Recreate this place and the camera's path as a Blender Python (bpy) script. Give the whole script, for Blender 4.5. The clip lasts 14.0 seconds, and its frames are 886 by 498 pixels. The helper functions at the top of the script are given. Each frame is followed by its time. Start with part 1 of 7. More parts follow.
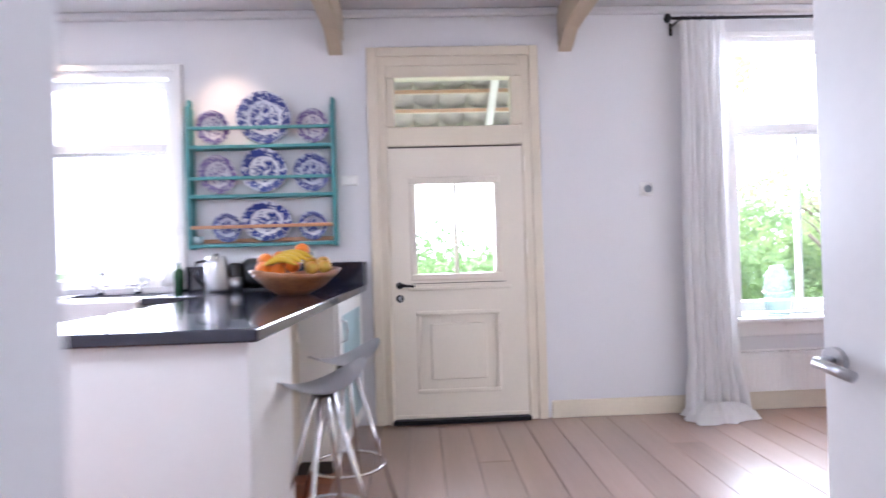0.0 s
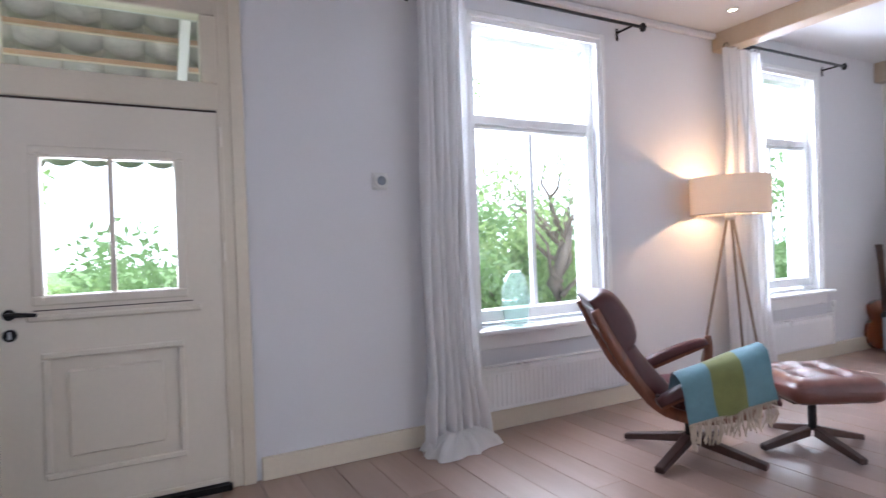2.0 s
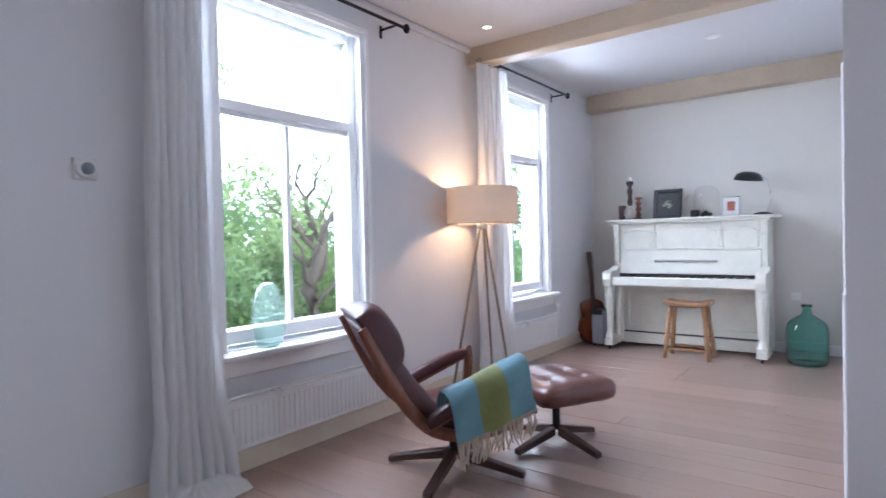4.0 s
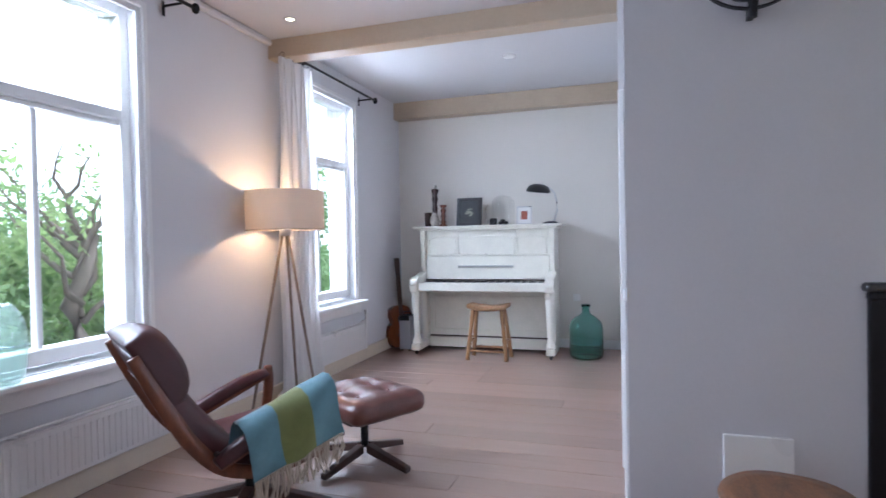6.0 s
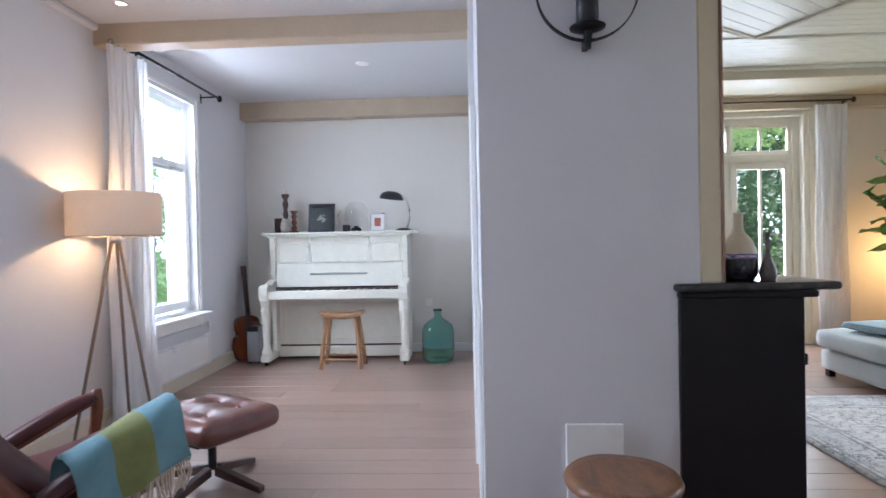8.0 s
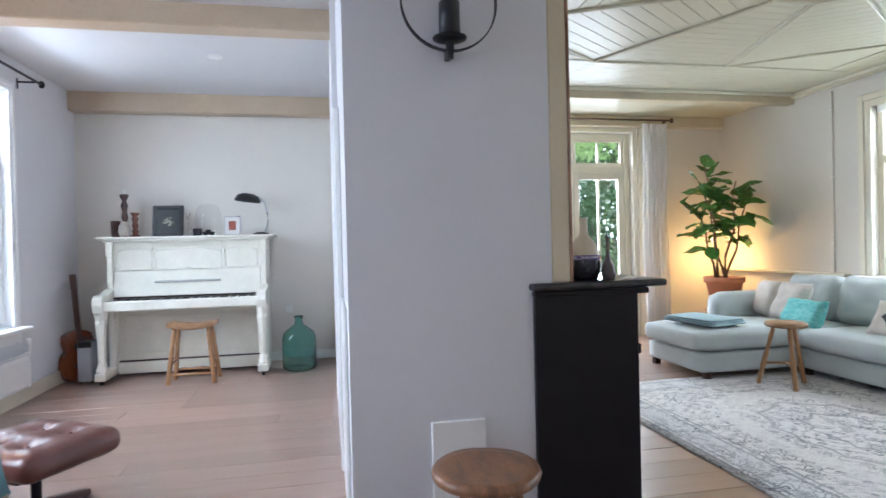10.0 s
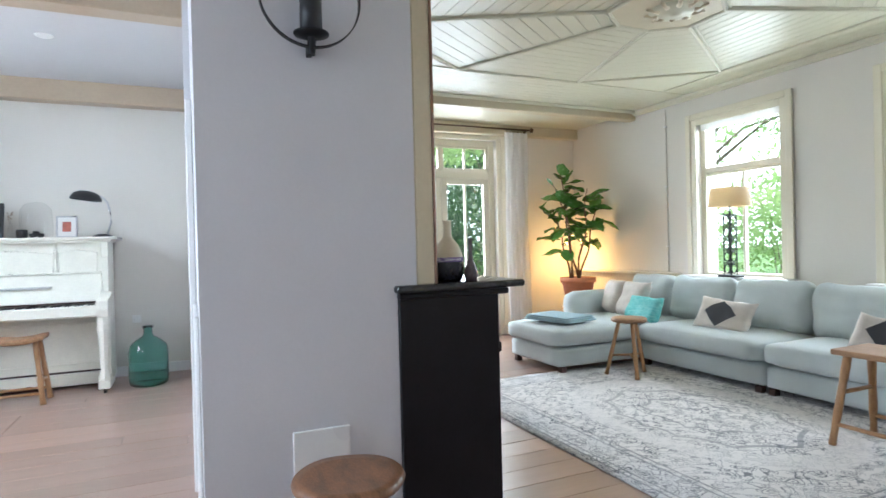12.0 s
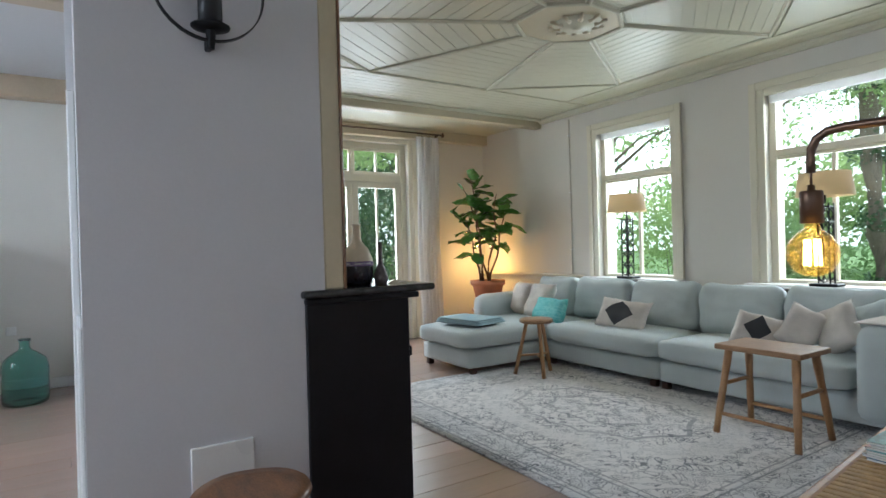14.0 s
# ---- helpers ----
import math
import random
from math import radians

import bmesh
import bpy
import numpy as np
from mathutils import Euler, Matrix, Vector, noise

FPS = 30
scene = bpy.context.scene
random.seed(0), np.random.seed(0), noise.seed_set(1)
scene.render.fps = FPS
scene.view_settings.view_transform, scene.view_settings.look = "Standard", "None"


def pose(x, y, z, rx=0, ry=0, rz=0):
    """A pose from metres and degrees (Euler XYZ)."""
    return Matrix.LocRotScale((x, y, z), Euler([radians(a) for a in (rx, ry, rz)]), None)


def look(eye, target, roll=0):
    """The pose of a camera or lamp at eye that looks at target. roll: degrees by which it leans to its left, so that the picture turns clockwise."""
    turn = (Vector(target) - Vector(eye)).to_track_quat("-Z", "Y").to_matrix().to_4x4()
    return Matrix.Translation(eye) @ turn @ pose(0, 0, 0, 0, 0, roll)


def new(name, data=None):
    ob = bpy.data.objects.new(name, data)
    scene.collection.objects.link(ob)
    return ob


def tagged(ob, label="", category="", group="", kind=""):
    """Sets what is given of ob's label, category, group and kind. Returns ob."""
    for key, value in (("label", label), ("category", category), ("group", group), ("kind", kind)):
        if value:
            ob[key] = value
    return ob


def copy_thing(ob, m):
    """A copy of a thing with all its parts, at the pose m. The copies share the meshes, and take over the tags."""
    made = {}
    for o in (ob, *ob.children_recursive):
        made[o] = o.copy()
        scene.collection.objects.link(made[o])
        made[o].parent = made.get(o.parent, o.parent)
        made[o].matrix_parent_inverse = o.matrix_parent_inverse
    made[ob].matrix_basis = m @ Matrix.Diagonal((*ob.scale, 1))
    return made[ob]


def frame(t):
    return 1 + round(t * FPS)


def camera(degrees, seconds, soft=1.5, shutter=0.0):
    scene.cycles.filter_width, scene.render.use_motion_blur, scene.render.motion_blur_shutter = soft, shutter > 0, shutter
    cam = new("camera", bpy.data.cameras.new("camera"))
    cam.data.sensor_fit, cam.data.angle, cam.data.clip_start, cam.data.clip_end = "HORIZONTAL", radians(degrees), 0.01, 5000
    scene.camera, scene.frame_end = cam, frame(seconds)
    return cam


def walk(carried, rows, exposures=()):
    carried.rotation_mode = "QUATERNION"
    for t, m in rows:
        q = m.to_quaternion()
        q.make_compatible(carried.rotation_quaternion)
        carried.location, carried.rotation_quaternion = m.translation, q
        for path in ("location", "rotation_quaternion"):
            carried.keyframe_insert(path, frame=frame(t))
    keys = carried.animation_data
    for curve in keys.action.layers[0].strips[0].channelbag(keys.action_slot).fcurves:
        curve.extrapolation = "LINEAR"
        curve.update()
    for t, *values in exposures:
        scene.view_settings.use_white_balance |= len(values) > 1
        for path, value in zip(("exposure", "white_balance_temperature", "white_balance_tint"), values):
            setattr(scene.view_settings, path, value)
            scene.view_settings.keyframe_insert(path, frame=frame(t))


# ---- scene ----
cam = camera(75.7, 14.0, shutter=0.5)
PATH = [
    (0, (-0.136, 0.424, 1.176), (-0.051, 2.423, 1.188), -1.75),
    (0.5, (-0.052, 0.847, 1.163), (0.314, 2.813, 1.181), -2.10),
    (1, (0.056, 1.080, 1.155), (0.653, 2.988, 1.166), -2.28),
    (1.5, (0.142, 1.184, 1.148), (0.907, 3.032, 1.156), -2.19),
    (2, (0.225, 1.291, 1.182), (1.170, 3.054, 1.176), -2.07),
    (2.5, (0.274, 1.395, 1.188), (1.402, 3.046, 1.178), -1.89),
    (3, (0.310, 1.489, 1.206), (1.627, 2.993, 1.186), -1.61),
    (5.5, (0.561, 1.702, 1.250), (2.409, 2.466, 1.217), -1.19),
    (6, (0.575, 1.703, 1.261), (2.479, 2.314, 1.228), -1.10),
    (6.5, (0.565, 1.708, 1.274), (2.509, 2.174, 1.242), -1.18),
    (7, (0.537, 1.734, 1.279), (2.509, 2.065, 1.248), -1.32),
    (7.5, (0.546, 1.740, 1.272), (2.535, 1.949, 1.247), -1.14),
    (8, (0.555, 1.744, 1.271), (2.553, 1.840, 1.248), -1.15),
    (10.5, (0.549, 1.770, 1.265), (2.484, 1.263, 1.247), -1.37),
    (11, (0.556, 1.756, 1.265), (2.458, 1.137, 1.245), -1.33),
    (11.5, (0.560, 1.744, 1.264), (2.425, 1.023, 1.244), -1.33),
    (12, (0.563, 1.730, 1.260), (2.390, 0.917, 1.244), -1.43),
    (12.5, (0.560, 1.731, 1.266), (2.350, 0.838, 1.250), -1.47),
    (13, (0.565, 1.726, 1.266), (2.318, 0.764, 1.252), -1.51),
    (13.5, (0.570, 1.718, 1.257), (2.286, 0.690, 1.247), -1.61),
    (14, (0.569, 1.711, 1.260), (2.251, 0.630, 1.249), -1.56),
]
walk(cam, [(t, look(eye, target, roll)) for t, eye, target, roll in PATH],
     [(0.0, 0.97, 5700, 22), (0.5, 0.61, 5690, 21), (1.5, 0.26, 5680, 19), (3.0, -0.14, 5440, 17), (5.5, -0.10, 5330, 17), (6.5, -0.41, 5330, 16), (7.5, -0.17, 5420, 15), (8.0, -0.17, 5450, 15),
      (10.5, 0.12, 5450, 11), (11.5, 0.33, 5500, 10), (12.0, 0.16, 5520, 9), (12.5, -0.08, 5540, 9), (14.0, -0.58, 5580, 8)])

# ---- world, sun, window light, lamps ----
world = bpy.data.worlds.new("sky")
scene.world = world
world.use_nodes = True
wn = world.node_tree
sky = wn.nodes.new("ShaderNodeTexSky")
sky.sky_type = "NISHITA"
sky.sun_disc = False
sky.sun_elevation = radians(76)
sky.sun_rotation = radians(100)
sky.dust_density = 3.0
wn.links.new(sky.outputs[0], wn.nodes["Background"].inputs[0])
wn.nodes["Background"].inputs[1].default_value = 0.15


def lamp(kind, name, m, watts, color=(1, 1, 1), size=None, sizey=None, radius=0.03, spot=None):
    d = bpy.data.lights.new(name, kind)
    d.energy, d.color = watts, color
    if kind == "AREA":
        d.shape, d.size, d.size_y = "RECTANGLE", size, sizey
    elif kind != "SUN":
        d.shadow_soft_size = radius
    if spot:
        d.spot_size, d.spot_blend = radians(spot), 0.6
    ob = new(name, d)
    ob.matrix_world = m
    return ob


sun = lamp("SUN", "sun", look((0, 0, 10), (-2.2, 0.9, 0)), 5.0, (1.0, 0.96, 0.9))
sun.data.angle = radians(12)
DAY = (0.90, 0.95, 1.0)
GREEN = (0.99, 1.0, 0.99)
# sky light in the openings: north windows, door, kitchen, south windows, garden doors
lamp("AREA", "window_light", look((2.655, 4.95, 1.85), (2.655, 2.2, 0.0)), 120, DAY, 0.95, 1.8)
lamp("AREA", "window_light", look((5.385, 4.95, 1.85), (5.385, 2.2, 0.0)), 120, DAY, 0.95, 1.8)
lamp("AREA", "window_light", look((-2.3, 4.75, 1.7), (-2.3, 0, 0.8)), 75, DAY, 1.1, 1.3)
lamp("AREA", "window_light", look((0.12, 4.72, 1.35), (0.12, 0, 1.0)), 16, DAY, 0.5, 0.6)
lamp("AREA", "window_light", look((4.70, -4.0, 1.85), (4.70, -1.2, 0.0)), 70, GREEN, 0.9, 1.7)
lamp("AREA", "window_light", look((2.76, -4.0, 1.85), (2.76, -1.2, 0.0)), 70, GREEN, 0.9, 1.7)
lamp("AREA", "window_light", look((7.95, -1.35, 1.5), (4.6, -1.35, 0.0)), 180, GREEN, 1.6, 2.2)
# electric light
lamp("POINT", "floor_lamp_light", pose(4.21, 4.08, 1.49), 21, (1.0, 0.60, 0.28), radius=0.04)
lamp("POINT", "corner_light", pose(7.0, -3.1, 1.0), 19, (1.0, 0.55, 0.16), radius=0.05)
lamp("POINT", "bulb_light", pose(1.173, 0.375, 1.22), 1.5, (1.0, 0.6, 0.2), radius=0.02)
for sx, sy in ((-2.45, 4.10), (-1.40, 4.05)):
    lamp("SPOT", "ceiling_spot_light", look((sx, sy, 2.84), (sx, sy + 0.20, 0)), 22, (1.0, 0.72, 0.45), radius=0.02, spot=75)


# ---- materials ----
def mat(name, color, rough=0.5, metal=0.0, var=0.08, scale=6.0, fine=60.0, bump=0.1, stretch=(1, 1, 1), spec=0.5,
        second=None, coat=0.0, sheen=0.0, trans=0.0, random_tint=0.0, transmission=0.0, emit=None, rvar=0.08, grain=0.35):
    m = bpy.data.materials.new(name)
    m.use_nodes = True
    nt = m.node_tree
    b = nt.nodes["Principled BSDF"]
    b.inputs["Roughness"].default_value = rough
    b.inputs["Metallic"].default_value = metal
    b.inputs["Specular IOR Level"].default_value = spec
    b.inputs["Coat Weight"].default_value = coat
    b.inputs["Sheen Weight"].default_value = sheen
    b.inputs["Transmission Weight"].default_value = transmission
    tc = nt.nodes.new("ShaderNodeTexCoord")
    mp = nt.nodes.new("ShaderNodeMapping")
    mp.inputs["Scale"].default_value = stretch
    nt.links.new(tc.outputs["Object"], mp.inputs[0])
    if random_tint:
        own, off = nt.nodes.new("ShaderNodeObjectInfo"), nt.nodes.new("ShaderNodeMath")
        off.operation, off.inputs[1].default_value = "MULTIPLY", 53.0
        nt.links.new(own.outputs["Random"], off.inputs[0])
        nt.links.new(off.outputs[0], mp.inputs["Location"])
    big, small = nt.nodes.new("ShaderNodeTexNoise"), nt.nodes.new("ShaderNodeTexNoise")
    big.inputs["Scale"].default_value, small.inputs["Scale"].default_value = scale, fine
    big.inputs["Detail"].default_value, small.inputs["Detail"].default_value = 4, 3
    for n in (big, small):
        nt.links.new(mp.outputs[0], n.inputs["Vector"])
    mixv = nt.nodes.new("ShaderNodeMix")
    mixv.inputs[0].default_value = grain
    nt.links.new(big.outputs[0], mixv.inputs[2])
    nt.links.new(small.outputs[0], mixv.inputs[3])
    ramp = nt.nodes.new("ShaderNodeValToRGB")
    lo = second or tuple(c * (1 - 2 * var) for c in color)
    ramp.color_ramp.elements[0].position, ramp.color_ramp.elements[1].position = 0.32, 0.66
    ramp.color_ramp.elements[0].color = (*lo, 1)
    ramp.color_ramp.elements[1].color = (*color, 1)
    nt.links.new(mixv.outputs[0], ramp.inputs[0])
    out = ramp.outputs[0]
    if random_tint:
        oi = nt.nodes.new("ShaderNodeObjectInfo")
        hs = nt.nodes.new("ShaderNodeHueSaturation")
        mr = nt.nodes.new("ShaderNodeMapRange")
        mr.inputs["To Min"].default_value, mr.inputs["To Max"].default_value = 1 - random_tint, 1 + random_tint
        nt.links.new(oi.outputs["Random"], mr.inputs[0])
        nt.links.new(mr.outputs[0], hs.inputs["Value"])
        nt.links.new(out, hs.inputs["Color"])
        out = hs.outputs[0]
    nt.links.new(out, b.inputs["Base Color"])
    rr = nt.nodes.new("ShaderNodeMapRange")
    rr.inputs["To Min"].default_value, rr.inputs["To Max"].default_value = max(rough - rvar, 0.02), min(rough + rvar, 1)
    nt.links.new(big.outputs[0], rr.inputs[0])
    nt.links.new(rr.outputs[0], b.inputs["Roughness"])
    if bump:
        bp = nt.nodes.new("ShaderNodeBump")
        bp.inputs["Strength"].default_value, bp.inputs["Distance"].default_value = bump, 0.01
        nt.links.new(mixv.outputs[0], bp.inputs["Height"])
        nt.links.new(bp.outputs[0], b.inputs["Normal"])
    if emit:
        b.inputs["Emission Color"].default_value = (*emit[0], 1)
        b.inputs["Emission Strength"].default_value = emit[1]
    if trans:
        tl, mx = nt.nodes.new("ShaderNodeBsdfTranslucent"), nt.nodes.new("ShaderNodeMixShader")
        nt.links.new(out, tl.inputs[0])
        mx.inputs[0].default_value = trans
        nt.links.new(b.outputs[0], mx.inputs[1])
        nt.links.new(tl.outputs[0], mx.inputs[2])
        nt.links.new(mx.outputs[0], nt.nodes["Material Output"].inputs[0])
    return m


def glass(name, color=(1, 1, 1), rough=0.0, thin=True):
    """A window pane: mostly clear, with a Fresnel gloss; or solid glass."""
    m = bpy.data.materials.new(name)
    m.use_nodes = True
    nt = m.node_tree
    if not thin:
        b = nt.nodes["Principled BSDF"]
        b.inputs["Base Color"].default_value = (*color, 1)
        b.inputs["Transmission Weight"].default_value = 1
        b.inputs["Roughness"].default_value = rough
        b.inputs["IOR"].default_value = 1.45
        return m
    nt.nodes.remove(nt.nodes["Principled BSDF"])
    tr, gl, fr, mx = [nt.nodes.new("ShaderNode" + s) for s in ("BsdfTransparent", "BsdfGlossy", "LayerWeight", "MixShader")]
    tr.inputs[0].default_value = (*color, 1)
    gl.inputs["Roughness"].default_value = 0.03
    fr.inputs["Blend"].default_value = 0.5
    pw, ma = nt.nodes.new("ShaderNodeMath"), nt.nodes.new("ShaderNodeMath")
    pw.operation, pw.inputs[1].default_value = "POWER", 5.0
    ma.operation, ma.inputs[1].default_value, ma.inputs[2].default_value = "MULTIPLY_ADD", 0.85, 0.035
    nt.links.new(fr.outputs["Facing"], pw.inputs[0])
    nt.links.new(pw.outputs[0], ma.inputs[0])
    nt.links.new(ma.outputs[0], mx.inputs[0])
    nt.links.new(tr.outputs[0], mx.inputs[1])
    nt.links.new(gl.outputs[0], mx.inputs[2])
    nt.links.new(mx.outputs[0], nt.nodes["Material Output"].inputs[0])
    return m


WALL = mat("white_wall_paint", (0.69, 0.68, 0.685), 0.75, var=0.02, scale=1.2, fine=90, bump=0.12)
# darker copy of the white paint: the chimney's dimmer light put into colour
PIER = mat("white_wall_paint_shaded", (0.645, 0.63, 0.645), 0.75, var=0.03, scale=1.6, fine=90, bump=0.16)
WALL2 = mat("warm_white_wall_paint", (0.71, 0.675, 0.61), 0.75, var=0.025, scale=1.2, fine=90, bump=0.12)
CEIL = mat("white_ceiling_paint", (0.60, 0.59, 0.59), 0.7, var=0.015, scale=1.5, fine=40, bump=0.05)
BOARD = mat("cream_board_paint", (0.60, 0.57, 0.435), 0.42, var=0.03, scale=2, fine=30, bump=0.05)
CREAM = mat("cream_gloss_paint", (0.70, 0.62, 0.49), 0.35, var=0.04, scale=3, fine=50, bump=0.06)
DOORC = mat("off_white_door_paint", (0.74, 0.67, 0.56), 0.38, var=0.03, scale=3, fine=40, bump=0.08)
WHITE = mat("white_gloss_paint", (0.80, 0.79, 0.77), 0.3, var=0.025, scale=4, fine=60, bump=0.05)
YELLOW = mat("pale_yellow_paint", (0.75, 0.70, 0.56), 0.4, var=0.03, scale=3, fine=50, bump=0.05)
BEAM = mat("tan_beam_paint", (0.52, 0.42, 0.30), 0.5, var=0.06, scale=4, fine=40, bump=0.15)
OLIVE = mat("olive_cream_paint", (0.60, 0.52, 0.36), 0.45, var=0.05, scale=4, fine=40, bump=0.1)
PLANK = mat("brown_floor_planks", (0.350, 0.229, 0.180), 0.36, spec=0.7, var=0.1, scale=2.0, fine=22, bump=0.02, rvar=0.05, grain=0.3, stretch=(3.6, 0.22, 3.6),
            second=(0.278, 0.177, 0.135), random_tint=0.12, coat=0.9)
PLANK.node_tree.nodes["Principled BSDF"].inputs["Coat Roughness"].default_value = 0.27
TERRA = mat("terracotta_tile", (0.34, 0.12, 0.06), 0.5, var=0.12, scale=8, fine=60, bump=0.15, random_tint=0.15)
# floor joints; also the painted-in shade of door and piano gaps
GROUT = mat("dark_joint_and_gap_shade", (0.05, 0.035, 0.03), 0.8, var=0.1)
GRANITE = mat("black_granite", (0.012, 0.014, 0.034), 0.14, var=0.3, scale=60, fine=300, bump=0.0, coat=0.4)
BLACKW = mat("black_painted_wood", (0.010, 0.009, 0.011), 0.42, var=0.2, scale=6, fine=70, bump=0.12, spec=0.22)
MARBLE = mat("black_marble", (0.012, 0.012, 0.013), 0.08, var=0.3, scale=9, fine=40, bump=0.02, second=(0.05, 0.05, 0.05))
TEAL = mat("teal_painted_wood", (0.06, 0.27, 0.28), 0.5, var=0.12, scale=8, fine=60, bump=0.15)
PINE = mat("pine_wood", (0.48, 0.24, 0.12), 0.5, var=0.12, scale=4, fine=30, bump=0.1, stretch=(1, 8, 8))
OAK = mat("oak_wood", (0.42, 0.235, 0.105), 0.45, var=0.14, scale=5, fine=40, bump=0.2, stretch=(8, 8, 1.2), second=(0.26, 0.13, 0.055))
OAKTOP = mat("worn_oak_top", (0.38, 0.22, 0.11), 0.5, var=0.14, scale=5, fine=40, bump=0.25, stretch=(1.3, 8, 8), second=(0.2, 0.105, 0.05))
BURL = mat("old_brown_wood", (0.27, 0.125, 0.055), 0.42, var=0.2, scale=9, fine=70, bump=0.2, stretch=(1, 3, 1), second=(0.10, 0.045, 0.02), coat=0.2)
ROSEWOOD = mat("rosewood", (0.22, 0.07, 0.03), 0.35, var=0.2, scale=4, fine=40, bump=0.1, stretch=(6, 6, 1.5), second=(0.10, 0.03, 0.015), coat=0.2)
DARKWOOD = mat("dark_stained_wood", (0.06, 0.025, 0.018), 0.4, var=0.2, scale=5, fine=50, bump=0.1)
LEATHER = mat("burgundy_leather", (0.072, 0.017, 0.018), 0.42, var=0.2, scale=7, fine=160, bump=0.12, spec=0.38)
TANHIDE = mat("brown_leather", (0.155, 0.058, 0.044), 0.33, var=0.2, scale=7, fine=160, bump=0.12, coat=0.12)
CHROME = mat("chrome", (0.72, 0.72, 0.74), 0.14, metal=1.0, var=0.03, bump=0.0)
STEEL = mat("brushed_steel", (0.6, 0.6, 0.61), 0.3, metal=1.0, var=0.04, fine=200, bump=0.03)
ALU = mat("cast_aluminium", (0.55, 0.55, 0.57), 0.38, metal=1.0, var=0.05, fine=150, bump=0.04)
IRON = mat("black_iron", (0.02, 0.02, 0.022), 0.45, metal=0.6, var=0.2, scale=12, fine=120, bump=0.15)
BRONZE = mat("bronze_metal", (0.13, 0.08, 0.055), 0.35, metal=0.9, var=0.12, scale=12, bump=0.05)
CURTAIN = mat("white_linen", (0.84, 0.83, 0.82), 0.85, var=0.03, scale=5, fine=220, bump=0.15, stretch=(3, 3, 1), trans=0.35)
SHADE = mat("lamp_shade_linen", (0.84, 0.76, 0.66), 0.85, var=0.03, scale=6, fine=260, bump=0.1, trans=0.55)
SHADE2 = mat("cream_lamp_shade", (0.75, 0.62, 0.42), 0.85, var=0.03, scale=6, fine=260, bump=0.1, trans=0.5)
SOFA = mat("pale_blue_green_linen", (0.50, 0.545, 0.535), 0.9, var=0.07, scale=3.5, fine=240, bump=0.22, sheen=0.2)
PIL_W = mat("oatmeal_cushion_cloth", (0.62, 0.56, 0.50), 0.9, var=0.1, scale=12, fine=200, bump=0.25)
PIL_T = mat("turquoise_cushion_cloth", (0.08, 0.42, 0.42), 0.85, var=0.3, scale=22, fine=120, bump=0.25, second=(0.30, 0.62, 0.60), stretch=(1, 3, 1))
CHARCOAL = mat("charcoal_cloth", (0.05, 0.05, 0.055), 0.9, var=0.1, fine=200, bump=0.2)
BLANKET = mat("pale_blue_blanket", (0.34, 0.46, 0.50), 0.9, var=0.06, fine=200, bump=0.3)
THROW_B = mat("light_blue_wool", (0.13, 0.25, 0.29), 0.92, var=0.1, scale=20, fine=240, bump=0.35, sheen=0.2)
THROW_G = mat("olive_green_wool", (0.185, 0.20, 0.065), 0.92, var=0.1, scale=20, fine=240, bump=0.35, sheen=0.2)
FRINGE = mat("beige_wool_fringe", (0.48, 0.40, 0.31), 0.92, var=0.12, fine=200, bump=0.3)
PIANOW = mat("cream_white_piano_paint", (0.82, 0.80, 0.70), 0.32, var=0.06, scale=5, fine=60, bump=0.08)
IVORY = mat("ivory_keys", (0.76, 0.74, 0.68), 0.3, var=0.03, bump=0.0)
BLACKP = mat("black_plastic", (0.012, 0.012, 0.014), 0.35, var=0.1, bump=0.0)
GREYP = mat("grey_amplifier_cloth", (0.36, 0.37, 0.39), 0.6, var=0.08, fine=300, bump=0.1)
PLASTIC = mat("white_plastic", (0.78, 0.77, 0.74), 0.35, var=0.02, bump=0.0)
GREENGLASS = glass("green_bottle_glass", (0.44, 0.75, 0.69), 0.02, thin=False)
MINT = glass("pale_green_glass", (0.92, 0.965, 0.945))
mnt = MINT.node_tree
mmx, mtl = mnt.nodes.new("ShaderNodeMixShader"), mnt.nodes.new("ShaderNodeBsdfTranslucent")
mtl.inputs[0].default_value = (0.78, 0.88, 0.84, 1)
mmx.inputs[0].default_value = 0.035
mnt.links.new(mnt.nodes["Mix Shader"].outputs[0], mmx.inputs[1])
mnt.links.new(mtl.outputs[0], mmx.inputs[2])
mnt.links.new(mmx.outputs[0], mnt.nodes["Material Output"].inputs[0])
PANE = glass("window_glass", (0.97, 0.98, 0.97))
CLEAR = glass("clear_glass", (0.97, 0.97, 0.97))
AMBER = glass("amber_bulb_glass", (1.0, 0.88, 0.58))
ant = AMBER.node_tree
amx, atl = ant.nodes.new("ShaderNodeMixShader"), ant.nodes.new("ShaderNodeBsdfTranslucent")
atl.inputs[0].default_value = (1.0, 0.72, 0.25, 1)
amx.inputs[0].default_value = 0.045
ant.links.new(ant.nodes["Mix Shader"].outputs[0], amx.inputs[1])
ant.links.new(atl.outputs[0], amx.inputs[2])
ant.links.new(amx.outputs[0], ant.nodes["Material Output"].inputs[0])
FROST = mat("frosted_blue_glass", (0.30, 0.45, 0.48), 0.35, var=0.05, bump=0.02)
POT = mat("terracotta_pot", (0.48, 0.17, 0.075), 0.75, var=0.12, scale=9, fine=80, bump=0.2)
SOIL = mat("soil", (0.03, 0.02, 0.014), 0.95, bump=0.6, fine=90)
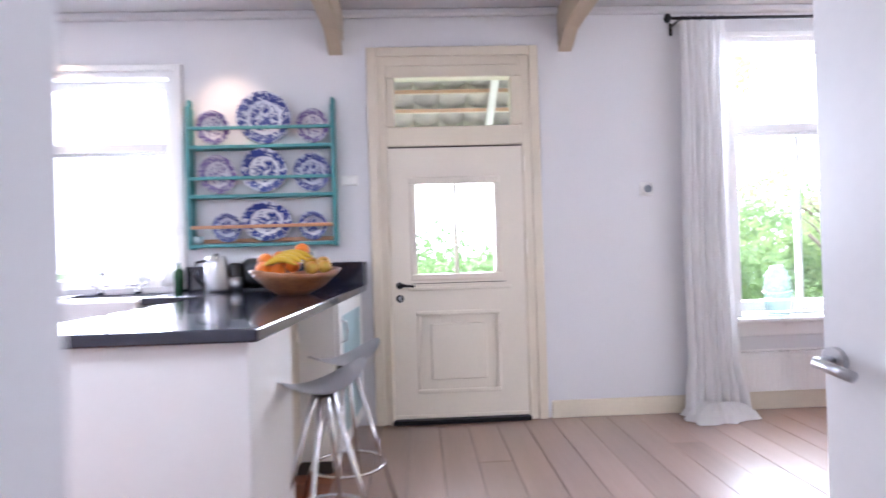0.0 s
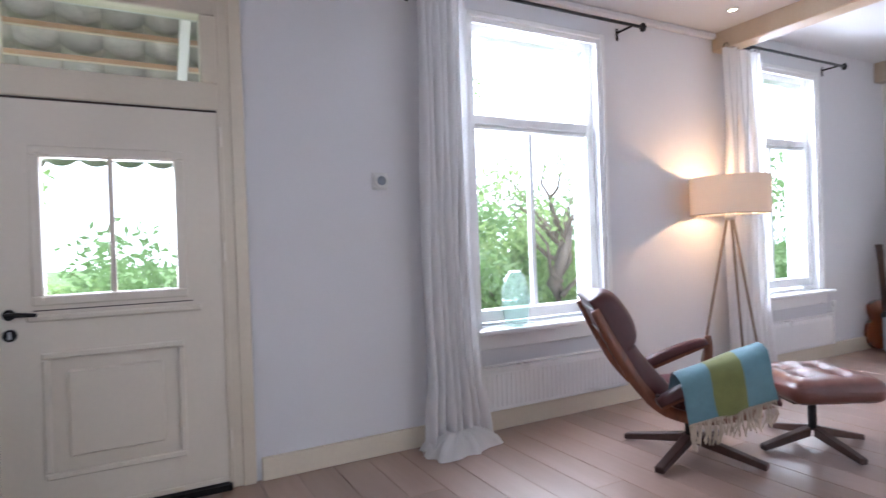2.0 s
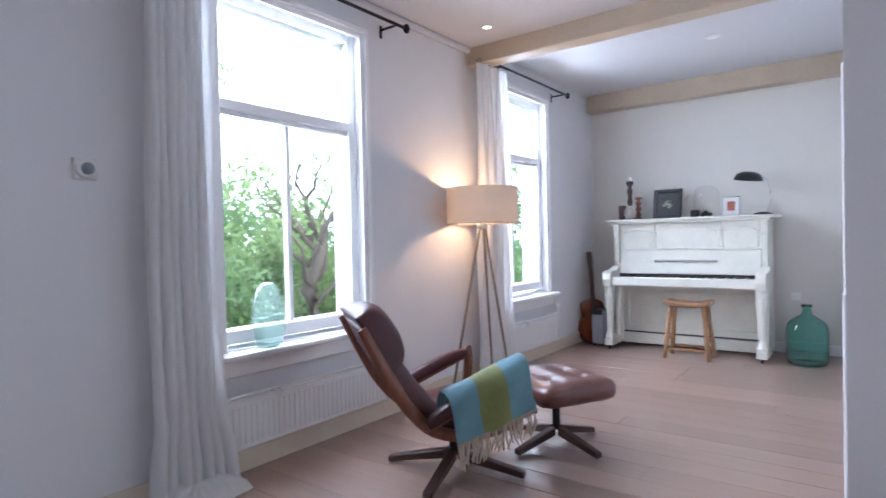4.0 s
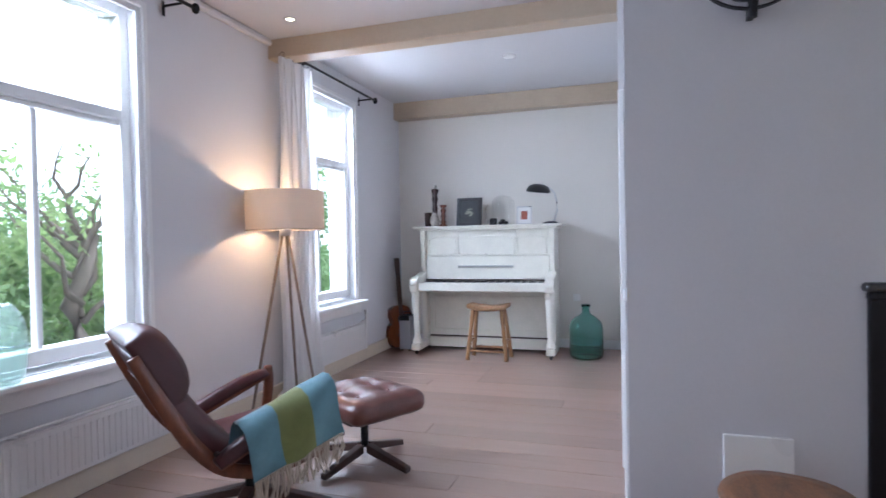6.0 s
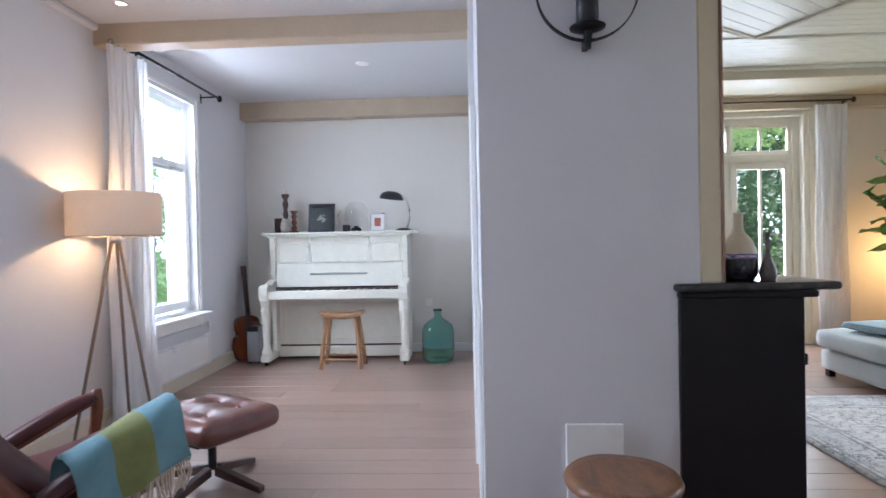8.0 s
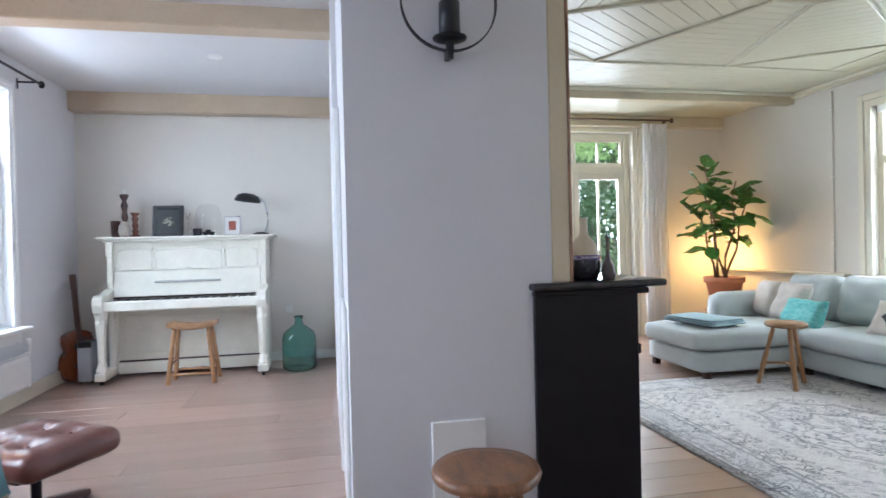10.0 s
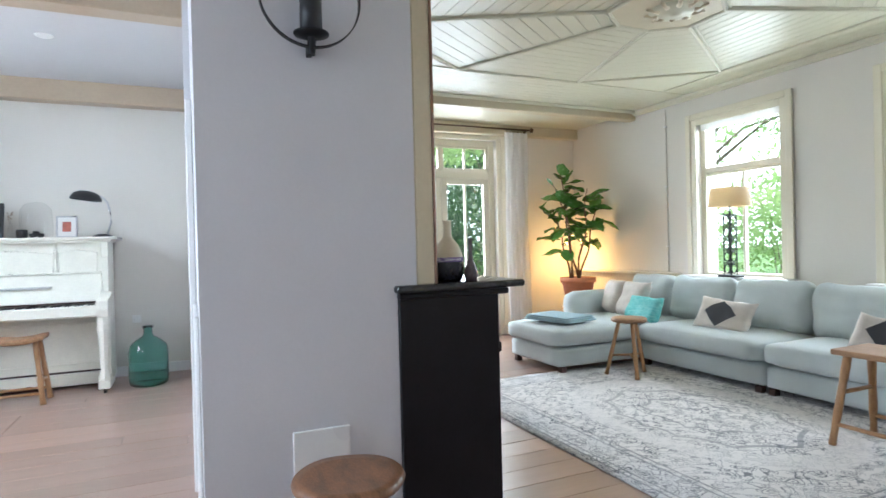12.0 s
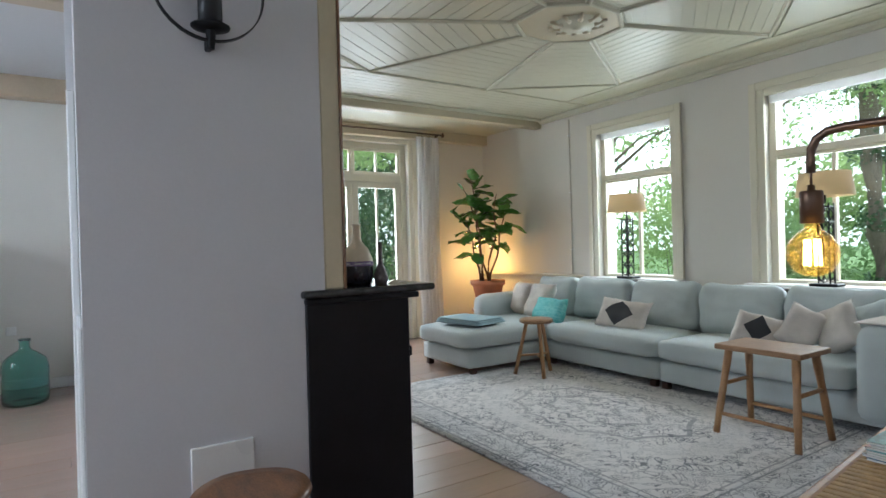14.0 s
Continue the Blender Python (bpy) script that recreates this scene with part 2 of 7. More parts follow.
FIGLEAF = mat("fig_leaf", (0.05, 0.15, 0.03), 0.26, var=0.2, scale=14, fine=70, bump=0.15, second=(0.085, 0.21, 0.05), random_tint=0.3, trans=0.12)
FIGSTEM = mat("fig_stem", (0.11, 0.055, 0.03), 0.7, var=0.15, bump=0.2)
DELFT_W = mat("white_glazed_china", (0.72, 0.74, 0.78), 0.15, var=0.02, bump=0.0)
FILAMENT = mat("glowing_filament", (1, 0.7, 0.3), 0.5, bump=0.0, emit=((1.0, 0.62, 0.16), 60))
SPOTGLOW = mat("lit_spot_lens", (1, 0.9, 0.7), 0.5, bump=0.0, emit=((1.0, 0.8, 0.5), 12))
GRASS = mat("lawn", (0.12, 0.23, 0.045), 0.9, var=0.25, scale=2, fine=60, bump=0.5)
GRAVEL = mat("garden_ground", (0.16, 0.14, 0.10), 0.95, var=0.2, scale=3, fine=60, bump=0.5)
LEAF = mat("shrub_leaves", (0.27, 0.42, 0.17), 0.5, var=0.2, scale=3, bump=0.0, trans=0.55)
LEAF2 = mat("light_tree_leaves", (0.40, 0.54, 0.22), 0.5, var=0.15, scale=3, bump=0.0, trans=0.7)
IVY = mat("dark_ivy_leaves", (0.055, 0.12, 0.045), 0.4, var=0.2, scale=3, bump=0.0, trans=0.2)
BARK = mat("tree_bark", (0.24, 0.195, 0.15), 0.9, var=0.25, scale=6, fine=50, bump=0.6, stretch=(3, 3, 0.6))
BRICK = mat("outside_brick", (0.25, 0.14, 0.10), 0.85, var=0.15, scale=8, fine=60, bump=0.3)
PANTILE = mat("grey_clay_pantile", (0.60, 0.57, 0.52), 0.7, var=0.2, scale=7, fine=50, bump=0.3, random_tint=0.2)
BATTEN = mat("raw_batten_wood", (0.60, 0.38, 0.25), 0.7, var=0.1, stretch=(1, 8, 8))


def delft(name, blue, pale, seed, fine):
    """Blue-printed china: scrolled rim, pale ring, printed centre, by the distance from the plate's middle."""
    m = bpy.data.materials.new(name)
    m.use_nodes = True
    nt = m.node_tree
    N, L = nt.nodes.new, nt.links.new
    b = nt.nodes["Principled BSDF"]
    b.inputs["Roughness"].default_value = 0.16
    tc = N("ShaderNodeTexCoord")
    mp = N("ShaderNodeMapping")
    mp.inputs["Location"].default_value = (-1, 0, -1)
    mp.inputs["Scale"].default_value = (2, 0, 2)
    L(tc.outputs["Generated"], mp.inputs[0])
    rad = N("ShaderNodeVectorMath")
    rad.operation = "LENGTH"
    L(mp.outputs[0], rad.inputs[0])
    zone = N("ShaderNodeValToRGB")
    zone.color_ramp.interpolation = "LINEAR"
    el = zone.color_ramp.elements
    el[0].position, el[0].color = 0.0, (0.50, 0.50, 0.50, 1)
    el[1].position, el[1].color = 1.0, (0.34, 0.34, 0.34, 1)
    for pos, val in ((0.50, 0.52), (0.56, 0.80), (0.62, 0.80), (0.66, 0.35), (0.93, 0.40), (0.96, 0.66)):
        e = el.new(pos)
        e.color = (val, val, val, 1)
    L(rad.outputs["Value"], zone.inputs[0])
    add = N("ShaderNodeMath")
    add.operation = "MULTIPLY_ADD"
    nz = N("ShaderNodeTexNoise")
    nz.inputs["Scale"].default_value, nz.inputs["Detail"].default_value, nz.inputs["Distortion"].default_value = fine, 3, 1.2
    sh = N("ShaderNodeVectorMath")
    sh.inputs[1].default_value = (seed, seed * 2.0, 0)
    L(mp.outputs[0], sh.inputs[0])
    L(sh.outputs[0], nz.inputs["Vector"])
    L(nz.outputs[0], add.inputs[0])
    add.inputs[1].default_value = 1.9
    sub_ = N("ShaderNodeMath")
    sub_.operation = "SUBTRACT"
    sub_.inputs[1].default_value = 0.95
    L(zone.outputs[0], sub_.inputs[0])
    L(sub_.outputs[0], add.inputs[2])
    ramp = N("ShaderNodeValToRGB")
    ramp.color_ramp.elements[0].position, ramp.color_ramp.elements[1].position = 0.40, 0.58
    ramp.color_ramp.elements[0].color, ramp.color_ramp.elements[1].color = (*blue, 1), (*pale, 1)
    L(add.outputs[0], ramp.inputs[0])
    L(ramp.outputs[0], b.inputs["Base Color"])
    return m


DELFT = [delft("blue_printed_china_a", (0.022, 0.034, 0.18), (0.55, 0.57, 0.67), 1.0, 5.5),
         delft("blue_printed_china_b", (0.025, 0.045, 0.22), (0.64, 0.66, 0.72), 4.0, 4.2),
         delft("mauve_printed_china", (0.10, 0.06, 0.20), (0.60, 0.57, 0.62), 7.0, 6.0)]


# ---- mesh helpers ----
def part(name, bm, material, parent=None, label="", smooth=False):
    me = bpy.data.meshes.new(name)
    bm.normal_update()
    bm.to_mesh(me)
    bm.free()
    if smooth:
        for p in me.polygons:
            p.use_smooth = True
    me.materials.append(material)
    ob = new(name, me)
    ob.parent = parent
    if label:
        ob["label"] = label
    return ob


def thing(name, label, category, m=None, group=""):
    ob = new(name)
    ob.empty_display_size = 0.1
    if m is not None:
        ob.matrix_world = m
    return tagged(ob, label, category, group)


def struct(name, bm, material, label="", category="", smooth=False):
    return tagged(part(name, bm, material, None, smooth=smooth), label, category, kind="structure")


def box(x0, x1, y0, y1, z0, z1, bevel=0.0, seg=1, bm=None):
    own = bmesh.new()
    bmesh.ops.create_cube(own, size=1)
    for v in own.verts:
        v.co = ((x0 + x1) / 2 + v.co.x * (x1 - x0), (y0 + y1) / 2 + v.co.y * (y1 - y0), (z0 + z1) / 2 + v.co.z * (z1 - z0))
    if bevel:
        bmesh.ops.bevel(own, geom=own.edges[:], offset=bevel, segments=seg, profile=0.5, affect="EDGES")
    return join(bm, own)


def join(bm, own):
    if bm is None:
        return own
    me = bpy.data.meshes.new("tmp")
    own.to_mesh(me)
    own.free()
    bm.from_mesh(me)
    bpy.data.meshes.remove(me)
    return bm


def rod(p0, p1, r0, r1=None, seg=10, bm=None):
    own = bmesh.new()
    a, b = Vector(p0), Vector(p1)
    d = b - a
    bmesh.ops.create_cone(own, cap_ends=True, segments=seg, radius1=r0, radius2=r0 if r1 is None else r1, depth=d.length)
    own.transform(Matrix.Translation((a + b) / 2) @ d.to_track_quat("Z", "Y").to_matrix().to_4x4())
    return join(bm, own)


def tube(pts, r, seg=8, bm=None, closed=False):
    """A round tube along points; r a number or one per point."""
    own = bmesh.new()
    P = [Vector(p) for p in pts]
    n = len(P)
    rings = []
    up = Vector((0, 0, 1))
    for i, p in enumerate(P):
        t = (P[(i + 1) % n] - P[i - 1]) if closed else (P[min(i + 1, n - 1)] - P[max(i - 1, 0)])
        t.normalize()
        side = t.cross(up)
        if side.length < 0.05:
            side = t.cross(Vector((0, 1, 0.02)))
        side.normalize()
        other = side.cross(t)
        rr = r[i] if isinstance(r, (list, tuple)) else r
        rings.append([own.verts.new(p + rr * (math.cos(a) * side + math.sin(a) * other)) for a in [2 * math.pi * k / seg for k in range(seg)]])
    for i in range(n if closed else n - 1):
        A, B = rings[i], rings[(i + 1) % n]
        for k in range(seg):
            own.faces.new((A[k], A[(k + 1) % seg], B[(k + 1) % seg], B[k]))
    if not closed:
        own.faces.new(rings[0][::-1])
        own.faces.new(rings[-1])
    bmesh.ops.recalc_face_normals(own, faces=own.faces[:])
    return join(bm, own)


def lathe(profile, seg=24, at=(0, 0, 0), bm=None, close=False):
    """A turned shape from (radius, height) pairs, bottom first."""
    own = bmesh.new()
    rings = []
    for r, z in profile:
        if r < 1e-5:
            rings.append([own.verts.new((at[0], at[1], at[2] + z))])
        else:
            rings.append([own.verts.new((at[0] + r * math.cos(a), at[1] + r * math.sin(a), at[2] + z)) for a in [2 * math.pi * k / seg for k in range(seg)]])
    for A, B in zip(rings, rings[1:]):
        for k in range(seg):
            q = (k + 1) % seg
            f = [A[k % len(A)], A[q % len(A)], B[q % len(B)], B[k % len(B)]]
            f = list(dict.fromkeys(f))
            if len(f) > 2:
                own.faces.new(f)
    bmesh.ops.recalc_face_normals(own, faces=own.faces[:])
    return join(bm, own)


def pillow(w, d, h, n=10, power=0.45, sag=0.0, seed=0, bm=None):
    """A stuffed cushion w x d x h about the origin, thin at its seams."""
    own = bmesh.new()
    rng = random.Random(seed)
    tops = []
    for s in (1, -1):
        g = []
        for i in range(n + 1):
            row = []
            for j in range(n + 1):
                u, v = 2 * i / n - 1, 2 * j / n - 1
                f = ((1 - u ** 4) * (1 - v ** 4)) ** power
                k = 1 - 0.06 * (1 - u * u) * (abs(v) ** 6)
                k2 = 1 - 0.06 * (1 - v * v) * (abs(u) ** 6)
                z = s * h / 2 * f + rng.uniform(-1, 1) * 0.004 * f - sag * (1 - u * u) * (1 - v * v)
                row.append(own.verts.new((u * w / 2 * k2, v * d / 2 * k, z)))
            g.append(row)
        tops.append(g)
        for i in range(n):
            for j in range(n):
                q = (g[i][j], g[i + 1][j], g[i + 1][j + 1], g[i][j + 1])
                own.faces.new(q if s > 0 else q[::-1])
    bmesh.ops.remove_doubles(own, verts=own.verts[:], dist=0.0005)
    return join(bm, own)


def softbox(x0, x1, y0, y1, z0, z1, r=0.04, bulge=0.02, n=6, seed=0):
    """An upholstered block with round edges and slightly swollen faces."""
    own = bmesh.new()
    bmesh.ops.create_cube(own, size=2)
    bmesh.ops.subdivide_edges(own, edges=own.edges[:], cuts=n, use_grid_fill=True)
    hx, hy, hz = (x1 - x0) / 2, (y1 - y0) / 2, (z1 - z0) / 2
    rng = random.Random(seed)
    for v in own.verts:
        c = v.co
        p = Vector((c.x * hx, c.y * hy, c.z * hz))
        inner = Vector((max(-hx + r, min(hx - r, p.x)), max(-hy + r, min(hy - r, p.y)), max(-hz + r, min(hz - r, p.z))))
        d = p - inner
        if d.length > 1e-6:
            p = inner + d.normalized() * r
        swell = bulge * (1 - c.x ** 2 * 0.9) * (1 - c.y ** 2 * 0.9) * (1 - c.z ** 2 * 0.9)
        out = Vector((c.x if abs(c.x) > 0.99 else 0, c.y if abs(c.y) > 0.99 else 0, c.z if abs(c.z) > 0.99 else 0))
        p += out * (swell + rng.uniform(-0.0015, 0.0015))
        v.co = p + Vector(((x0 + x1) / 2, (y0 + y1) / 2, (z0 + z1) / 2))
    return own


def slab(axis, a0, a1, u0, u1, z0, z1, holes=()):
    """A wall with openings. axis 'y': lies along x between y = a0 and a1; axis 'x': along y. holes: (u0, u1, z0, z1)."""
    us = sorted({u0, u1, *[h[0] for h in holes], *[h[1] for h in holes]})
    zs = sorted({z0, z1, *[h[2] for h in holes], *[h[3] for h in holes]})
    own = bmesh.new()
    cache = {}

    def vert(a, u, z):
        key = (round(a, 5), round(u, 5), round(z, 5))
        if key not in cache:
            cache[key] = own.verts.new((u, a, z) if axis == "y" else (a, u, z))
        return cache[key]

    def solid(i, j):
        if not (0 <= i < len(us) - 1 and 0 <= j < len(zs) - 1):
            return False
        cu, cz = (us[i] + us[i + 1]) / 2, (zs[j] + zs[j + 1]) / 2
        return not any(h[0] < cu < h[1] and h[2] < cz < h[3] for h in holes)

    for i in range(len(us) - 1):
        for j in range(len(zs) - 1):
            if not solid(i, j):
                continue
            ua, ub, za, zb = us[i], us[i + 1], zs[j], zs[j + 1]
            own.faces.new([vert(a0, ua, za), vert(a0, ub, za), vert(a0, ub, zb), vert(a0, ua, zb)])
            own.faces.new([vert(a1, ua, zb), vert(a1, ub, zb), vert(a1, ub, za), vert(a1, ua, za)])
            for ok, p, q in ((solid(i - 1, j), (ua, za), (ua, zb)), (solid(i + 1, j), (ub, za), (ub, zb)),
                             (solid(i, j - 1), (ua, za), (ub, za)), (solid(i, j + 1), (ua, zb), (ub, zb))):
                if not ok:
                    own.faces.new([vert(a0, *p), vert(a1, *p), vert(a1, *q), vert(a0, *q)])
    bmesh.ops.recalc_face_normals(own, faces=own.faces[:])
    return own


# ---- the rooms ----
H = 2.86
NW = [(2.17, 3.14), (4.90, 5.87)]          # glass of the two north windows, x
SWIN = [(4.26, 5.13), (2.33, 3.20)]      # glass of the two south windows, x
north_holes = [(-2.85, -1.80, 1.00, 2.42), (-0.36, 0.63, 0.0, 2.47)] + [(a - 0.06, b + 0.06, 0.66, 2.66) for a, b in NW]
struct("wall_north", slab("y", 4.38, 4.68, -3.6, 7.2, 0, 2.98, north_holes), WALL, "white plastered outer wall with door and windows", "wall")
struct("wall_east", slab("x", 7.2, 7.5, 1.6, 4.68, 0, 2.98), WALL2, "white plastered wall behind the piano", "wall")
struct("wall_garden", slab("x", 7.4, 7.7, -3.73, 1.6, 0, H, [(-2.14, -0.56, 0.0, 2.66)]), WALL2, "white plastered wall with garden doors", "wall")
struct("wall_south", slab("y", -3.73, -3.43, 0.5, 7.4, 0, H, [(a - 0.06, b + 0.06, 0.80, 2.58) for a, b in SWIN]), WALL2,
       "white plastered wall with two sash windows", "wall")
struct("wall_middle", slab("y", 1.50, 1.735, 4.2, 7.2, 0, 2.98), WALL, "white plastered partition between the rooms", "wall")
struct("chimney_breast", slab("y", 0.80, 1.70, 2.95, 4.2, 0, H), PIER, "white plastered chimney breast with shade in its colour", "wall")
struct("wall_hall_east", slab("x", 0.50, 0.62, -3.43, 0.40, 0, H), WALL, "white plastered hall wall", "wall")
struct("wall_hall_west", slab("x", -0.64, -0.50, -1.6, 1.023, 0, H), WALL, "white plastered wall end beside the doorway", "wall")
struct("wall_hall_back", slab("y", -1.75, -1.6, -0.64, 0.5, 0, H), WALL, "plain white hall wall", "wall")
struct("wall_kitchen_west", slab("x", -3.75, -3.6, 0.25, 4.68, 0, H), WALL, "plain white kitchen wall", "wall")
struct("wall_kitchen_south", slab("y", 0.25, 0.40, -3.6, -0.64, 0, H), WALL, "plain white kitchen wall", "wall")
struct("hall_lintel", slab("y", 0.25, 0.40, -0.50, 0.50, 2.05, H), WALL, "white wall above the doorway", "wall")
struct("floor", box(-3.75, 7.7, -3.73, 4.68, -0.12, -0.016), GROUT, "brown plank floor with dark joints", "floor")
struct("ceiling", box(-3.75, 4.55, 1.2, 4.68, H, H + 0.12), CEIL, "smooth white ceiling", "ceiling")
struct("ceiling_piano", box(4.55, 7.5, 1.55, 4.68, 2.93, 3.05), CEIL, "smooth white ceiling over the piano", "ceiling")

# panelled octagon ceiling of the sitting room
OCT = [(5.23, -0.545), (5.23, -1.87), (4.46, -2.95), (2.95, -2.95), (2.17, -1.87), (2.17, -0.545), (2.95, 0.53), (4.46, 0.53)]
OC = Vector((3.50, -1.38))


def panel_ceiling():
    bm = box(-0.64, 7.7, -3.73, 1.2, H, H + 0.12)
    V = [Vector(p) for p in OCT]
    inner = [OC + (p - OC) * 0.215 for p in V]
    for k in range(8):
        a, b, c, d = V[k], V[(k + 1) % 8], inner[(k + 1) % 8], inner[k]
        n = 13
        for i in range(n):
            f0, f1 = i / n + 0.002, (i + 1) / n - 0.002
            quad = [a.lerp(d, f0), b.lerp(c, f0), b.lerp(c, f1), a.lerp(d, f1)]
            lo = [bm.verts.new((q.x, q.y, H - 0.008)) for q in quad]
            hi = [bm.verts.new((q.x, q.y, H - 0.001)) for q in quad]
            bm.faces.new(lo[::-1])
            for j in range(4):
                bm.faces.new((lo[j], lo[(j + 1) % 4], hi[(j + 1) % 4], hi[j]))
    for k in range(8):
        a, b = V[k], V[(k + 1) % 8]
        for p, q, r in ((a, b, 0.014), (inner[k], inner[(k + 1) % 8], 0.018), (a, inner[k], 0.014)):
            rod((p.x, p.y, H - 0.012), (q.x, q.y, H - 0.012), r, seg=8, bm=bm)
            off = (q - p).normalized()
            s = Vector((-off.y, off.x)) * 0.036
            rod((p.x + s.x, p.y + s.y, H - 0.010), (q.x + s.x, q.y + s.y, H - 0.010), 0.006, seg=6, bm=bm)
    # border boards and outer frame
    for x in [6.05 - 0.09 * i for i in range(9)]:
        box(x - 0.084, x, -3.35, 0.75, H - 0.010, H - 0.001, bm=bm)
    for i in range(4):
        box(0.7, 5.22, -3.0 - 0.09 * i - 0.084, -3.0 - 0.09 * i, H - 0.010, H - 0.001, bm=bm)
    rod((6.08, -3.36, H - 0.02), (0.7, -3.36, H - 0.02), 0.03, seg=8, bm=bm)
    rod((6.04, -3.36, H - 0.02), (6.04, 0.75, H - 0.02), 0.025, seg=8, bm=bm)
    return bm


struct("ceiling_panelled", panel_ceiling(), BOARD, "cream painted board ceiling in an octagon", "ceiling")
rosette = thing("ceiling_rose", "tan octagonal centre with a carved plaster rose", "ceiling rose", pose(OC.x, OC.y, H - 0.02))
bm = bmesh.new()
vs = [bm.verts.new(((Vector(p) - OC).x * 0.21, (Vector(p) - OC).y * 0.21, 0.0)) for p in OCT]
vh = [bm.verts.new(((Vector(p) - OC).x * 0.21, (Vector(p) - OC).y * 0.21, 0.018)) for p in OCT]
bm.faces.new(vs)
for k in range(8):
    bm.faces.new((vs[k], vs[(k + 1) % 8], vh[(k + 1) % 8], vh[k]))
part("field", bm, OLIVE, rosette, "tan painted field")
bm = lathe([(0.0, -0.045), (0.03, -0.042), (0.05, -0.028), (0.10, -0.032), (0.13, -0.018), (0.16, -0.020), (0.18, -0.003)], 28)
for k in range(10):
    a = k * math.pi / 5
    part("petal", rod((0.12 * math.cos(a), 0.12 * math.sin(a), -0.018), (0.21 * math.cos(a), 0.21 * math.sin(a), -0.006), 0.020, 0.010, 8), OLIVE, rosette, smooth=True)
part("rose", bm, BOARD, rosette, "carved cream plaster rose", smooth=True)

# beams
def beam(name, x0, x1, y0, y1, z0, z1, m=BEAM, label="tan painted ceiling beam"):
    return struct(name, box(x0, x1, y0, y1, z0, z1, 0.008), m, label, "beam")


beam("beam_1", -0.72, -0.61, 1.7, 4.38, 2.66, H)
beam("beam_2", 0.88, 0.99, 1.0, 4.38, 2.66, H)
beam("beam_3", 4.475, 4.64, 1.70, 4.38, 2.712, 2.94)
beam("beam_4", 7.04, 7.2, 1.70, 4.38, 2.73, 2.94)
beam("beam_5", 6.11, 6.24, -3.43, 1.5, 2.755, H, OLIVE)
beam("beam_6", 7.28, 7.4, -3.43, 1.5, 2.72, H, OLIVE)
for bx in (-0.67, 0.93):
    bm = bmesh.new()
    prof = [(4.38, 2.66), (4.38, 2.56), (4.32, 2.58), (4.18, 2.66)]
    A = [bm.verts.new((bx - 0.045, y, z)) for y, z in prof]
    B = [bm.verts.new((bx + 0.045, y, z)) for y, z in prof]
    bm.faces.new(A)
    bm.faces.new(B[::-1])
    for k in range(4):
        bm.faces.new((A[k], B[k], B[(k + 1) % 4], A[(k + 1) % 4]))
    bmesh.ops.recalc_face_normals(bm, faces=bm.faces[:])
    tagged(part("corbel", bm, BEAM), "small tan wooden corbel under a beam", "corbel", "corbels")


def trim(name, bm, m=WHITE, label="white painted trim"):
    return struct(name, bm, m, label, "trim")


bm = box(-3.6, 4.475, 4.33, 4.38, H - 0.05, H, 0.012)
trim("cornice_north", bm, CEIL, "narrow white ceiling moulding")
trim("cornice_south", box(0.62, 6.11, -3.43, -3.37, H - 0.06, H, 0.015), BOARD, "cream ceiling moulding")
trim("baseboard_north", box(0.76, 2.0, 4.355, 4.38, 0, 0.12, 0.004), CREAM, "cream baseboard")
trim("baseboard_window", box(2.0, 7.2, 4.355, 4.38, 0, 0.13, 0.004), CREAM, "cream baseboard")
trim("baseboard_east", box(7.18, 7.2, 1.70, 4.355, 0, 0.10, 0.004), WHITE, "white baseboard")
trim("casing_middle", box(3.80, 3.86, 1.70, 1.735, 0, 2.05, 0.006), WHITE, "white painted door casing")
trim("casing_lower", box(3.2, 3.80, 1.70, 1.72, 0, 0.98, 0.006), WHITE, "white painted dado panel")


def sash(name, axis, glass_at, out, u0, u1, z0, zt, z1, label, m=WHITE, wide=0.075, bar=True, group=""):
    """A sash window: frame, transom at zt, upper pane, lower pane pair, sill. out: +1 if the outside lies at growing depth."""
    w = struct(name, _b(axis, glass_at, out, -0.05, 0.07, u0 - wide, u0, z0 - wide, z1 + wide), m, label, "window")

    def p(nm, d0, d1, a, b, c, d, mm=m, lab="", bev=0.006):
        return part(nm, _b(axis, glass_at, out, d0, d1, a, b, c, d, bev), mm, w, lab)

    p("window_frame", -0.05, 0.07, u1, u1 + wide, z0 - wide, z1 + wide)
    p("window_frame", -0.05, 0.07, u0, u1, z1, z1 + wide)
    p("window_frame", -0.05, 0.07, u0, u1, z0 - wide, z0)
    p("transom", -0.06, 0.06, u0, u1, zt - 0.018, zt + 0.042)
    p("sash_rail", -0.035, 0.03, u0, u1, zt - 0.045, zt - 0.018)
    if bar:
        p("glazing_bar", -0.02, 0.03, (u0 + u1) / 2 - 0.016, (u0 + u1) / 2 + 0.016, z0, zt - 0.045)
    for s0, s1, c, d in ((u0, u1, zt + 0.042, z1), (u0, (u0 + u1) / 2 - 0.016, z0, zt - 0.045), ((u0 + u1) / 2 + 0.016, u1, z0, zt - 0.045)):
        g = p("pane", 0.006, 0.010, s0, s1, c, d, PANE, "clear window glass", 0)
        g.visible_shadow = False
    return w


def _b(axis, at, out, d0, d1, a, b, c, d, bev=0.006):
    e0, e1 = sorted((at + out * d0, at + out * d1))
    return box(a, b, e0, e1, c, d, bev) if axis == "y" else box(e0, e1, a, b, c, d, bev)


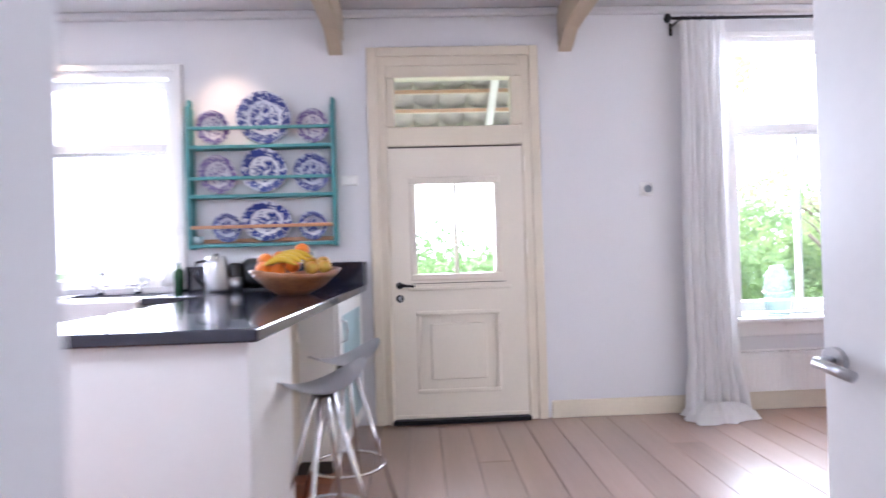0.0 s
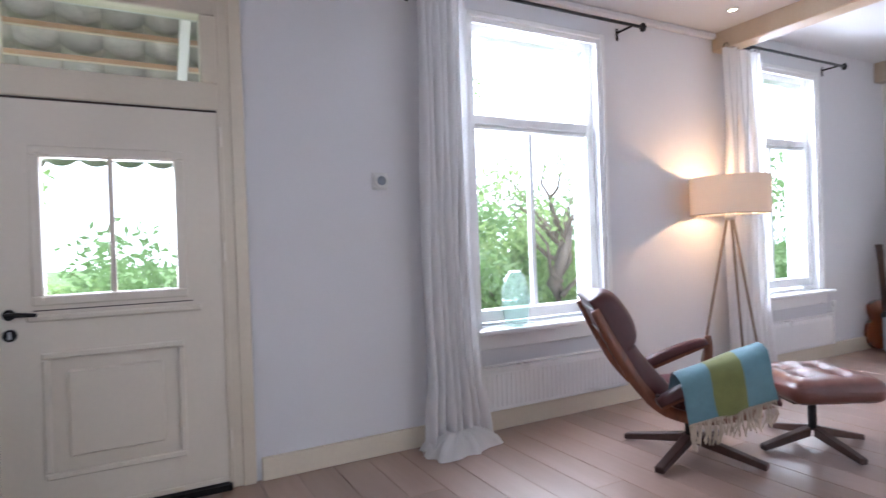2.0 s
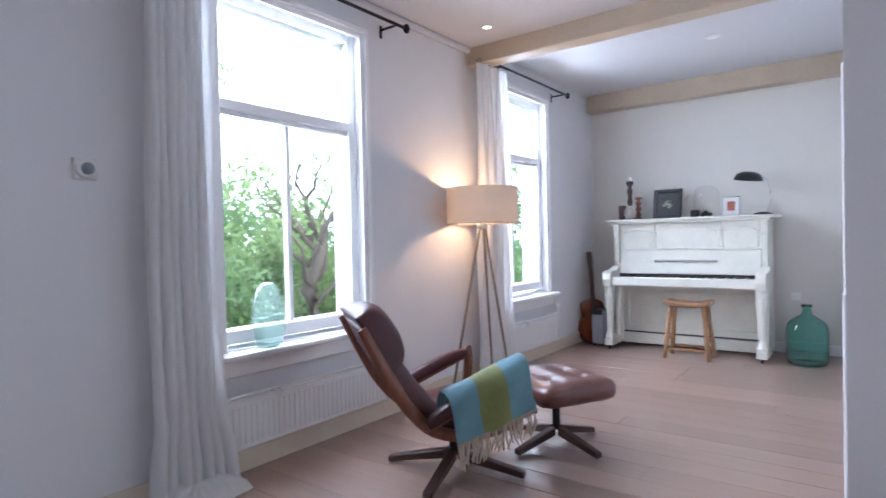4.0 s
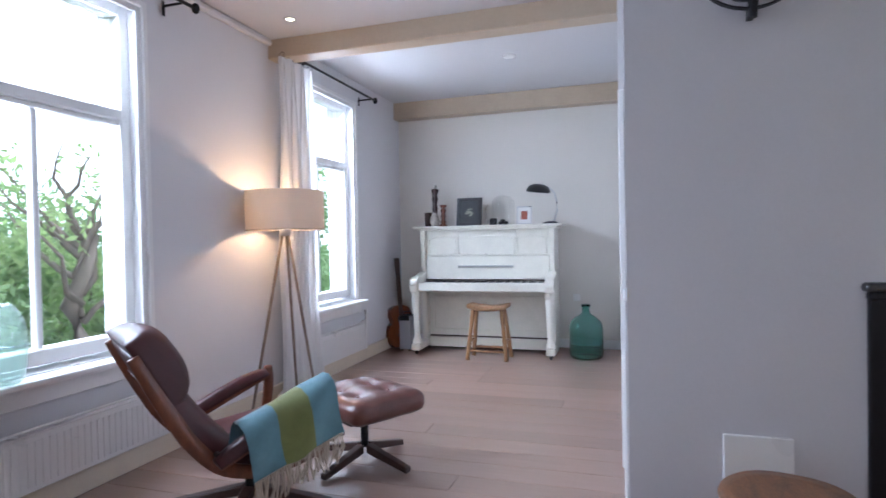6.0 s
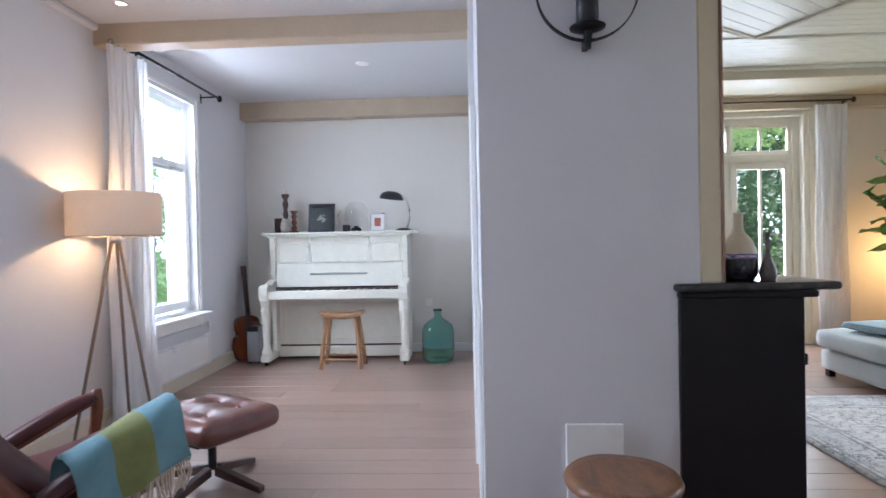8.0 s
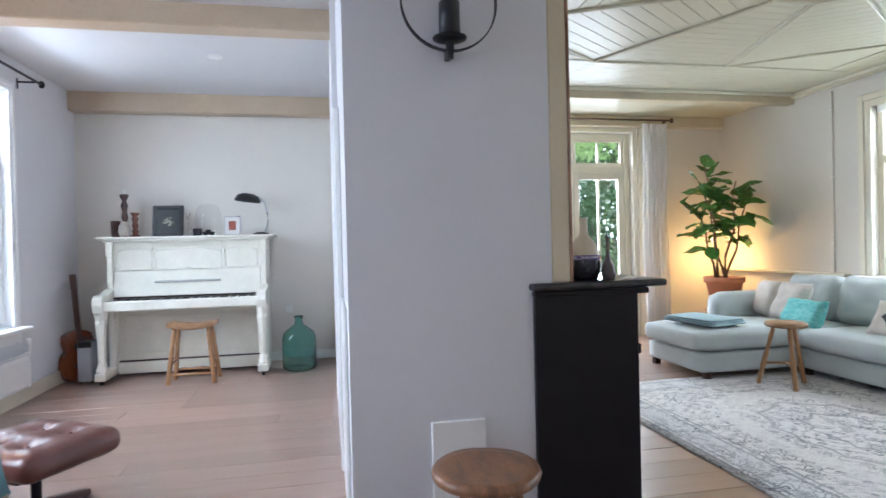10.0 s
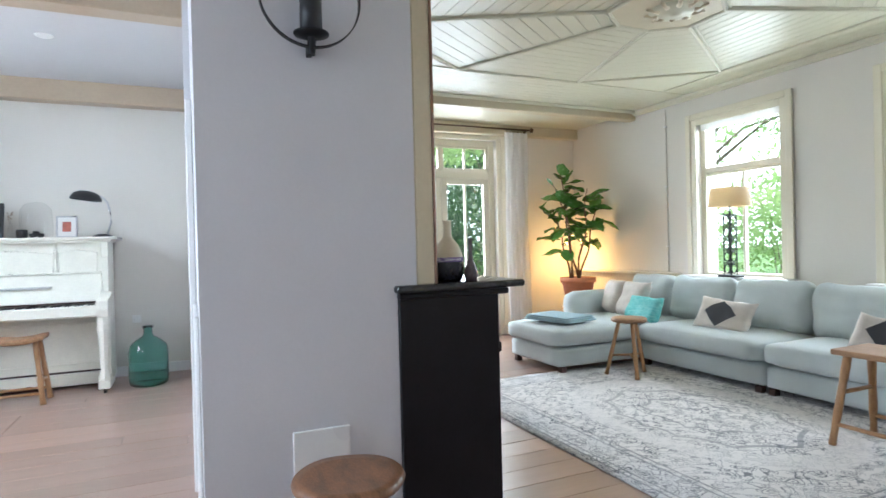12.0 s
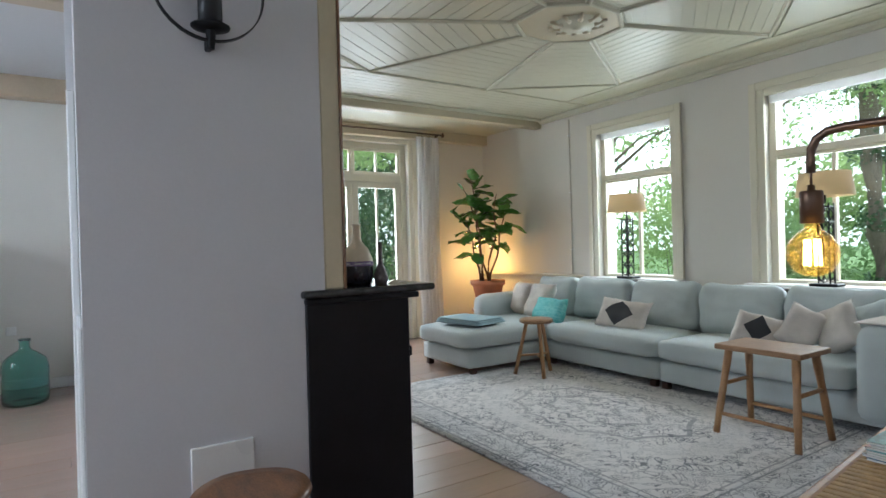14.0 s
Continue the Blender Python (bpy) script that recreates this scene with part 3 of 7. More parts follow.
def surround(name, axis, face, inn, u0, u1, z0, z1, w, m, label):
    """An architrave of two steps round an opening. inn: -1 if the room lies at smaller depth."""
    bm = bmesh.new()
    for grow, thick in ((0.0, 0.018), (0.5, 0.032)):
        a = w * grow
        for q in ((u0 - w, u0 - a, z0, z1 + w), (u1 + a, u1 + w, z0, z1 + w), (u0 - a, u1 + a, z1 + a, z1 + w)):
            e0, e1 = sorted((face, face + inn * thick))
            box(q[0], q[1], e0, e1, q[2], q[3], 0.005, bm=bm) if axis == "y" else box(e0, e1, q[0], q[1], q[2], q[3], 0.005, bm=bm)
    return trim(name, bm, m, label)


for n, (a, b) in enumerate(NW, 1):
    up = 0.03 * (n - 1)
    sash(f"window_{n}", "y", 4.50, 1, a, b, 0.755 + up / 2, 1.995 + up, 2.575 + up, "white sash window looking onto the bright garden")
    surround(f"trim_window_{n}", "y", 4.38, -1, a - 0.035, b + 0.035, 0.655, 2.60 + up, 0.075, WHITE, "white moulded window surround")
    trim(f"window_sill_{n}", box(a - 0.12, b + 0.13, 4.262, 4.44, 0.622, 0.655, 0.01, 2), WHITE, "white painted window sill")
    trim(f"apron_{n}", box(a - 0.10, b + 0.11, 4.345, 4.38, 0.52, 0.622, 0.006), WHITE, "white panel below the sill")
sash("window_3", "y", 4.50, 1, -2.78, -1.87, 1.06, 1.95, 2.36, "white kitchen window flooded with daylight", wide=0.07)
surround("trim_window_3", "y", 4.38, -1, -2.85, -1.80, 0.98, 2.42, 0.09, WHITE, "white moulded window surround")
for n, (a, b) in enumerate(SWIN, 4):
    sash(f"window_{n}", "y", -3.55, -1, a, b, 0.885, 1.985, 2.50, "pale yellow sash window onto green trees", YELLOW, bar=True)
    surround(f"trim_window_{n}", "y", -3.43, 1, a - 0.055, b + 0.055, 0.855, 2.50, 0.13, YELLOW, "pale yellow moulded window surround")
    trim(f"window_sill_{n}", box(a - 0.2, b + 0.2, -3.50, -3.28, 0.82, 0.855, 0.01, 2), WHITE, "white painted window sill")
    tagged(part("roller_blind", box(a - 0.04, b + 0.04, -3.50, -3.47, 2.44, 2.53, 0.012, 2), CURTAIN), "white roller blind rolled up at the window top", "blind", "window blinds")

trim("wall_ledge", box(5.42, 7.4, -3.43, -3.33, 0.835, 0.865, 0.006), YELLOW, "pale ledge along the wall")
conduit = thing("pipe_conduit", "thin white pipe running up the wall", "pipe", pose(5.62, -3.418, 0.866))
part("pipe", rod((0, -0.004, 0), (0, -0.004, 1.90), 0.007, seg=10), WALL2, conduit, smooth=True)
for z in (0.3, 1.0, 1.7):
    part("clip", box(-0.016, 0.016, -0.012, 0.013, z, z + 0.015), WHITE, conduit)

# garden doors
gd = struct("door_garden", box(7.47, 7.55, -2.14, -2.06, 0, 2.66, 0.005), YELLOW, "cream glazed double garden doors with a top light", "door")
for nm, a, b, c, d in (("jamb", -0.64, -0.56, 0, 2.66), ("head", -2.06, -0.64, 2.58, 2.66), ("transom", -2.06, -0.64, 2.14, 2.24)):
    part(nm, box(7.47, 7.55, a, b, c, d, 0.005), YELLOW, gd)
for a, b in ((-2.06, -1.352), (-1.348, -0.64)):
    for nm, u0, u1, c, d in (("stile", a, a + 0.08, 0.03, 2.14), ("stile", b - 0.08, b, 0.03, 2.14), ("rail", a + 0.08, b - 0.08, 0.03, 0.45),
                             ("rail", a + 0.08, b - 0.08, 2.06, 2.14), ("glazing_bar", (a + b) / 2 - 0.014, (a + b) / 2 + 0.014, 0.45, 2.06),
                             ("top_bar", (a + b) / 2 - 0.014, (a + b) / 2 + 0.014, 2.28, 2.55), ("top_stile", a, a + 0.04, 2.24, 2.58),
                             ("top_stile", b - 0.04, b, 2.24, 2.58), ("top_rail", a + 0.04, b - 0.04, 2.24, 2.28), ("top_rail", a + 0.04, b - 0.04, 2.55, 2.58)):
        part(nm, box(7.49, 7.53, u0, u1, c, d, 0.004), YELLOW, gd)
    for c, d in ((0.45, 2.06), (2.28, 2.55)):
        g = part("pane", box(7.508, 7.512, a + 0.04, b - 0.04, c, d), PANE, gd, "clear door glass")
        g.visible_shadow = False
surround("trim_garden_door", "x", 7.4, -1, -2.14, -0.56, 0, 2.66, 0.12, YELLOW, "cream moulded door surround")


# ---- the stable door with its top light ----
surround("trim_door", "y", 4.38, -1, -0.33, 0.60, 0.0, 2.47, 0.13, CREAM, "cream moulded door surround")
fr = struct("door_frame", box(-0.36, -0.335, 4.34, 4.62, 0, 2.47, 0.003), CREAM, "cream door frame with a glazed top light", "door frame")
for nm, a, b, c, d in (("jamb", 0.61, 0.63, 0, 2.47), ("transom", -0.335, 0.61, 1.915, 2.05), ("head", -0.335, 0.61, 2.39, 2.47),
                       ("light_stile", -0.335, -0.275, 2.05, 2.39), ("light_stile", 0.535, 0.61, 2.05, 2.39)):
    part(nm, box(a, b, 4.36, 4.46, c, d, 0.006), CREAM, fr)
g = part("pane", box(-0.275, 0.535, 4.408, 4.412, 2.05, 2.39), PANE, fr, "clear glass")
g.visible_shadow = False
part("threshold", box(-0.345, 0.61, 4.33, 4.62, 0.0, 0.03, 0.004), BLACKW, fr, "dark door sill")
dr = struct("door_front", box(-0.335, -0.145, 4.372, 4.42, 0.035, 1.905), DOORC, "off-white wooden stable door with a small window", "door")
for nm, a, b, c, d in (("stile", 0.395, 0.61, 0.035, 1.905), ("top_rail", -0.145, 0.395, 1.65, 1.905), ("middle_rail", -0.145, 0.395, 0.76, 1.03),
                       ("bottom_rail", -0.145, 0.395, 0.035, 0.22)):
    part(nm, box(a, b, 4.372, 4.42, c, d), DOORC, dr)
part("panel", box(-0.145, 0.395, 4.388, 4.415, 0.22, 0.76), DOORC, dr)
part("raised_field", box(-0.075, 0.325, 4.372, 4.392, 0.29, 0.69, 0.012), DOORC, dr)
bm = bmesh.new()
for a, b, c, d in ((-0.165, 0.415, 0.745, 0.775), (-0.165, 0.415, 0.205, 0.235), (-0.165, -0.135, 0.235, 0.745), (0.385, 0.415, 0.235, 0.745)):
    box(a, b, 4.362, 4.376, c, d, 0.006, bm=bm)
part("panel_moulding", bm, DOORC, dr)
bm = bmesh.new()
for a, b, c, d in ((-0.19, 0.44, 1.655, 1.70), (-0.19, 0.44, 0.985, 1.028), (-0.19, -0.145, 1.028, 1.655), (0.395, 0.44, 1.028, 1.655)):
    box(a, b, 4.36, 4.376, c, d, 0.006, bm=bm)
part("window_moulding", bm, DOORC, dr)
part("glazing_bar", box(0.112, 0.138, 4.38, 4.41, 1.028, 1.655, 0.003), DOORC, dr)
for a, b in ((-0.145, 0.112), (0.138, 0.395)):
    g = part("pane", box(a, b, 4.398, 4.401, 1.028, 1.655), PANE, dr, "clear door glass")
    g.visible_shadow = False
part("weather_bar", box(-0.215, 0.50, 4.352, 4.374, 0.915, 0.945, 0.008), DOORC, dr)
# dark strip on the face, painted as the shade in the leaf split
part("split_shade_line", box(-0.19, 0.46, 4.3705, 4.3725, 0.962, 0.967), GROUT, dr)
bm = box(-0.335, 0.61, 4.366, 4.3725, 0.035, 0.06, 0.002)
# thin dark strips draw the shade of the gap between leaf and frame
for a, b, c, d in ((-0.336, 0.611, 1.904, 1.914), (-0.3345, -0.3295, 0.035, 1.904), (0.606, 0.611, 0.035, 1.904)):
    part("gap_shade_line", box(a, b, 4.3685, 4.374, c, d), GROUT, dr, "dark strip painted for the shaded gap round the door")
part("kick_bar", bm, DOORC, dr)
hd = part("door_handle", rod((-0.275, 4.372, 0.955), (-0.275, 4.355, 0.955), 0.024, seg=18), IRON, dr, "black iron lever handle")
part("lever", tube([(-0.275, 4.352, 0.955), (-0.275, 4.325, 0.955), (-0.25, 4.318, 0.957), (-0.17, 4.320, 0.950)], [0.013, 0.011, 0.011, 0.008]), IRON, hd)
lk = part("lock_rose", rod((-0.275, 4.372, 0.865), (-0.275, 4.360, 0.865), 0.027, seg=18), IRON, dr, "black lock plate with a keyhole")
part("cylinder", box(-0.281, -0.269, 4.356, 4.361, 0.848, 0.882, 0.003), STEEL, lk, "steel lock cylinder")
for hz in (0.25, 1.20, 1.78):
    part("hinge", rod((0.612, 4.362, hz - 0.05), (0.612, 4.362, hz + 0.05), 0.009), DOORC, dr)
for z in (1.015, 1.67):
    part("window_catch", rod((-0.16, 4.358, z), (-0.16, 4.335, z), 0.012, seg=10), DOORC, dr)

# the open hall door beside the start of the walk
hall = thing("hall_door", "white panelled inner door standing open", "door", pose(0.492, 0.42, 0, 0, 0, 95.5))
part("leaf", box(0, 0.752, -0.02, 0.02, 0.01, 2.03, 0.004), WHITE, hall)
for c, d in ((0.12, 0.80), (1.15, 1.9)):
    bm = bmesh.new()
    for a0, a1, b0, b1 in ((0.12, 0.64, c, c + 0.03), (0.12, 0.64, d - 0.03, d), (0.12, 0.15, c + 0.03, d - 0.03), (0.61, 0.64, c + 0.03, d - 0.03)):
        box(a0, a1, 0.018, 0.032, b0, b1, 0.006, bm=bm)
    part("moulding", bm, WHITE, hall)
hh = part("handle", rod((0.728, 0.02, 1.02), (0.728, 0.028, 1.02), 0.018, seg=18), STEEL, hall, "steel lever handle")
part("lever", tube([(0.728, 0.028, 1.02), (0.728, 0.050, 1.02), (0.722, 0.056, 1.02), (0.665, 0.058, 1.014)], [0.0065, 0.0065, 0.0075, 0.0075]), STEEL, hh, smooth=True)
trim("casing_hall", box(0.44, 0.50, 0.22, 0.415, 0, 2.05, 0.006), WHITE, "white door casing")


# ---- sitting room ----
def turned_leg(p0, p1, r0, r1):
    a, b = Vector(p0), Vector(p1)
    pts = [a.lerp(b, k / 6) for k in range(7)]
    return tube(pts, [r0 + (r1 - r0) * k / 6 + 0.002 * math.sin(k * 2.1) for k in range(7)], 9)


# fireplace
fp = thing("fireplace", "black painted wooden fireplace surround with marble shelf", "fireplace", pose(2.95, 0.80, 0))
part("side_panel", box(-0.022, 0.06, -0.405, 0.093, 0, 1.045, 0.004), BLACKW, fp)
part("side_panel", box(1.18, 1.26, -0.405, 0.0, 0, 1.045, 0.004), BLACKW, fp)
part("lintel_panel", box(0.06, 1.18, -0.40, -0.03, 0.72, 1.045, 0.004), BLACKW, fp)
part("pilaster", box(0.06, 0.20, -0.43, -0.10, 0, 0.72, 0.008), BLACKW, fp)
part("pilaster", box(1.04, 1.18, -0.43, -0.10, 0, 0.72, 0.008), BLACKW, fp)
part("corbel", box(-0.01, 0.10, -0.425, -0.400, 0.74, 0.79, 0.008, 2), BLACKW, fp)
part("cornice", box(-0.03, 1.27, -0.46, 0.096, 1.02, 1.048, 0.008, 2), BLACKW, fp)
bm = box(-0.05, 1.29, -0.56, 0.11, 1.048, 1.082, 0.014, 3)
for v in bm.verts:
    if v.co.y < -0.44:
        v.co.x = 0.62 + (v.co.x - 0.62) * 0.955
part("marble_shelf", bm, MARBLE, fp, "polished black marble shelf", smooth=True)
part("hearth_back", box(0.20, 1.04, -0.08, -0.03, 0, 0.72), GROUT, fp, "dark firebox back panel")
mirror = thing("overmantel_mirror", "tall wall mirror in an olive cream frame above the mantel", "mirror", pose(2.95, 0.80, 1.082))
for a, b, c, d in ((0.0, 0.09, 0, 1.76), (1.15, 1.24, 0, 1.76), (0.09, 1.15, 0, 0.08), (0.09, 1.15, 1.68, 1.76)):
    part("frame", box(a, b, -0.09, -0.002, c, d, 0.006), OLIVE, mirror)
part("edge_bead", box(-0.004, 0.010, -0.102, -0.090, 0, 1.76, 0.003), BURL, mirror, "brown frame edge")
part("mirror_glass", box(0.09, 1.15, -0.07, -0.062, 0.08, 1.68), mat("mirror_silver", (0.9, 0.9, 0.9), 0.02, metal=1.0, var=0.0, bump=0.0), mirror)

vase = thing("stoneware_vase", "stoneware bottle vase with cream neck and dark base on the mantel", "vase", pose(3.08, 0.585, 1.082))
part("lower_body", lathe([(0.0, 0.0), (0.058, 0.0), (0.072, 0.02), (0.076, 0.06), (0.075, 0.10)], 28), mat("dark_glaze", (0.02, 0.02, 0.03), 0.2, var=0.3, scale=20, fine=90), vase, "dark blue-black glaze", True)
part("upper_body", lathe([(0.075, 0.10), (0.070, 0.13), (0.052, 0.175), (0.026, 0.205), (0.019, 0.225), (0.019, 0.285), (0.024, 0.292), (0.015, 0.292), (0.013, 0.22)], 28), mat("cream_stoneware", (0.58, 0.49, 0.36), 0.45, scale=14), vase, "cream stoneware", True)
part("band", lathe([(0.0757, 0.094), (0.0768, 0.098), (0.0757, 0.116)], 28), DELFT[2], vase, "patterned band", True)
v2 = thing("small_vase", "small dark glazed bud vase on the mantel", "vase", pose(3.035, 0.485, 1.082))
part("body", lathe([(0.0, 0.0), (0.028, 0.0), (0.036, 0.03), (0.03, 0.06), (0.013, 0.10), (0.009, 0.13), (0.010, 0.20), (0.014, 0.205), (0.006, 0.204)], 20), mat("brown_black_glaze", (0.05, 0.04, 0.045), 0.25, var=0.3, scale=18, second=(0.16, 0.13, 0.13)), v2, smooth=True)

# pier: sconce, cover plate, stool
sc = thing("wall_sconce", "black iron ring candle sconce with a black candle", "wall sconce", pose(2.95, 1.257, 2.272))
ring = [(-0.07, 0.205 * math.cos(a), 0.205 * math.sin(a)) for a in [2 * math.pi * k / 48 for k in range(48)]]
bm = bmesh.new()
for k in range(48):
    y, z = ring[k][1], ring[k][2]
    ys, zs = y * 0.975, z * 0.975
    for q in ((-0.083, y, z), (-0.057, y, z), (-0.057, ys, zs), (-0.083, ys, zs)):
        bm.verts.new(q)
bm.verts.ensure_lookup_table()
for k in range(48):
    for j in range(4):
        bm.faces.new([bm.verts[i] for i in (4 * k + j, 4 * k + (j + 1) % 4, 4 * ((k + 1) % 48) + (j + 1) % 4, 4 * ((k + 1) % 48) + j)])
bmesh.ops.recalc_face_normals(bm, faces=bm.faces[:])
part("ring", bm, IRON, sc)
part("bracket", box(-0.085, 0.0, -0.012, 0.012, -0.225, -0.18, 0.003), IRON, sc)
part("pan", lathe([(0, 0), (0.03, 0), (0.07, 0.012), (0.072, 0.018), (0.03, 0.010), (0, 0.010)], 26, (-0.07, 0, -0.165)), IRON, sc, smooth=True)
part("stem", rod((-0.07, 0, -0.235), (-0.07, 0, -0.16), 0.013, 0.02), IRON, sc)
part("candle", lathe([(0, 0), (0.044, 0), (0.044, 0.15), (0.036, 0.156), (0, 0.150)], 24, (-0.07, 0, -0.152)), mat("black_wax", (0.015, 0.015, 0.018), 0.45, bump=0.1), sc, "black pillar candle", True)
cov = thing("cover_plate", "white painted flat cover board fixed low on the wall", "wall panel", pose(2.95, 1.244, 0.155))
part("board", box(-0.016, 0, -0.118, 0.118, 0, 0.35, 0.003), WHITE, cov)

st = thing("round_stool", "old round wooden stool with a worn brown seat", "stool", pose(2.475, 1.252, 0))
bm = lathe([(0, 0.445), (0.16, 0.445), (0.188, 0.452), (0.193, 0.468), (0.186, 0.484), (0.15, 0.482), (0.0, 0.478)], 40)
for v in bm.verts:
    v.co.x += 0.004 * math.sin(5 * math.atan2(v.co.y, v.co.x))
part("seat", bm, BURL, st, "worn reddish brown wooden seat", True)
for k in range(3):
    a = 0.5 + k * 2 * math.pi / 3
    part("leg", turned_leg((0.10 * math.cos(a), 0.10 * math.sin(a), 0.446), (0.17 * math.cos(a), 0.17 * math.sin(a), 0), 0.02, 0.014), BURL, st, smooth=True)

# corner sofa
sofa = thing("corner_sofa", "pale blue-green linen corner sofa with a chaise and loose cushions", "sofa", pose(0, 0, 0))
part("chaise_base", softbox(5.03, 5.90, -3.34, -1.42, 0.06, 0.245, 0.03, 0.008), SOFA, sofa, smooth=True)
part("base", softbox(3.665, 5.028, -3.34, -2.40, 0.06, 0.245, 0.03, 0.008), SOFA, sofa, smooth=True)
part("base", softbox(1.95, 3.645, -3.34, -2.40, 0.06, 0.245, 0.03, 0.008), SOFA, sofa, smooth=True)
part("chaise_cushion", softbox(5.01, 5.92, -3.10, -1.37, 0.245, 0.435, 0.07, 0.03, 8, 1), SOFA, sofa, smooth=True)
part("seat_cushion", softbox(3.655, 5.00, -3.10, -2.34, 0.245, 0.435, 0.07, 0.03, 8, 2), SOFA, sofa, smooth=True)
part("seat_cushion", softbox(2.22, 3.64, -3.10, -2.34, 0.245, 0.435, 0.07, 0.03, 8, 3), SOFA, sofa, smooth=True)
part("back_rest", softbox(1.95, 5.92, -3.38, -3.12, 0.2, 0.74, 0.06, 0.0, 6), SOFA, sofa, smooth=True)
part("arm", softbox(5.86, 6.12, -3.36, -2.22, 0.08, 0.68, 0.115, 0.01, 8), SOFA, sofa, smooth=True)
part("arm", softbox(1.95, 2.20, -3.30, -2.34, 0.08, 0.69, 0.09, 0.01, 8), SOFA, sofa, smooth=True)
for i, (a, b) in enumerate(((5.20, 5.86), (4.45, 5.20), (3.68, 4.45), (2.95, 3.68), (2.22, 2.95))):
    bm = softbox(-(b - a) / 2 + 0.012, (b - a) / 2 - 0.012, -0.11, 0.11, 0, 0.46, 0.09, 0.06, 16, i)
    for v in bm.verts:
        v.co.z -= 0.02 * (1 - (2 * v.co.x / (b - a)) ** 2) if v.co.z > 0.35 else 0
        v.co += Vector(noise.noise_vector(v.co * 5 + Vector((i * 3, 0, 0)))) * 0.024 + Vector(noise.noise_vector(v.co * 14 + Vector((i * 5, 1, 0)))) * 0.007
    ob = part("back_cushion", bm, SOFA, sofa, smooth=True)
    ob.matrix_basis = pose((a + b) / 2, -3.04, 0.415, 14)
for x, y in ((5.08, -1.50), (5.83, -1.47), (5.08, -2.5), (3.72, -2.44), (3.60, -2.44), (2.02, -2.44), (4.95, -2.44), (2.02, -3.25), (5.83, -3.25)):
    part("foot", box(x - 0.03, x + 0.03, y - 0.03, y + 0.03, 0, 0.062, 0.004), DARKWOOD, sofa, "dark wooden foot")


def cushion(m, material, label, w, d, h, seed, group="sofa cushions", diamond=False):
    t = thing("cushion", label, "cushion", m, group)
    bm = pillow(w, d, h, 12, 0.42, seed=seed)
    for v in bm.verts:
        v.co += Vector(noise.noise_vector(v.co * 9 + Vector((seed, 0, 0)))) * 0.014
    part("cover", bm, material, t, smooth=True)
    if diamond:
        bm = bmesh.new()
        n = 8
        g = {}
        for i in range(n + 1):
            for j in range(n + 1):
                u, q = 2 * i / n - 1, 2 * j / n - 1
                x, y = (u + q) * 0.145 * w, (u - q) * 0.195 * d
                f = ((1 - (2 * x / w) ** 4) * (1 - (2 * y / d) ** 4)) ** 0.42
                p = Vector((x, y, h / 2 * f + 0.004))
                p += Vector(noise.noise_vector(p * 9 + Vector((seed, 0, 0)))) * 0.014
                g[i, j] = bm.verts.new(p)
        for i in range(n):
            for j in range(n):
                bm.faces.new((g[i, j], g[i, j + 1], g[i + 1, j + 1], g[i + 1, j]))
        part("diamond_patch", bm, CHARCOAL, t, "charcoal diamond", True)
    return t


cushion(pose(5.78, -2.72, 0.62, 68, 0, 160), PIL_W, "oatmeal linen cushion with faint pattern on the sofa", 0.42, 0.40, 0.15, 1)
cushion(pose(5.40, -2.68, 0.61, 66, 0, 172), PIL_W, "oatmeal linen cushion with faint pattern on the sofa", 0.42, 0.42, 0.15, 2)
cushion(pose(5.12, -2.56, 0.545, 64, 0, 174), PIL_T, "turquoise cushion with wavy lines on the sofa", 0.52, 0.27, 0.13, 3)
cushion(pose(4.28, -2.72, 0.545, 62, 4, 184), PIL_W, "oatmeal cushion with a charcoal diamond on the sofa", 0.56, 0.32, 0.14, 4, diamond=True)
cushion(pose(2.93, -2.62, 0.545, 60, 16, 205), PIL_W, "small oatmeal cushion with a charcoal diamond on the sofa", 0.33, 0.29, 0.14, 5, diamond=True)
cushion(pose(2.66, -2.72, 0.585, 64, 24, 186), PIL_W, "crumpled oatmeal linen cushion on the sofa", 0.27, 0.33, 0.15, 6)
cushion(pose(2.45, -2.78, 0.60, 62, -30, 172), PIL_W, "crumpled oatmeal linen cushion on the sofa", 0.29, 0.36, 0.14, 7)
cushion(pose(2.27, -2.93, 0.62, 66, -18, 160), SOFA, "pale blue-green linen cushion in the sofa corner", 0.36, 0.38, 0.15, 8)
bl = thing("folded_blanket", "folded pale blue blanket lying on the chaise", "blanket", pose(5.42, -1.72, 0.455, 0, 0, 12))
for k in range(3):
    part("fold", softbox(-0.30 + 0.01 * k, 0.30 - 0.015 * k, -0.21 + 0.01 * k, 0.21, 0.006 + k * 0.018, 0.026 + k * 0.018, 0.009, 0.004, 6, k), BLANKET, bl, smooth=True)
ac = thing("arm_cover", "beige cloth laid over the sofa arm", "cloth", pose(2.07, -2.72, 0.694))
part("cloth", softbox(-0.13, 0.135, -0.3, 0.3, 0.003, 0.016, 0.006, 0.0, 6), PIL_W, ac, smooth=True)

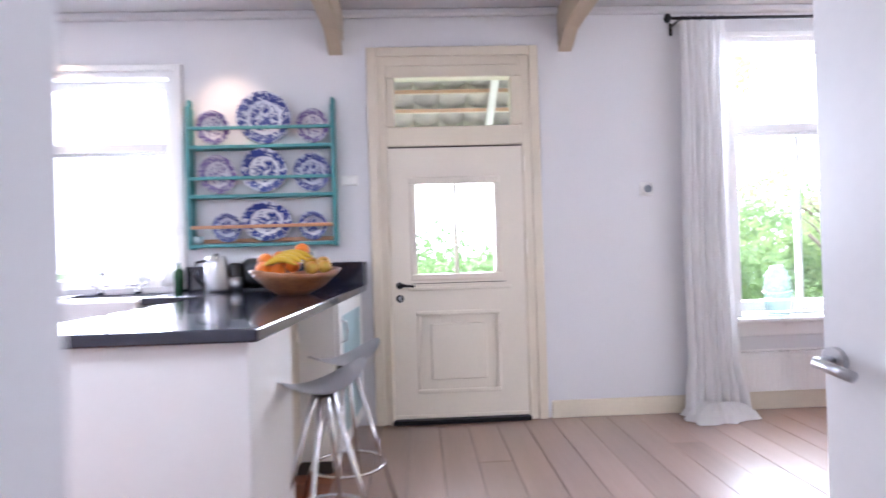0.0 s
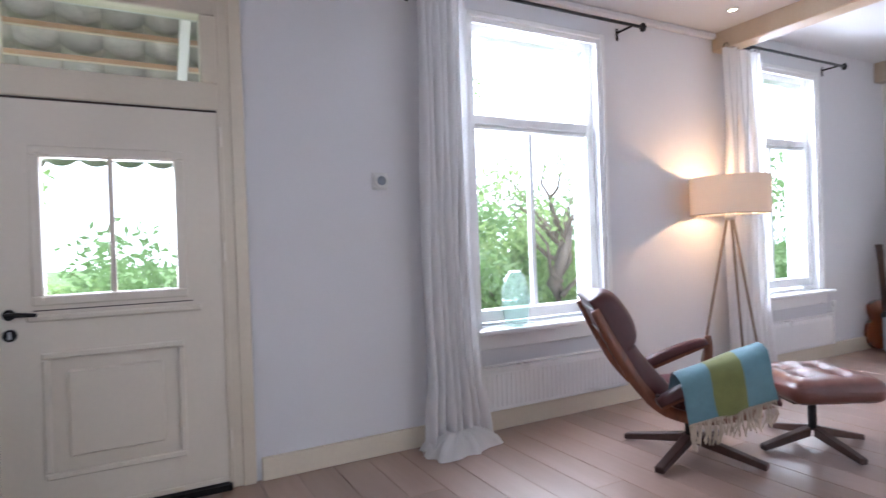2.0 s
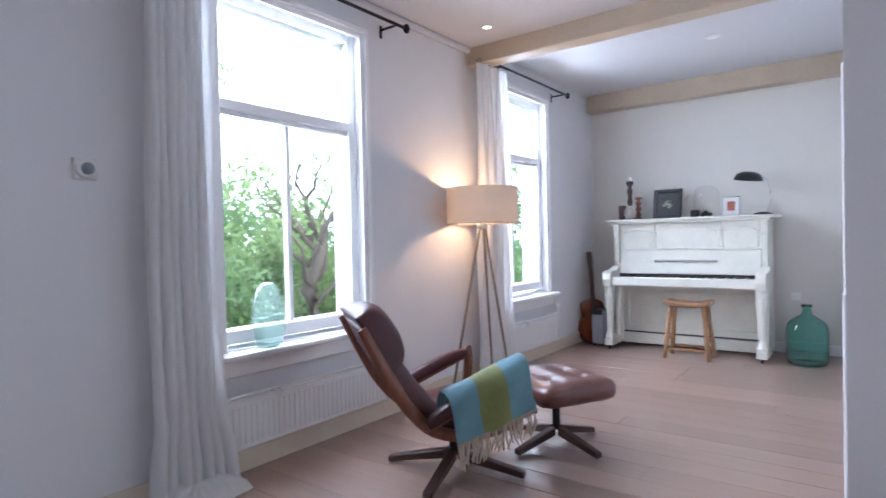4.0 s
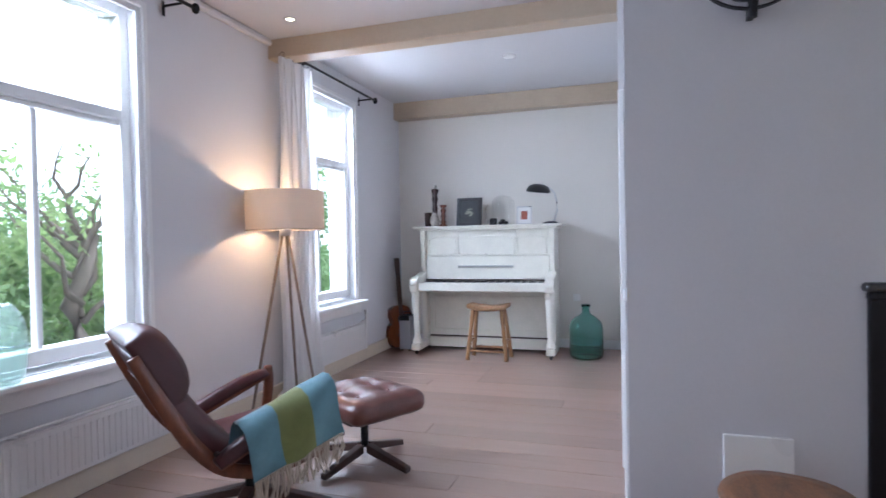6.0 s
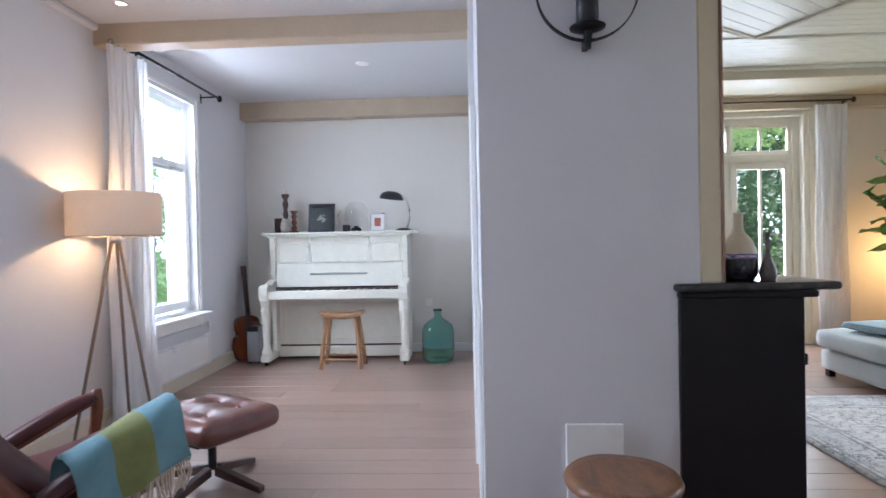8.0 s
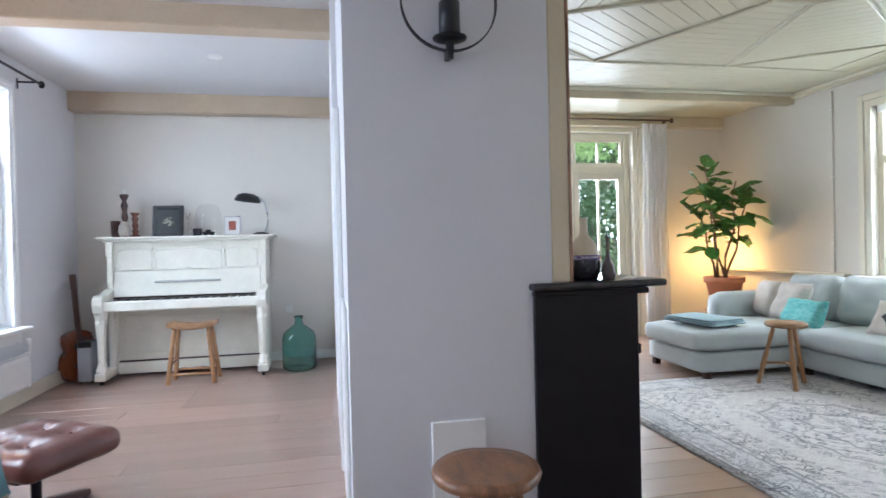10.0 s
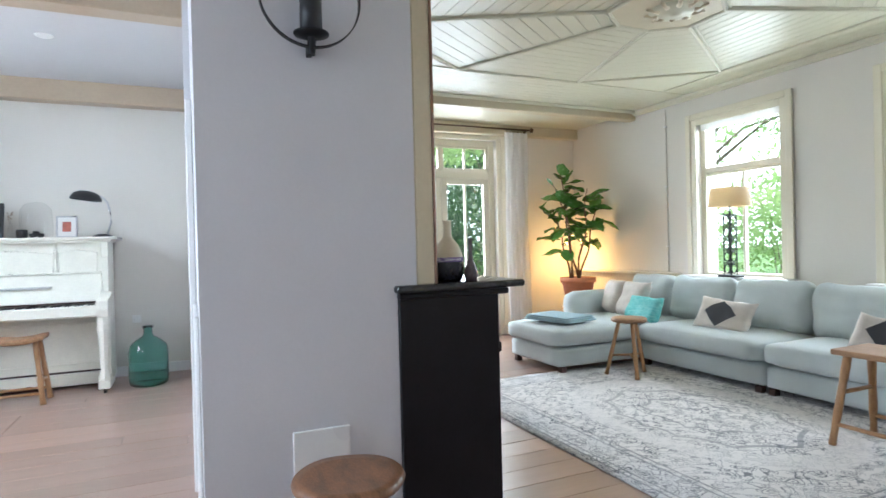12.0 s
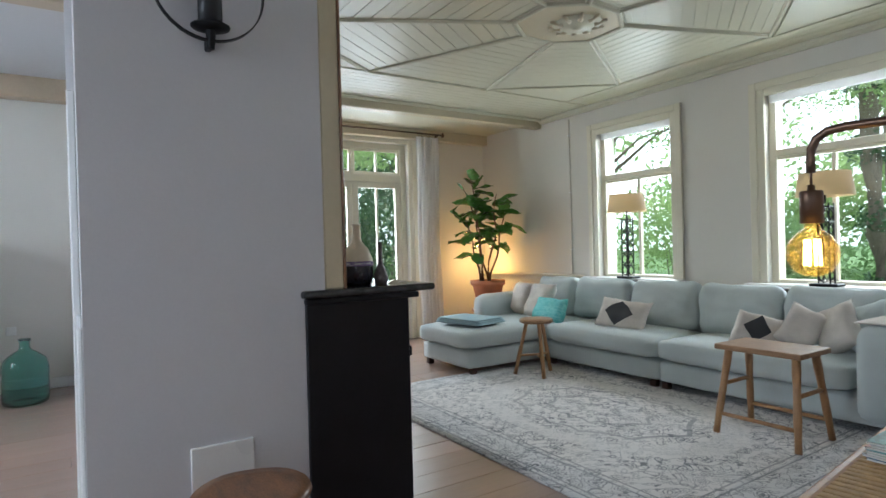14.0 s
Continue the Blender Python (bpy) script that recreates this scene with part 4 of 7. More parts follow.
# rug
def rug_material():
    m = bpy.data.materials.new("faded_oriental_rug")
    m.use_nodes = True
    nt = m.node_tree
    N, L = nt.nodes.new, nt.links.new
    b = nt.nodes["Principled BSDF"]
    b.inputs["Roughness"].default_value = 0.95

    def math_(op, a, c=None, d=None):
        n = N("ShaderNodeMath")
        n.operation = op
        for i, v in enumerate((a, c, d)):
            if v is None:
                continue
            if isinstance(v, (int, float)):
                n.inputs[i].default_value = v
            else:
                L(v, n.inputs[i])
        return n.outputs[0]

    tc = N("ShaderNodeTexCoord")
    sep = N("ShaderNodeSeparateXYZ")
    L(tc.outputs["Object"], sep.inputs[0])
    ax, ay = math_("ABSOLUTE", sep.outputs[0]), math_("ABSOLUTE", sep.outputs[1])
    ex, ey = math_("SUBTRACT", 1.62, ax), math_("SUBTRACT", 1.23, ay)
    edge = math_("MINIMUM", ex, ey)
    fold = N("ShaderNodeCombineXYZ")
    L(ax, fold.inputs[0])
    L(ay, fold.inputs[1])
    dist = N("ShaderNodeTexNoise")
    dist.inputs["Scale"].default_value = 7.0
    L(fold.outputs[0], dist.inputs["Vector"])
    warp = N("ShaderNodeVectorMath")
    warp.operation = "MULTIPLY_ADD"
    L(dist.outputs["Color"], warp.inputs[0])
    warp.inputs[1].default_value = (0.10, 0.10, 0)
    L(fold.outputs[0], warp.inputs[2])
    ws = N("ShaderNodeSeparateXYZ")
    L(warp.outputs[0], ws.inputs[0])

    def ring(v, at, half):
        return math_("LESS_THAN", math_("ABSOLUTE", math_("SUBTRACT", v, at)), half)

    lines = []
    for sc_ in (10.0, 21.0):
        vo = N("ShaderNodeTexVoronoi")
        vo.inputs["Scale"].default_value = sc_
        vo.inputs["Randomness"].default_value = 0.75
        L(warp.outputs[0], vo.inputs["Vector"])
        an = math_("MULTIPLY", math_("SINE", math_("MULTIPLY", math_("ADD", ws.outputs[0], ws.outputs[1]), 60)), 0.06)
        v = math_("ADD", vo.outputs["Distance"], an)
        lines.append(math_("MAXIMUM", ring(v, 0.30, 0.030), math_("MAXIMUM", ring(v, 0.14, 0.035), ring(v, 0.47, 0.022))))
    vine = math_("SINE", math_("ADD", math_("MULTIPLY", ws.outputs[0], 34), math_("MULTIPLY", math_("SINE", math_("MULTIPLY", ws.outputs[1], 15)), 2.2)))
    lines.append(ring(vine, 0.0, 0.11))
    rad = N("ShaderNodeVectorMath")
    rad.operation = "LENGTH"
    stretch = N("ShaderNodeVectorMath")
    stretch.operation = "MULTIPLY"
    stretch.inputs[1].default_value = (0.75, 1.1, 0)
    L(fold.outputs[0], stretch.inputs[0])
    L(stretch.outputs[0], rad.inputs[0])
    th = math_("ARCTAN2", ay, ax)
    pr_ = math_("ADD", rad.outputs["Value"], math_("MULTIPLY", math_("ABSOLUTE", math_("SINE", math_("MULTIPLY", th, 6))), 0.05))
    ringm = math_("MAXIMUM", math_("MAXIMUM", ring(pr_, 0.56, 0.014), ring(pr_, 0.34, 0.012)), ring(pr_, 0.14, 0.014))
    open_field = math_("GREATER_THAN", math_("ABSOLUTE", math_("SUBTRACT", rad.outputs["Value"], 0.72)), 0.08)
    wear = N("ShaderNodeTexNoise")
    wear.inputs["Scale"].default_value, wear.inputs["Detail"].default_value = 3.2, 6
    L(tc.outputs["Object"], wear.inputs["Vector"])
    wr = N("ShaderNodeMapRange")
    wr.inputs["From Min"].default_value, wr.inputs["From Max"].default_value = 0.36, 0.62
    L(wear.outputs[0], wr.inputs[0])
    pat = math_("MAXIMUM", math_("MULTIPLY", lines[0], 0.95), math_("MAXIMUM", math_("MULTIPLY", lines[1], 0.8), math_("MULTIPLY", lines[2], 0.65)))
    pat = math_("MAXIMUM", math_("MULTIPLY", pat, math_("MAXIMUM", open_field, 0.45)), math_("MULTIPLY", ringm, 0.7))
    band = math_("LESS_THAN", math_("ABSOLUTE", math_("SUBTRACT", math_("ABSOLUTE", math_("SUBTRACT", edge, 0.30)), 0.022)), 0.006)
    band2 = math_("LESS_THAN", math_("ABSOLUTE", math_("SUBTRACT", math_("ABSOLUTE", math_("SUBTRACT", edge, 0.075)), 0.020)), 0.006)
    pat = math_("MAXIMUM", pat, math_("MULTIPLY", math_("MAXIMUM", band, band2), 0.8))
    pat = math_("MULTIPLY", pat, math_("MULTIPLY_ADD", wr.outputs[0], 0.4, 0.6))
    ground = N("ShaderNodeMix")
    ground.data_type = "RGBA"
    ground.inputs[6].default_value, ground.inputs[7].default_value = (0.80, 0.765, 0.74, 1), (0.74, 0.72, 0.71, 1)
    L(math_("LESS_THAN", edge, 0.30), ground.inputs[0])
    mx = N("ShaderNodeMix")
    mx.data_type = "RGBA"
    L(pat, mx.inputs[0])
    L(ground.outputs[2], mx.inputs[6])
    mx.inputs[7].default_value = (0.16, 0.165, 0.185, 1)
    grain = N("ShaderNodeTexNoise")
    grain.inputs["Scale"].default_value = 220
    L(tc.outputs["Object"], grain.inputs["Vector"])
    g2 = N("ShaderNodeMix")
    g2.data_type, g2.blend_type = "RGBA", "MULTIPLY"
    g2.inputs[0].default_value = 0.22
    L(mx.outputs[2], g2.inputs[6])
    L(grain.outputs[0], g2.inputs[7])
    L(g2.outputs[2], b.inputs["Base Color"])
    bp = N("ShaderNodeBump")
    bp.inputs["Strength"].default_value, bp.inputs["Distance"].default_value = 0.4, 0.005
    L(grain.outputs[0], bp.inputs["Height"])
    L(bp.outputs[0], b.inputs["Normal"])
    return m


bm = bmesh.new()
bmesh.ops.create_grid(bm, x_segments=40, y_segments=30, size=1)
for v in bm.verts:
    v.co = (v.co.x * 1.62, v.co.y * 1.23, 0.009 + 0.002 * noise.noise(v.co * 3))
ext = bmesh.ops.extrude_edge_only(bm, edges=[e for e in bm.edges if e.is_boundary])
for v in [e for e in ext["geom"] if isinstance(e, bmesh.types.BMVert)]:
    v.co.z = 0.0005
rug = part("rug", bm, rug_material(), smooth=True)
rug.matrix_world = pose(3.53, -1.53, 0.001, 0, 0, 0.4)
tagged(rug, "faded grey and beige oriental rug on the plank floor", "rug")

# small three-legged table
tb = thing("side_table", "small round oak stool used as side table", "side table", pose(4.68, -1.965, 0))
part("top", lathe([(0, 0.505), (0.145, 0.505), (0.16, 0.515), (0.16, 0.535), (0.15, 0.543), (0, 0.541)], 32), OAKTOP, tb, smooth=True)
for k, a in enumerate((0.9, 2.7, 4.9)):
    part("leg", turned_leg((0.09 * math.cos(a), 0.09 * math.sin(a), 0.506), (0.21 * math.cos(a), 0.21 * math.sin(a), 0.012), 0.017, 0.02), OAK, tb, smooth=True)
    c, d = a, (2.7, 4.9, 0.9)[k]
    part("stretcher", rod((0.165 * math.cos(c), 0.165 * math.sin(c), 0.19), (0.0, 0.0, 0.20), 0.011), OAK, tb, smooth=True)

# long stool used as a table
ts = thing("bench_table", "rustic oak bench stool with four splayed legs", "stool", pose(2.475, -1.94, 0))
bm = box(-0.265, 0.265, -0.185, 0.185, 0.545, 0.58, 0.008, 2)
part("top", bm, OAKTOP, ts)
legs = {}
for sx in (-1, 1):
    for sy in (-1, 1):
        a, b = (sx * 0.205, sy * 0.115, 0.546), (sx * 0.25, sy * 0.205, 0.012)
        legs[sx, sy] = (Vector(a), Vector(b))
        part("leg", turned_leg(a, b, 0.024, 0.021), OAK, ts, smooth=True)
for (p, q, f) in (((-1, -1), (1, -1), 0.62), ((-1, 1), (1, 1), 0.62), ((-1, -1), (-1, 1), 0.42), ((1, -1), (1, 1), 0.42)):
    part("stretcher", rod(legs[p][0].lerp(legs[p][1], f + 0.15 * (f > 0.5)), legs[q][0].lerp(legs[q][1], f + 0.15 * (f > 0.5)), 0.013), OAK, ts, smooth=True)

# wicker bench with magazines
wb = thing("wicker_bench", "low bench with a woven straw seat", "bench", pose(1.265, -0.75, 0, 0, 0, 7))
WICK = mat("woven_straw", (0.50, 0.33, 0.15), 0.7, var=0.2, scale=30, fine=140, bump=0.4)
part("frame_rail", box(0.245, 0.285, -0.95, 0.95, 0.37, 0.445, 0.012, 2), OAK, wb)
part("frame_rail", box(-0.285, -0.245, -0.95, 0.95, 0.37, 0.445, 0.012, 2), OAK, wb)
for k in range(46):
    y = -0.93 + k * 0.0413
    bm = box(-0.25, 0.25, y - 0.017, y + 0.017, 0.425, 0.447, 0.008, 2)
    for v in bm.verts:
        v.co.z += 0.003 * math.sin(v.co.x * 90 + k * math.pi)
    part("woven_strand", bm, WICK, wb)
for sx in (-0.26, 0.26):
    for sy in (-0.9, 0.9):
        part("leg", box(sx - 0.02, sx + 0.02, sy - 0.02, sy + 0.02, 0, 0.37, 0.004), OAK, wb)
mg = random.Random(3)
for k in range(7):
    t = thing("magazine", "printed magazine in a stack on the wicker bench", "magazine", pose(1.375 + mg.uniform(-0.01, 0.01), -0.79 + mg.uniform(-0.01, 0.01), 0.450 + k * 0.0105, 0, 0, mg.uniform(-6, 6)), "stack of magazines")
    part("pages", box(-0.10, 0.10, -0.14, 0.14, 0.0012, 0.009), PLASTIC, t)
    part("cover", box(-0.102, 0.102, -0.142, 0.142, 0.009, 0.010), mat("magazine_cover", [(0.1, 0.25, 0.4), (0.55, 0.5, 0.42), (0.3, 0.5, 0.2), (0.2, 0.5, 0.5), (0.5, 0.15, 0.1), (0.7, 0.7, 0.68), (0.10, 0.24, 0.20)][k], 0.55, var=0.4, scale=30), t)

# bulb lamp on an arm
ba = thing("arm_lamp", "bronze pipe wall lamp with a glowing globe filament bulb", "wall lamp", pose(0.62, 0.375, 0))
part("wall_plate", rod((0.0, 0, 1.465), (0.02, 0, 1.465), 0.05, seg=20), BRONZE, ba)
part("arm", tube([(0.02, 0, 1.465), (0.25, 0, 1.475), (0.485, 0, 1.483), (0.518, 0, 1.480), (0.540, 0, 1.467), (0.551, 0, 1.446), (0.553, 0, 1.425), (0.553, 0, 1.396)], 0.0095, 12), BRONZE, ba, smooth=True)
part("cord", rod((0.553, 0, 1.35), (0.553, 0, 1.40), 0.003), BRONZE, ba)
part("holder", lathe([(0, 0.083), (0.007, 0.083), (0.008, 0.071), (0.021, 0.070), (0.023, 0.066), (0.023, 0.0), (0.0, 0.0)], 22, (0.553, 0, 1.287)), BRONZE, ba, "bronze lamp holder", True)
bulb = part("bulb", lathe([(0.013, 0.0), (0.016, -0.012), (0.033, -0.026), (0.046, -0.045), (0.0505, -0.066), (0.046, -0.087), (0.033, -0.104), (0.016, -0.113), (0.0, -0.115)], 32, (0.553, 0, 1.287)), AMBER, ba, "amber glass globe bulb", True)
bulb.visible_shadow = False
for k in range(8):
    a = k * math.pi / 4
    part("filament", rod((0.553 + 0.014 * math.cos(a), 0.012 * math.sin(a), 1.252), (0.553 + 0.016 * math.cos(a), 0.016 * math.sin(a), 1.196), 0.0028, seg=6), FILAMENT, ba, "glowing filament")

# table lamps on the sills
def table_lamp(x):
    t = thing("table_lamp", "wrought iron openwork table lamp with a cream shade", "table lamp", pose(x, -3.30, 0.856), "window sill lamps")
    part("base", box(-0.105, 0.105, -0.07, 0.07, 0, 0.022, 0.006), IRON, t)
    for sx in (-0.042, 0.042):
        for sy in (-0.042, 0.042):
            part("post", rod((sx, sy, 0.02), (sx, sy, 0.66), 0.006, seg=8), IRON, t)
    for k in range(5):
        z = 0.085 + k * 0.122
        for s in (-1, 1):
            for f in (-0.042, 0.042):
                c = [(s * (0.006 + 0.030 * math.sin(a) ** 2), f, z + 0.05 * math.cos(a)) for a in [math.pi * q / 10 for q in range(11)]]
                part("scroll", tube(c, 0.0045, 6), IRON, t, smooth=True)
                part("scroll", tube([(f, y, zz) for y, _, zz in [(p[0], 0, p[2]) for p in c]], 0.0045, 6), IRON, t, smooth=True)
        part("collar", box(-0.048, 0.048, -0.048, 0.048, z + 0.054, z + 0.066, 0.003), IRON, t)
    part("neck", rod((0, 0, 0.66), (0, 0, 0.78), 0.008), IRON, t)
    part("shade", lathe([(0.205, 0.715), (0.178, 0.905), (0.175, 0.905), (0.202, 0.715)], 32), SHADE2, t, "cream fabric shade", True)
    return t


table_lamp(4.675)
table_lamp(2.735)

# fig plant in a pot on a stand
ps = thing("plant_stand", "low wooden plant stand behind the sofa arm", "plant stand", pose(6.55, -2.82, 0))
part("top", lathe([(0, 0.39), (0.22, 0.39), (0.22, 0.42), (0, 0.42)], 28), OAK, ps)
for k in range(3):
    a = k * 2.094
    part("leg", rod((0.15 * math.cos(a), 0.15 * math.sin(a), 0.391), (0.19 * math.cos(a), 0.19 * math.sin(a), 0), 0.018), OAK, ps)
pp = thing("fig_plant", "fiddle-leaf fig with large glossy leaves in a terracotta pot", "potted plant", pose(6.55, -2.82, 0.42))
part("saucer", lathe([(0, 0), (0.17, 0), (0.19, 0.03), (0.175, 0.03), (0.16, 0.012), (0, 0.012)], 28), POT, pp, smooth=True)
part("pot", lathe([(0, 0.014), (0.14, 0.014), (0.20, 0.31), (0.225, 0.315), (0.228, 0.375), (0.205, 0.377), (0.195, 0.34), (0, 0.34)], 32), POT, pp, "terracotta pot", True)
part("soil", lathe([(0, 0.345), (0.193, 0.342)], 24), SOIL, pp)
fr_ = random.Random(11)


def fig_leaf(l, w, curl, seed):
    bm = bmesh.new()
    g = []
    for i in range(7):
        u = i / 6
        half = w / 2 * (max(math.sin(math.pi * u ** 0.75), 0.0) ** 0.75) * (0.72 + 0.45 * u)
        row = []
        for j in (-1, -0.5, 0, 0.5, 1):
            z = -curl * u * u * l + 0.10 * w * abs(j) + 0.012 * math.sin(9 * u + j * 3 + seed)
            row.append(bm.verts.new((u * l, j * half, z)))
        g.append(row)
    for i in range(6):
        for j in range(4):
            bm.faces.new((g[i][j], g[i + 1][j], g[i + 1][j + 1], g[i][j + 1]))
    bmesh.ops.remove_doubles(bm, verts=bm.verts[:], dist=0.0004)
    return bm


leaf_meshes = []
for k in range(6):
    ob = part("leaf", fig_leaf(0.27 + 0.03 * (k % 3), 0.19 + 0.02 * (k % 2), 0.10 + 0.12 * k / 5, k), FIGLEAF, pp, smooth=True)
    leaf_meshes.append(ob.data)
    bpy.data.objects.remove(ob)
stems = [(0.05, 0.02, 0.13, 0.14, 1.72), (-0.06, 0.04, -0.10, 0.32, 1.45), (0.02, -0.06, 0.06, -0.36, 1.28), (-0.02, 0.0, -0.14, -0.08, 1.50), (0.06, 0.05, 0.12, 0.22, 1.12)]
for sx, sy, tx, ty, tz in stems:
    P = [Vector((sx, sy, 0.33)).lerp(Vector((tx, ty, tz)), k / 8) + Vector((0.02 * math.sin(k), 0.025 * math.sin(k * 1.3 + sx * 40), 0)) for k in range(9)]
    part("stem", tube(P, [0.016 - 0.0012 * k for k in range(9)], 8), FIGSTEM, pp, smooth=True)
    n = int(13 * (tz - 0.5) / 1.2) + 3
    for i in range(n):
        f = 0.45 + 0.55 * i / (n - 1)
        q = P[min(int(f * 8), 7)].lerp(P[min(int(f * 8) + 1, 8)], f * 8 - int(f * 8))
        ob = new("leaf", leaf_meshes[fr_.randrange(6)])
        ob.parent = pp
        up = -8 - 35 * fr_.random() if i < n - 2 else -65
        ob.matrix_basis = Matrix.Translation(q) @ Euler((fr_.uniform(-0.5, 0.5), radians(up + fr_.uniform(-10, 45)), i * 2.4 + fr_.uniform(-0.5, 0.5))).to_matrix().to_4x4() @ Matrix.Translation((0.03, 0, 0))
        ob.scale = (fr_.uniform(0.8, 1.1),) * 3

# garden door curtain and rod
def curtain(name_label, m, w, h, folds, depth, seed, flare=0.0, puddle=0.0):
    """Hanging pleated cloth, local x across, y depth, z up from the floor."""
    rg = random.Random(seed)
    bm = bmesh.new()
    nx, nz = folds * 10, 36
    ph = [rg.uniform(-0.7, 0.7) for _ in range(folds + 2)]
    g = []
    for i in range(nx + 1):
        row = []
        u = i / nx
        for j in range(nz + 1):
            t = j / nz
            z = h * t
            low = max(0.0, 1 - t * 7)
            spread = 1 + flare * (1 - t) ** 2 + puddle * low
            a = u * folds * 2 * math.pi + ph[int(u * folds)] * 0.5 * (1 - t) + 0.25 * math.sin(u * 9 + t * 3 + seed)
            amp = depth * (0.62 + 0.4 * (1 - t)) * (1 + 0.9 * low * puddle)
            y = amp * math.sin(a) + 0.012 * math.sin(t * 9 + u * 21 + seed)
            x = (u - 0.5) * w * spread + 0.3 * depth * math.cos(a) + 0.02 * (1 - t) * math.sin(t * 5 + seed)
            y -= 0.10 * puddle * low ** 2 * (0.6 + 0.5 * math.sin(u * 13 + seed))
            if puddle and j < 3:
                z = 0.012 + 0.018 * j + 0.02 * abs(math.sin(u * 31 + j))
            row.append(bm.verts.new((x, y, z)))
        g.append(row)
    for i in range(nx):
        for j in range(nz):
            bm.faces.new((g[i][j], g[i + 1][j], g[i + 1][j + 1], g[i][j + 1]))
    t = thing("curtain", name_label, "curtain", m, "window curtains")
    part("cloth", bm, CURTAIN, t, smooth=True)
    if puddle:
        bm = bmesh.new()
        rings_ = []
        for i in range(7):
            r = i / 6
            row = []
            for k in range(56):
                a = 2 * math.pi * k / 56
                edge_ = 1 + 0.14 * math.sin(3 * a + seed) + 0.10 * math.sin(7 * a + 2 * seed) + 0.05 * math.sin(13 * a)
                z = 0.006 + (1 - r) * 0.11 + 0.045 * r * (1.15 - r) * (1 + math.sin(11 * a + 3 * r + seed)) * 1.6
                row.append(bm.verts.new((0.74 * w * (0.25 + 0.75 * r) * math.cos(a) * edge_, -0.02 + 0.155 * (0.25 + 0.75 * r) * math.sin(a) * edge_, z if i < 6 else 0.004)))
            rings_.append(row)
        for A_, B_ in zip(rings_, rings_[1:]):
            for k in range(56):
                bm.faces.new((A_[k], A_[(k + 1) % 56], B_[(k + 1) % 56], B_[k]))
        bmesh.ops.recalc_face_normals(bm, faces=bm.faces[:])
        part("pooled_hem", bm, CURTAIN, t, "cloth bunched on the floor", True)
    for k in range(folds):
        part("ring", tube([((k + 0.5) / folds * w - w / 2, 0.02 * math.cos(b), h + 0.016 + 0.02 * math.sin(b)) for b in [2 * math.pi * q / 12 for q in range(12)]], 0.0025, 5, None, True), IRON, t)
    return t


def rod_thing(m, length, label, mat_=IRON, reach=0.138):
    t = thing("curtain_rod", label, "curtain rod", m, "curtain rods")
    part("pole", rod((0, 0, 0), (length, 0, 0), 0.011, seg=12), mat_, t, smooth=True)
    for x in (-0.02, length + 0.02):
        part("finial", lathe([(0, -0.035), (0.018, -0.025), (0.026, 0), (0.018, 0.025), (0, 0.035)], 14, (x, 0, 0)), mat_, t, smooth=True)
    for x in (0.06, length - 0.10):
        br = part("bracket", rod((x, 0, -0.012), (x, reach, -0.012), 0.008), mat_, t)
        part("plate", box(x - 0.012, x + 0.012, reach - 0.006, reach, -0.07, 0.02, 0.002), mat_, br)
    return t


curtain("white pleated linen curtain beside the garden doors", pose(7.22, -2.36, 0.0, 0, 0, 90), 0.34, 2.75, 6, 0.03, 5)
rod_thing(pose(7.21, -2.58, 2.79, 0, 0, 90) @ Matrix.Scale(-1, 4, (0, 1, 0)), 2.5, "dark bronze curtain rod over the garden doors", BRONZE, 0.07)


# ---- dining room: curtains, radiators, lamp, chair, piano ----
curtain("long white linen curtain pooling on the floor", pose(1.835, 4.22, 0.0), 0.315, 2.70, 7, 0.034, 2, flare=0.14, puddle=0.38)
curtain("long white linen curtain behind the floor lamp", pose(4.63, 4.22, 0.0), 0.47, 2.70, 7, 0.038, 9, flare=0.1, puddle=0.1)
rod_thing(pose(1.62, 4.22, 2.72), 1.86, "black iron curtain rod above the window")
rod_thing(pose(4.70, 4.22, 2.75), 1.44, "black iron curtain rod above the window")


def radiator(x0, x1):
    t = thing("radiator", "white panel radiator under the window sill", "radiator", pose(x0, 4.30, 0), "window radiators")
    L_ = x1 - x0
    part("panel", box(0, L_, 0.0, 0.022, 0.14, 0.40, 0.006), WHITE, t)
    n = int(L_ / 0.036)
    for k in range(n):
        part("flute", box(0.02 + k * 0.036, 0.02 + k * 0.036 + 0.020, -0.006, 0.0, 0.165, 0.375, 0.004), WHITE, t)
    part("top_grille", box(-0.004, L_ + 0.004, -0.008, 0.05, 0.40, 0.412, 0.003), WHITE, t)
    part("top_lip", box(-0.004, L_ + 0.004, -0.014, -0.006, 0.425, 0.437, 0.003), WHITE, t)
    part("end_cap", box(-0.006, 0.004, -0.012, 0.05, 0.14, 0.435, 0.002), WHITE, t)
    part("end_cap", box(L_ - 0.004, L_ + 0.006, -0.012, 0.05, 0.14, 0.435, 0.002), WHITE, t)
    for x in (0.12, L_ - 0.12):
        part("bracket", box(x - 0.015, x + 0.015, 0.02, 0.056, 0.14, 0.38), WHITE, t)
    v = part("valve", rod((L_ + 0.05, 0.02, 0.16), (L_ + 0.05, 0.02, 0.50), 0.008), WHITE, t)
    part("knob", lathe([(0, 0), (0.018, 0), (0.02, 0.05), (0.012, 0.055), (0, 0.055)], 14, (L_ + 0.05, 0.02, 0.49)), PLASTIC, v, smooth=True)
    part("tail_pipe", rod((L_ - 0.01, 0.02, 0.17), (L_ + 0.05, 0.02, 0.17), 0.008), WHITE, t)
    return t


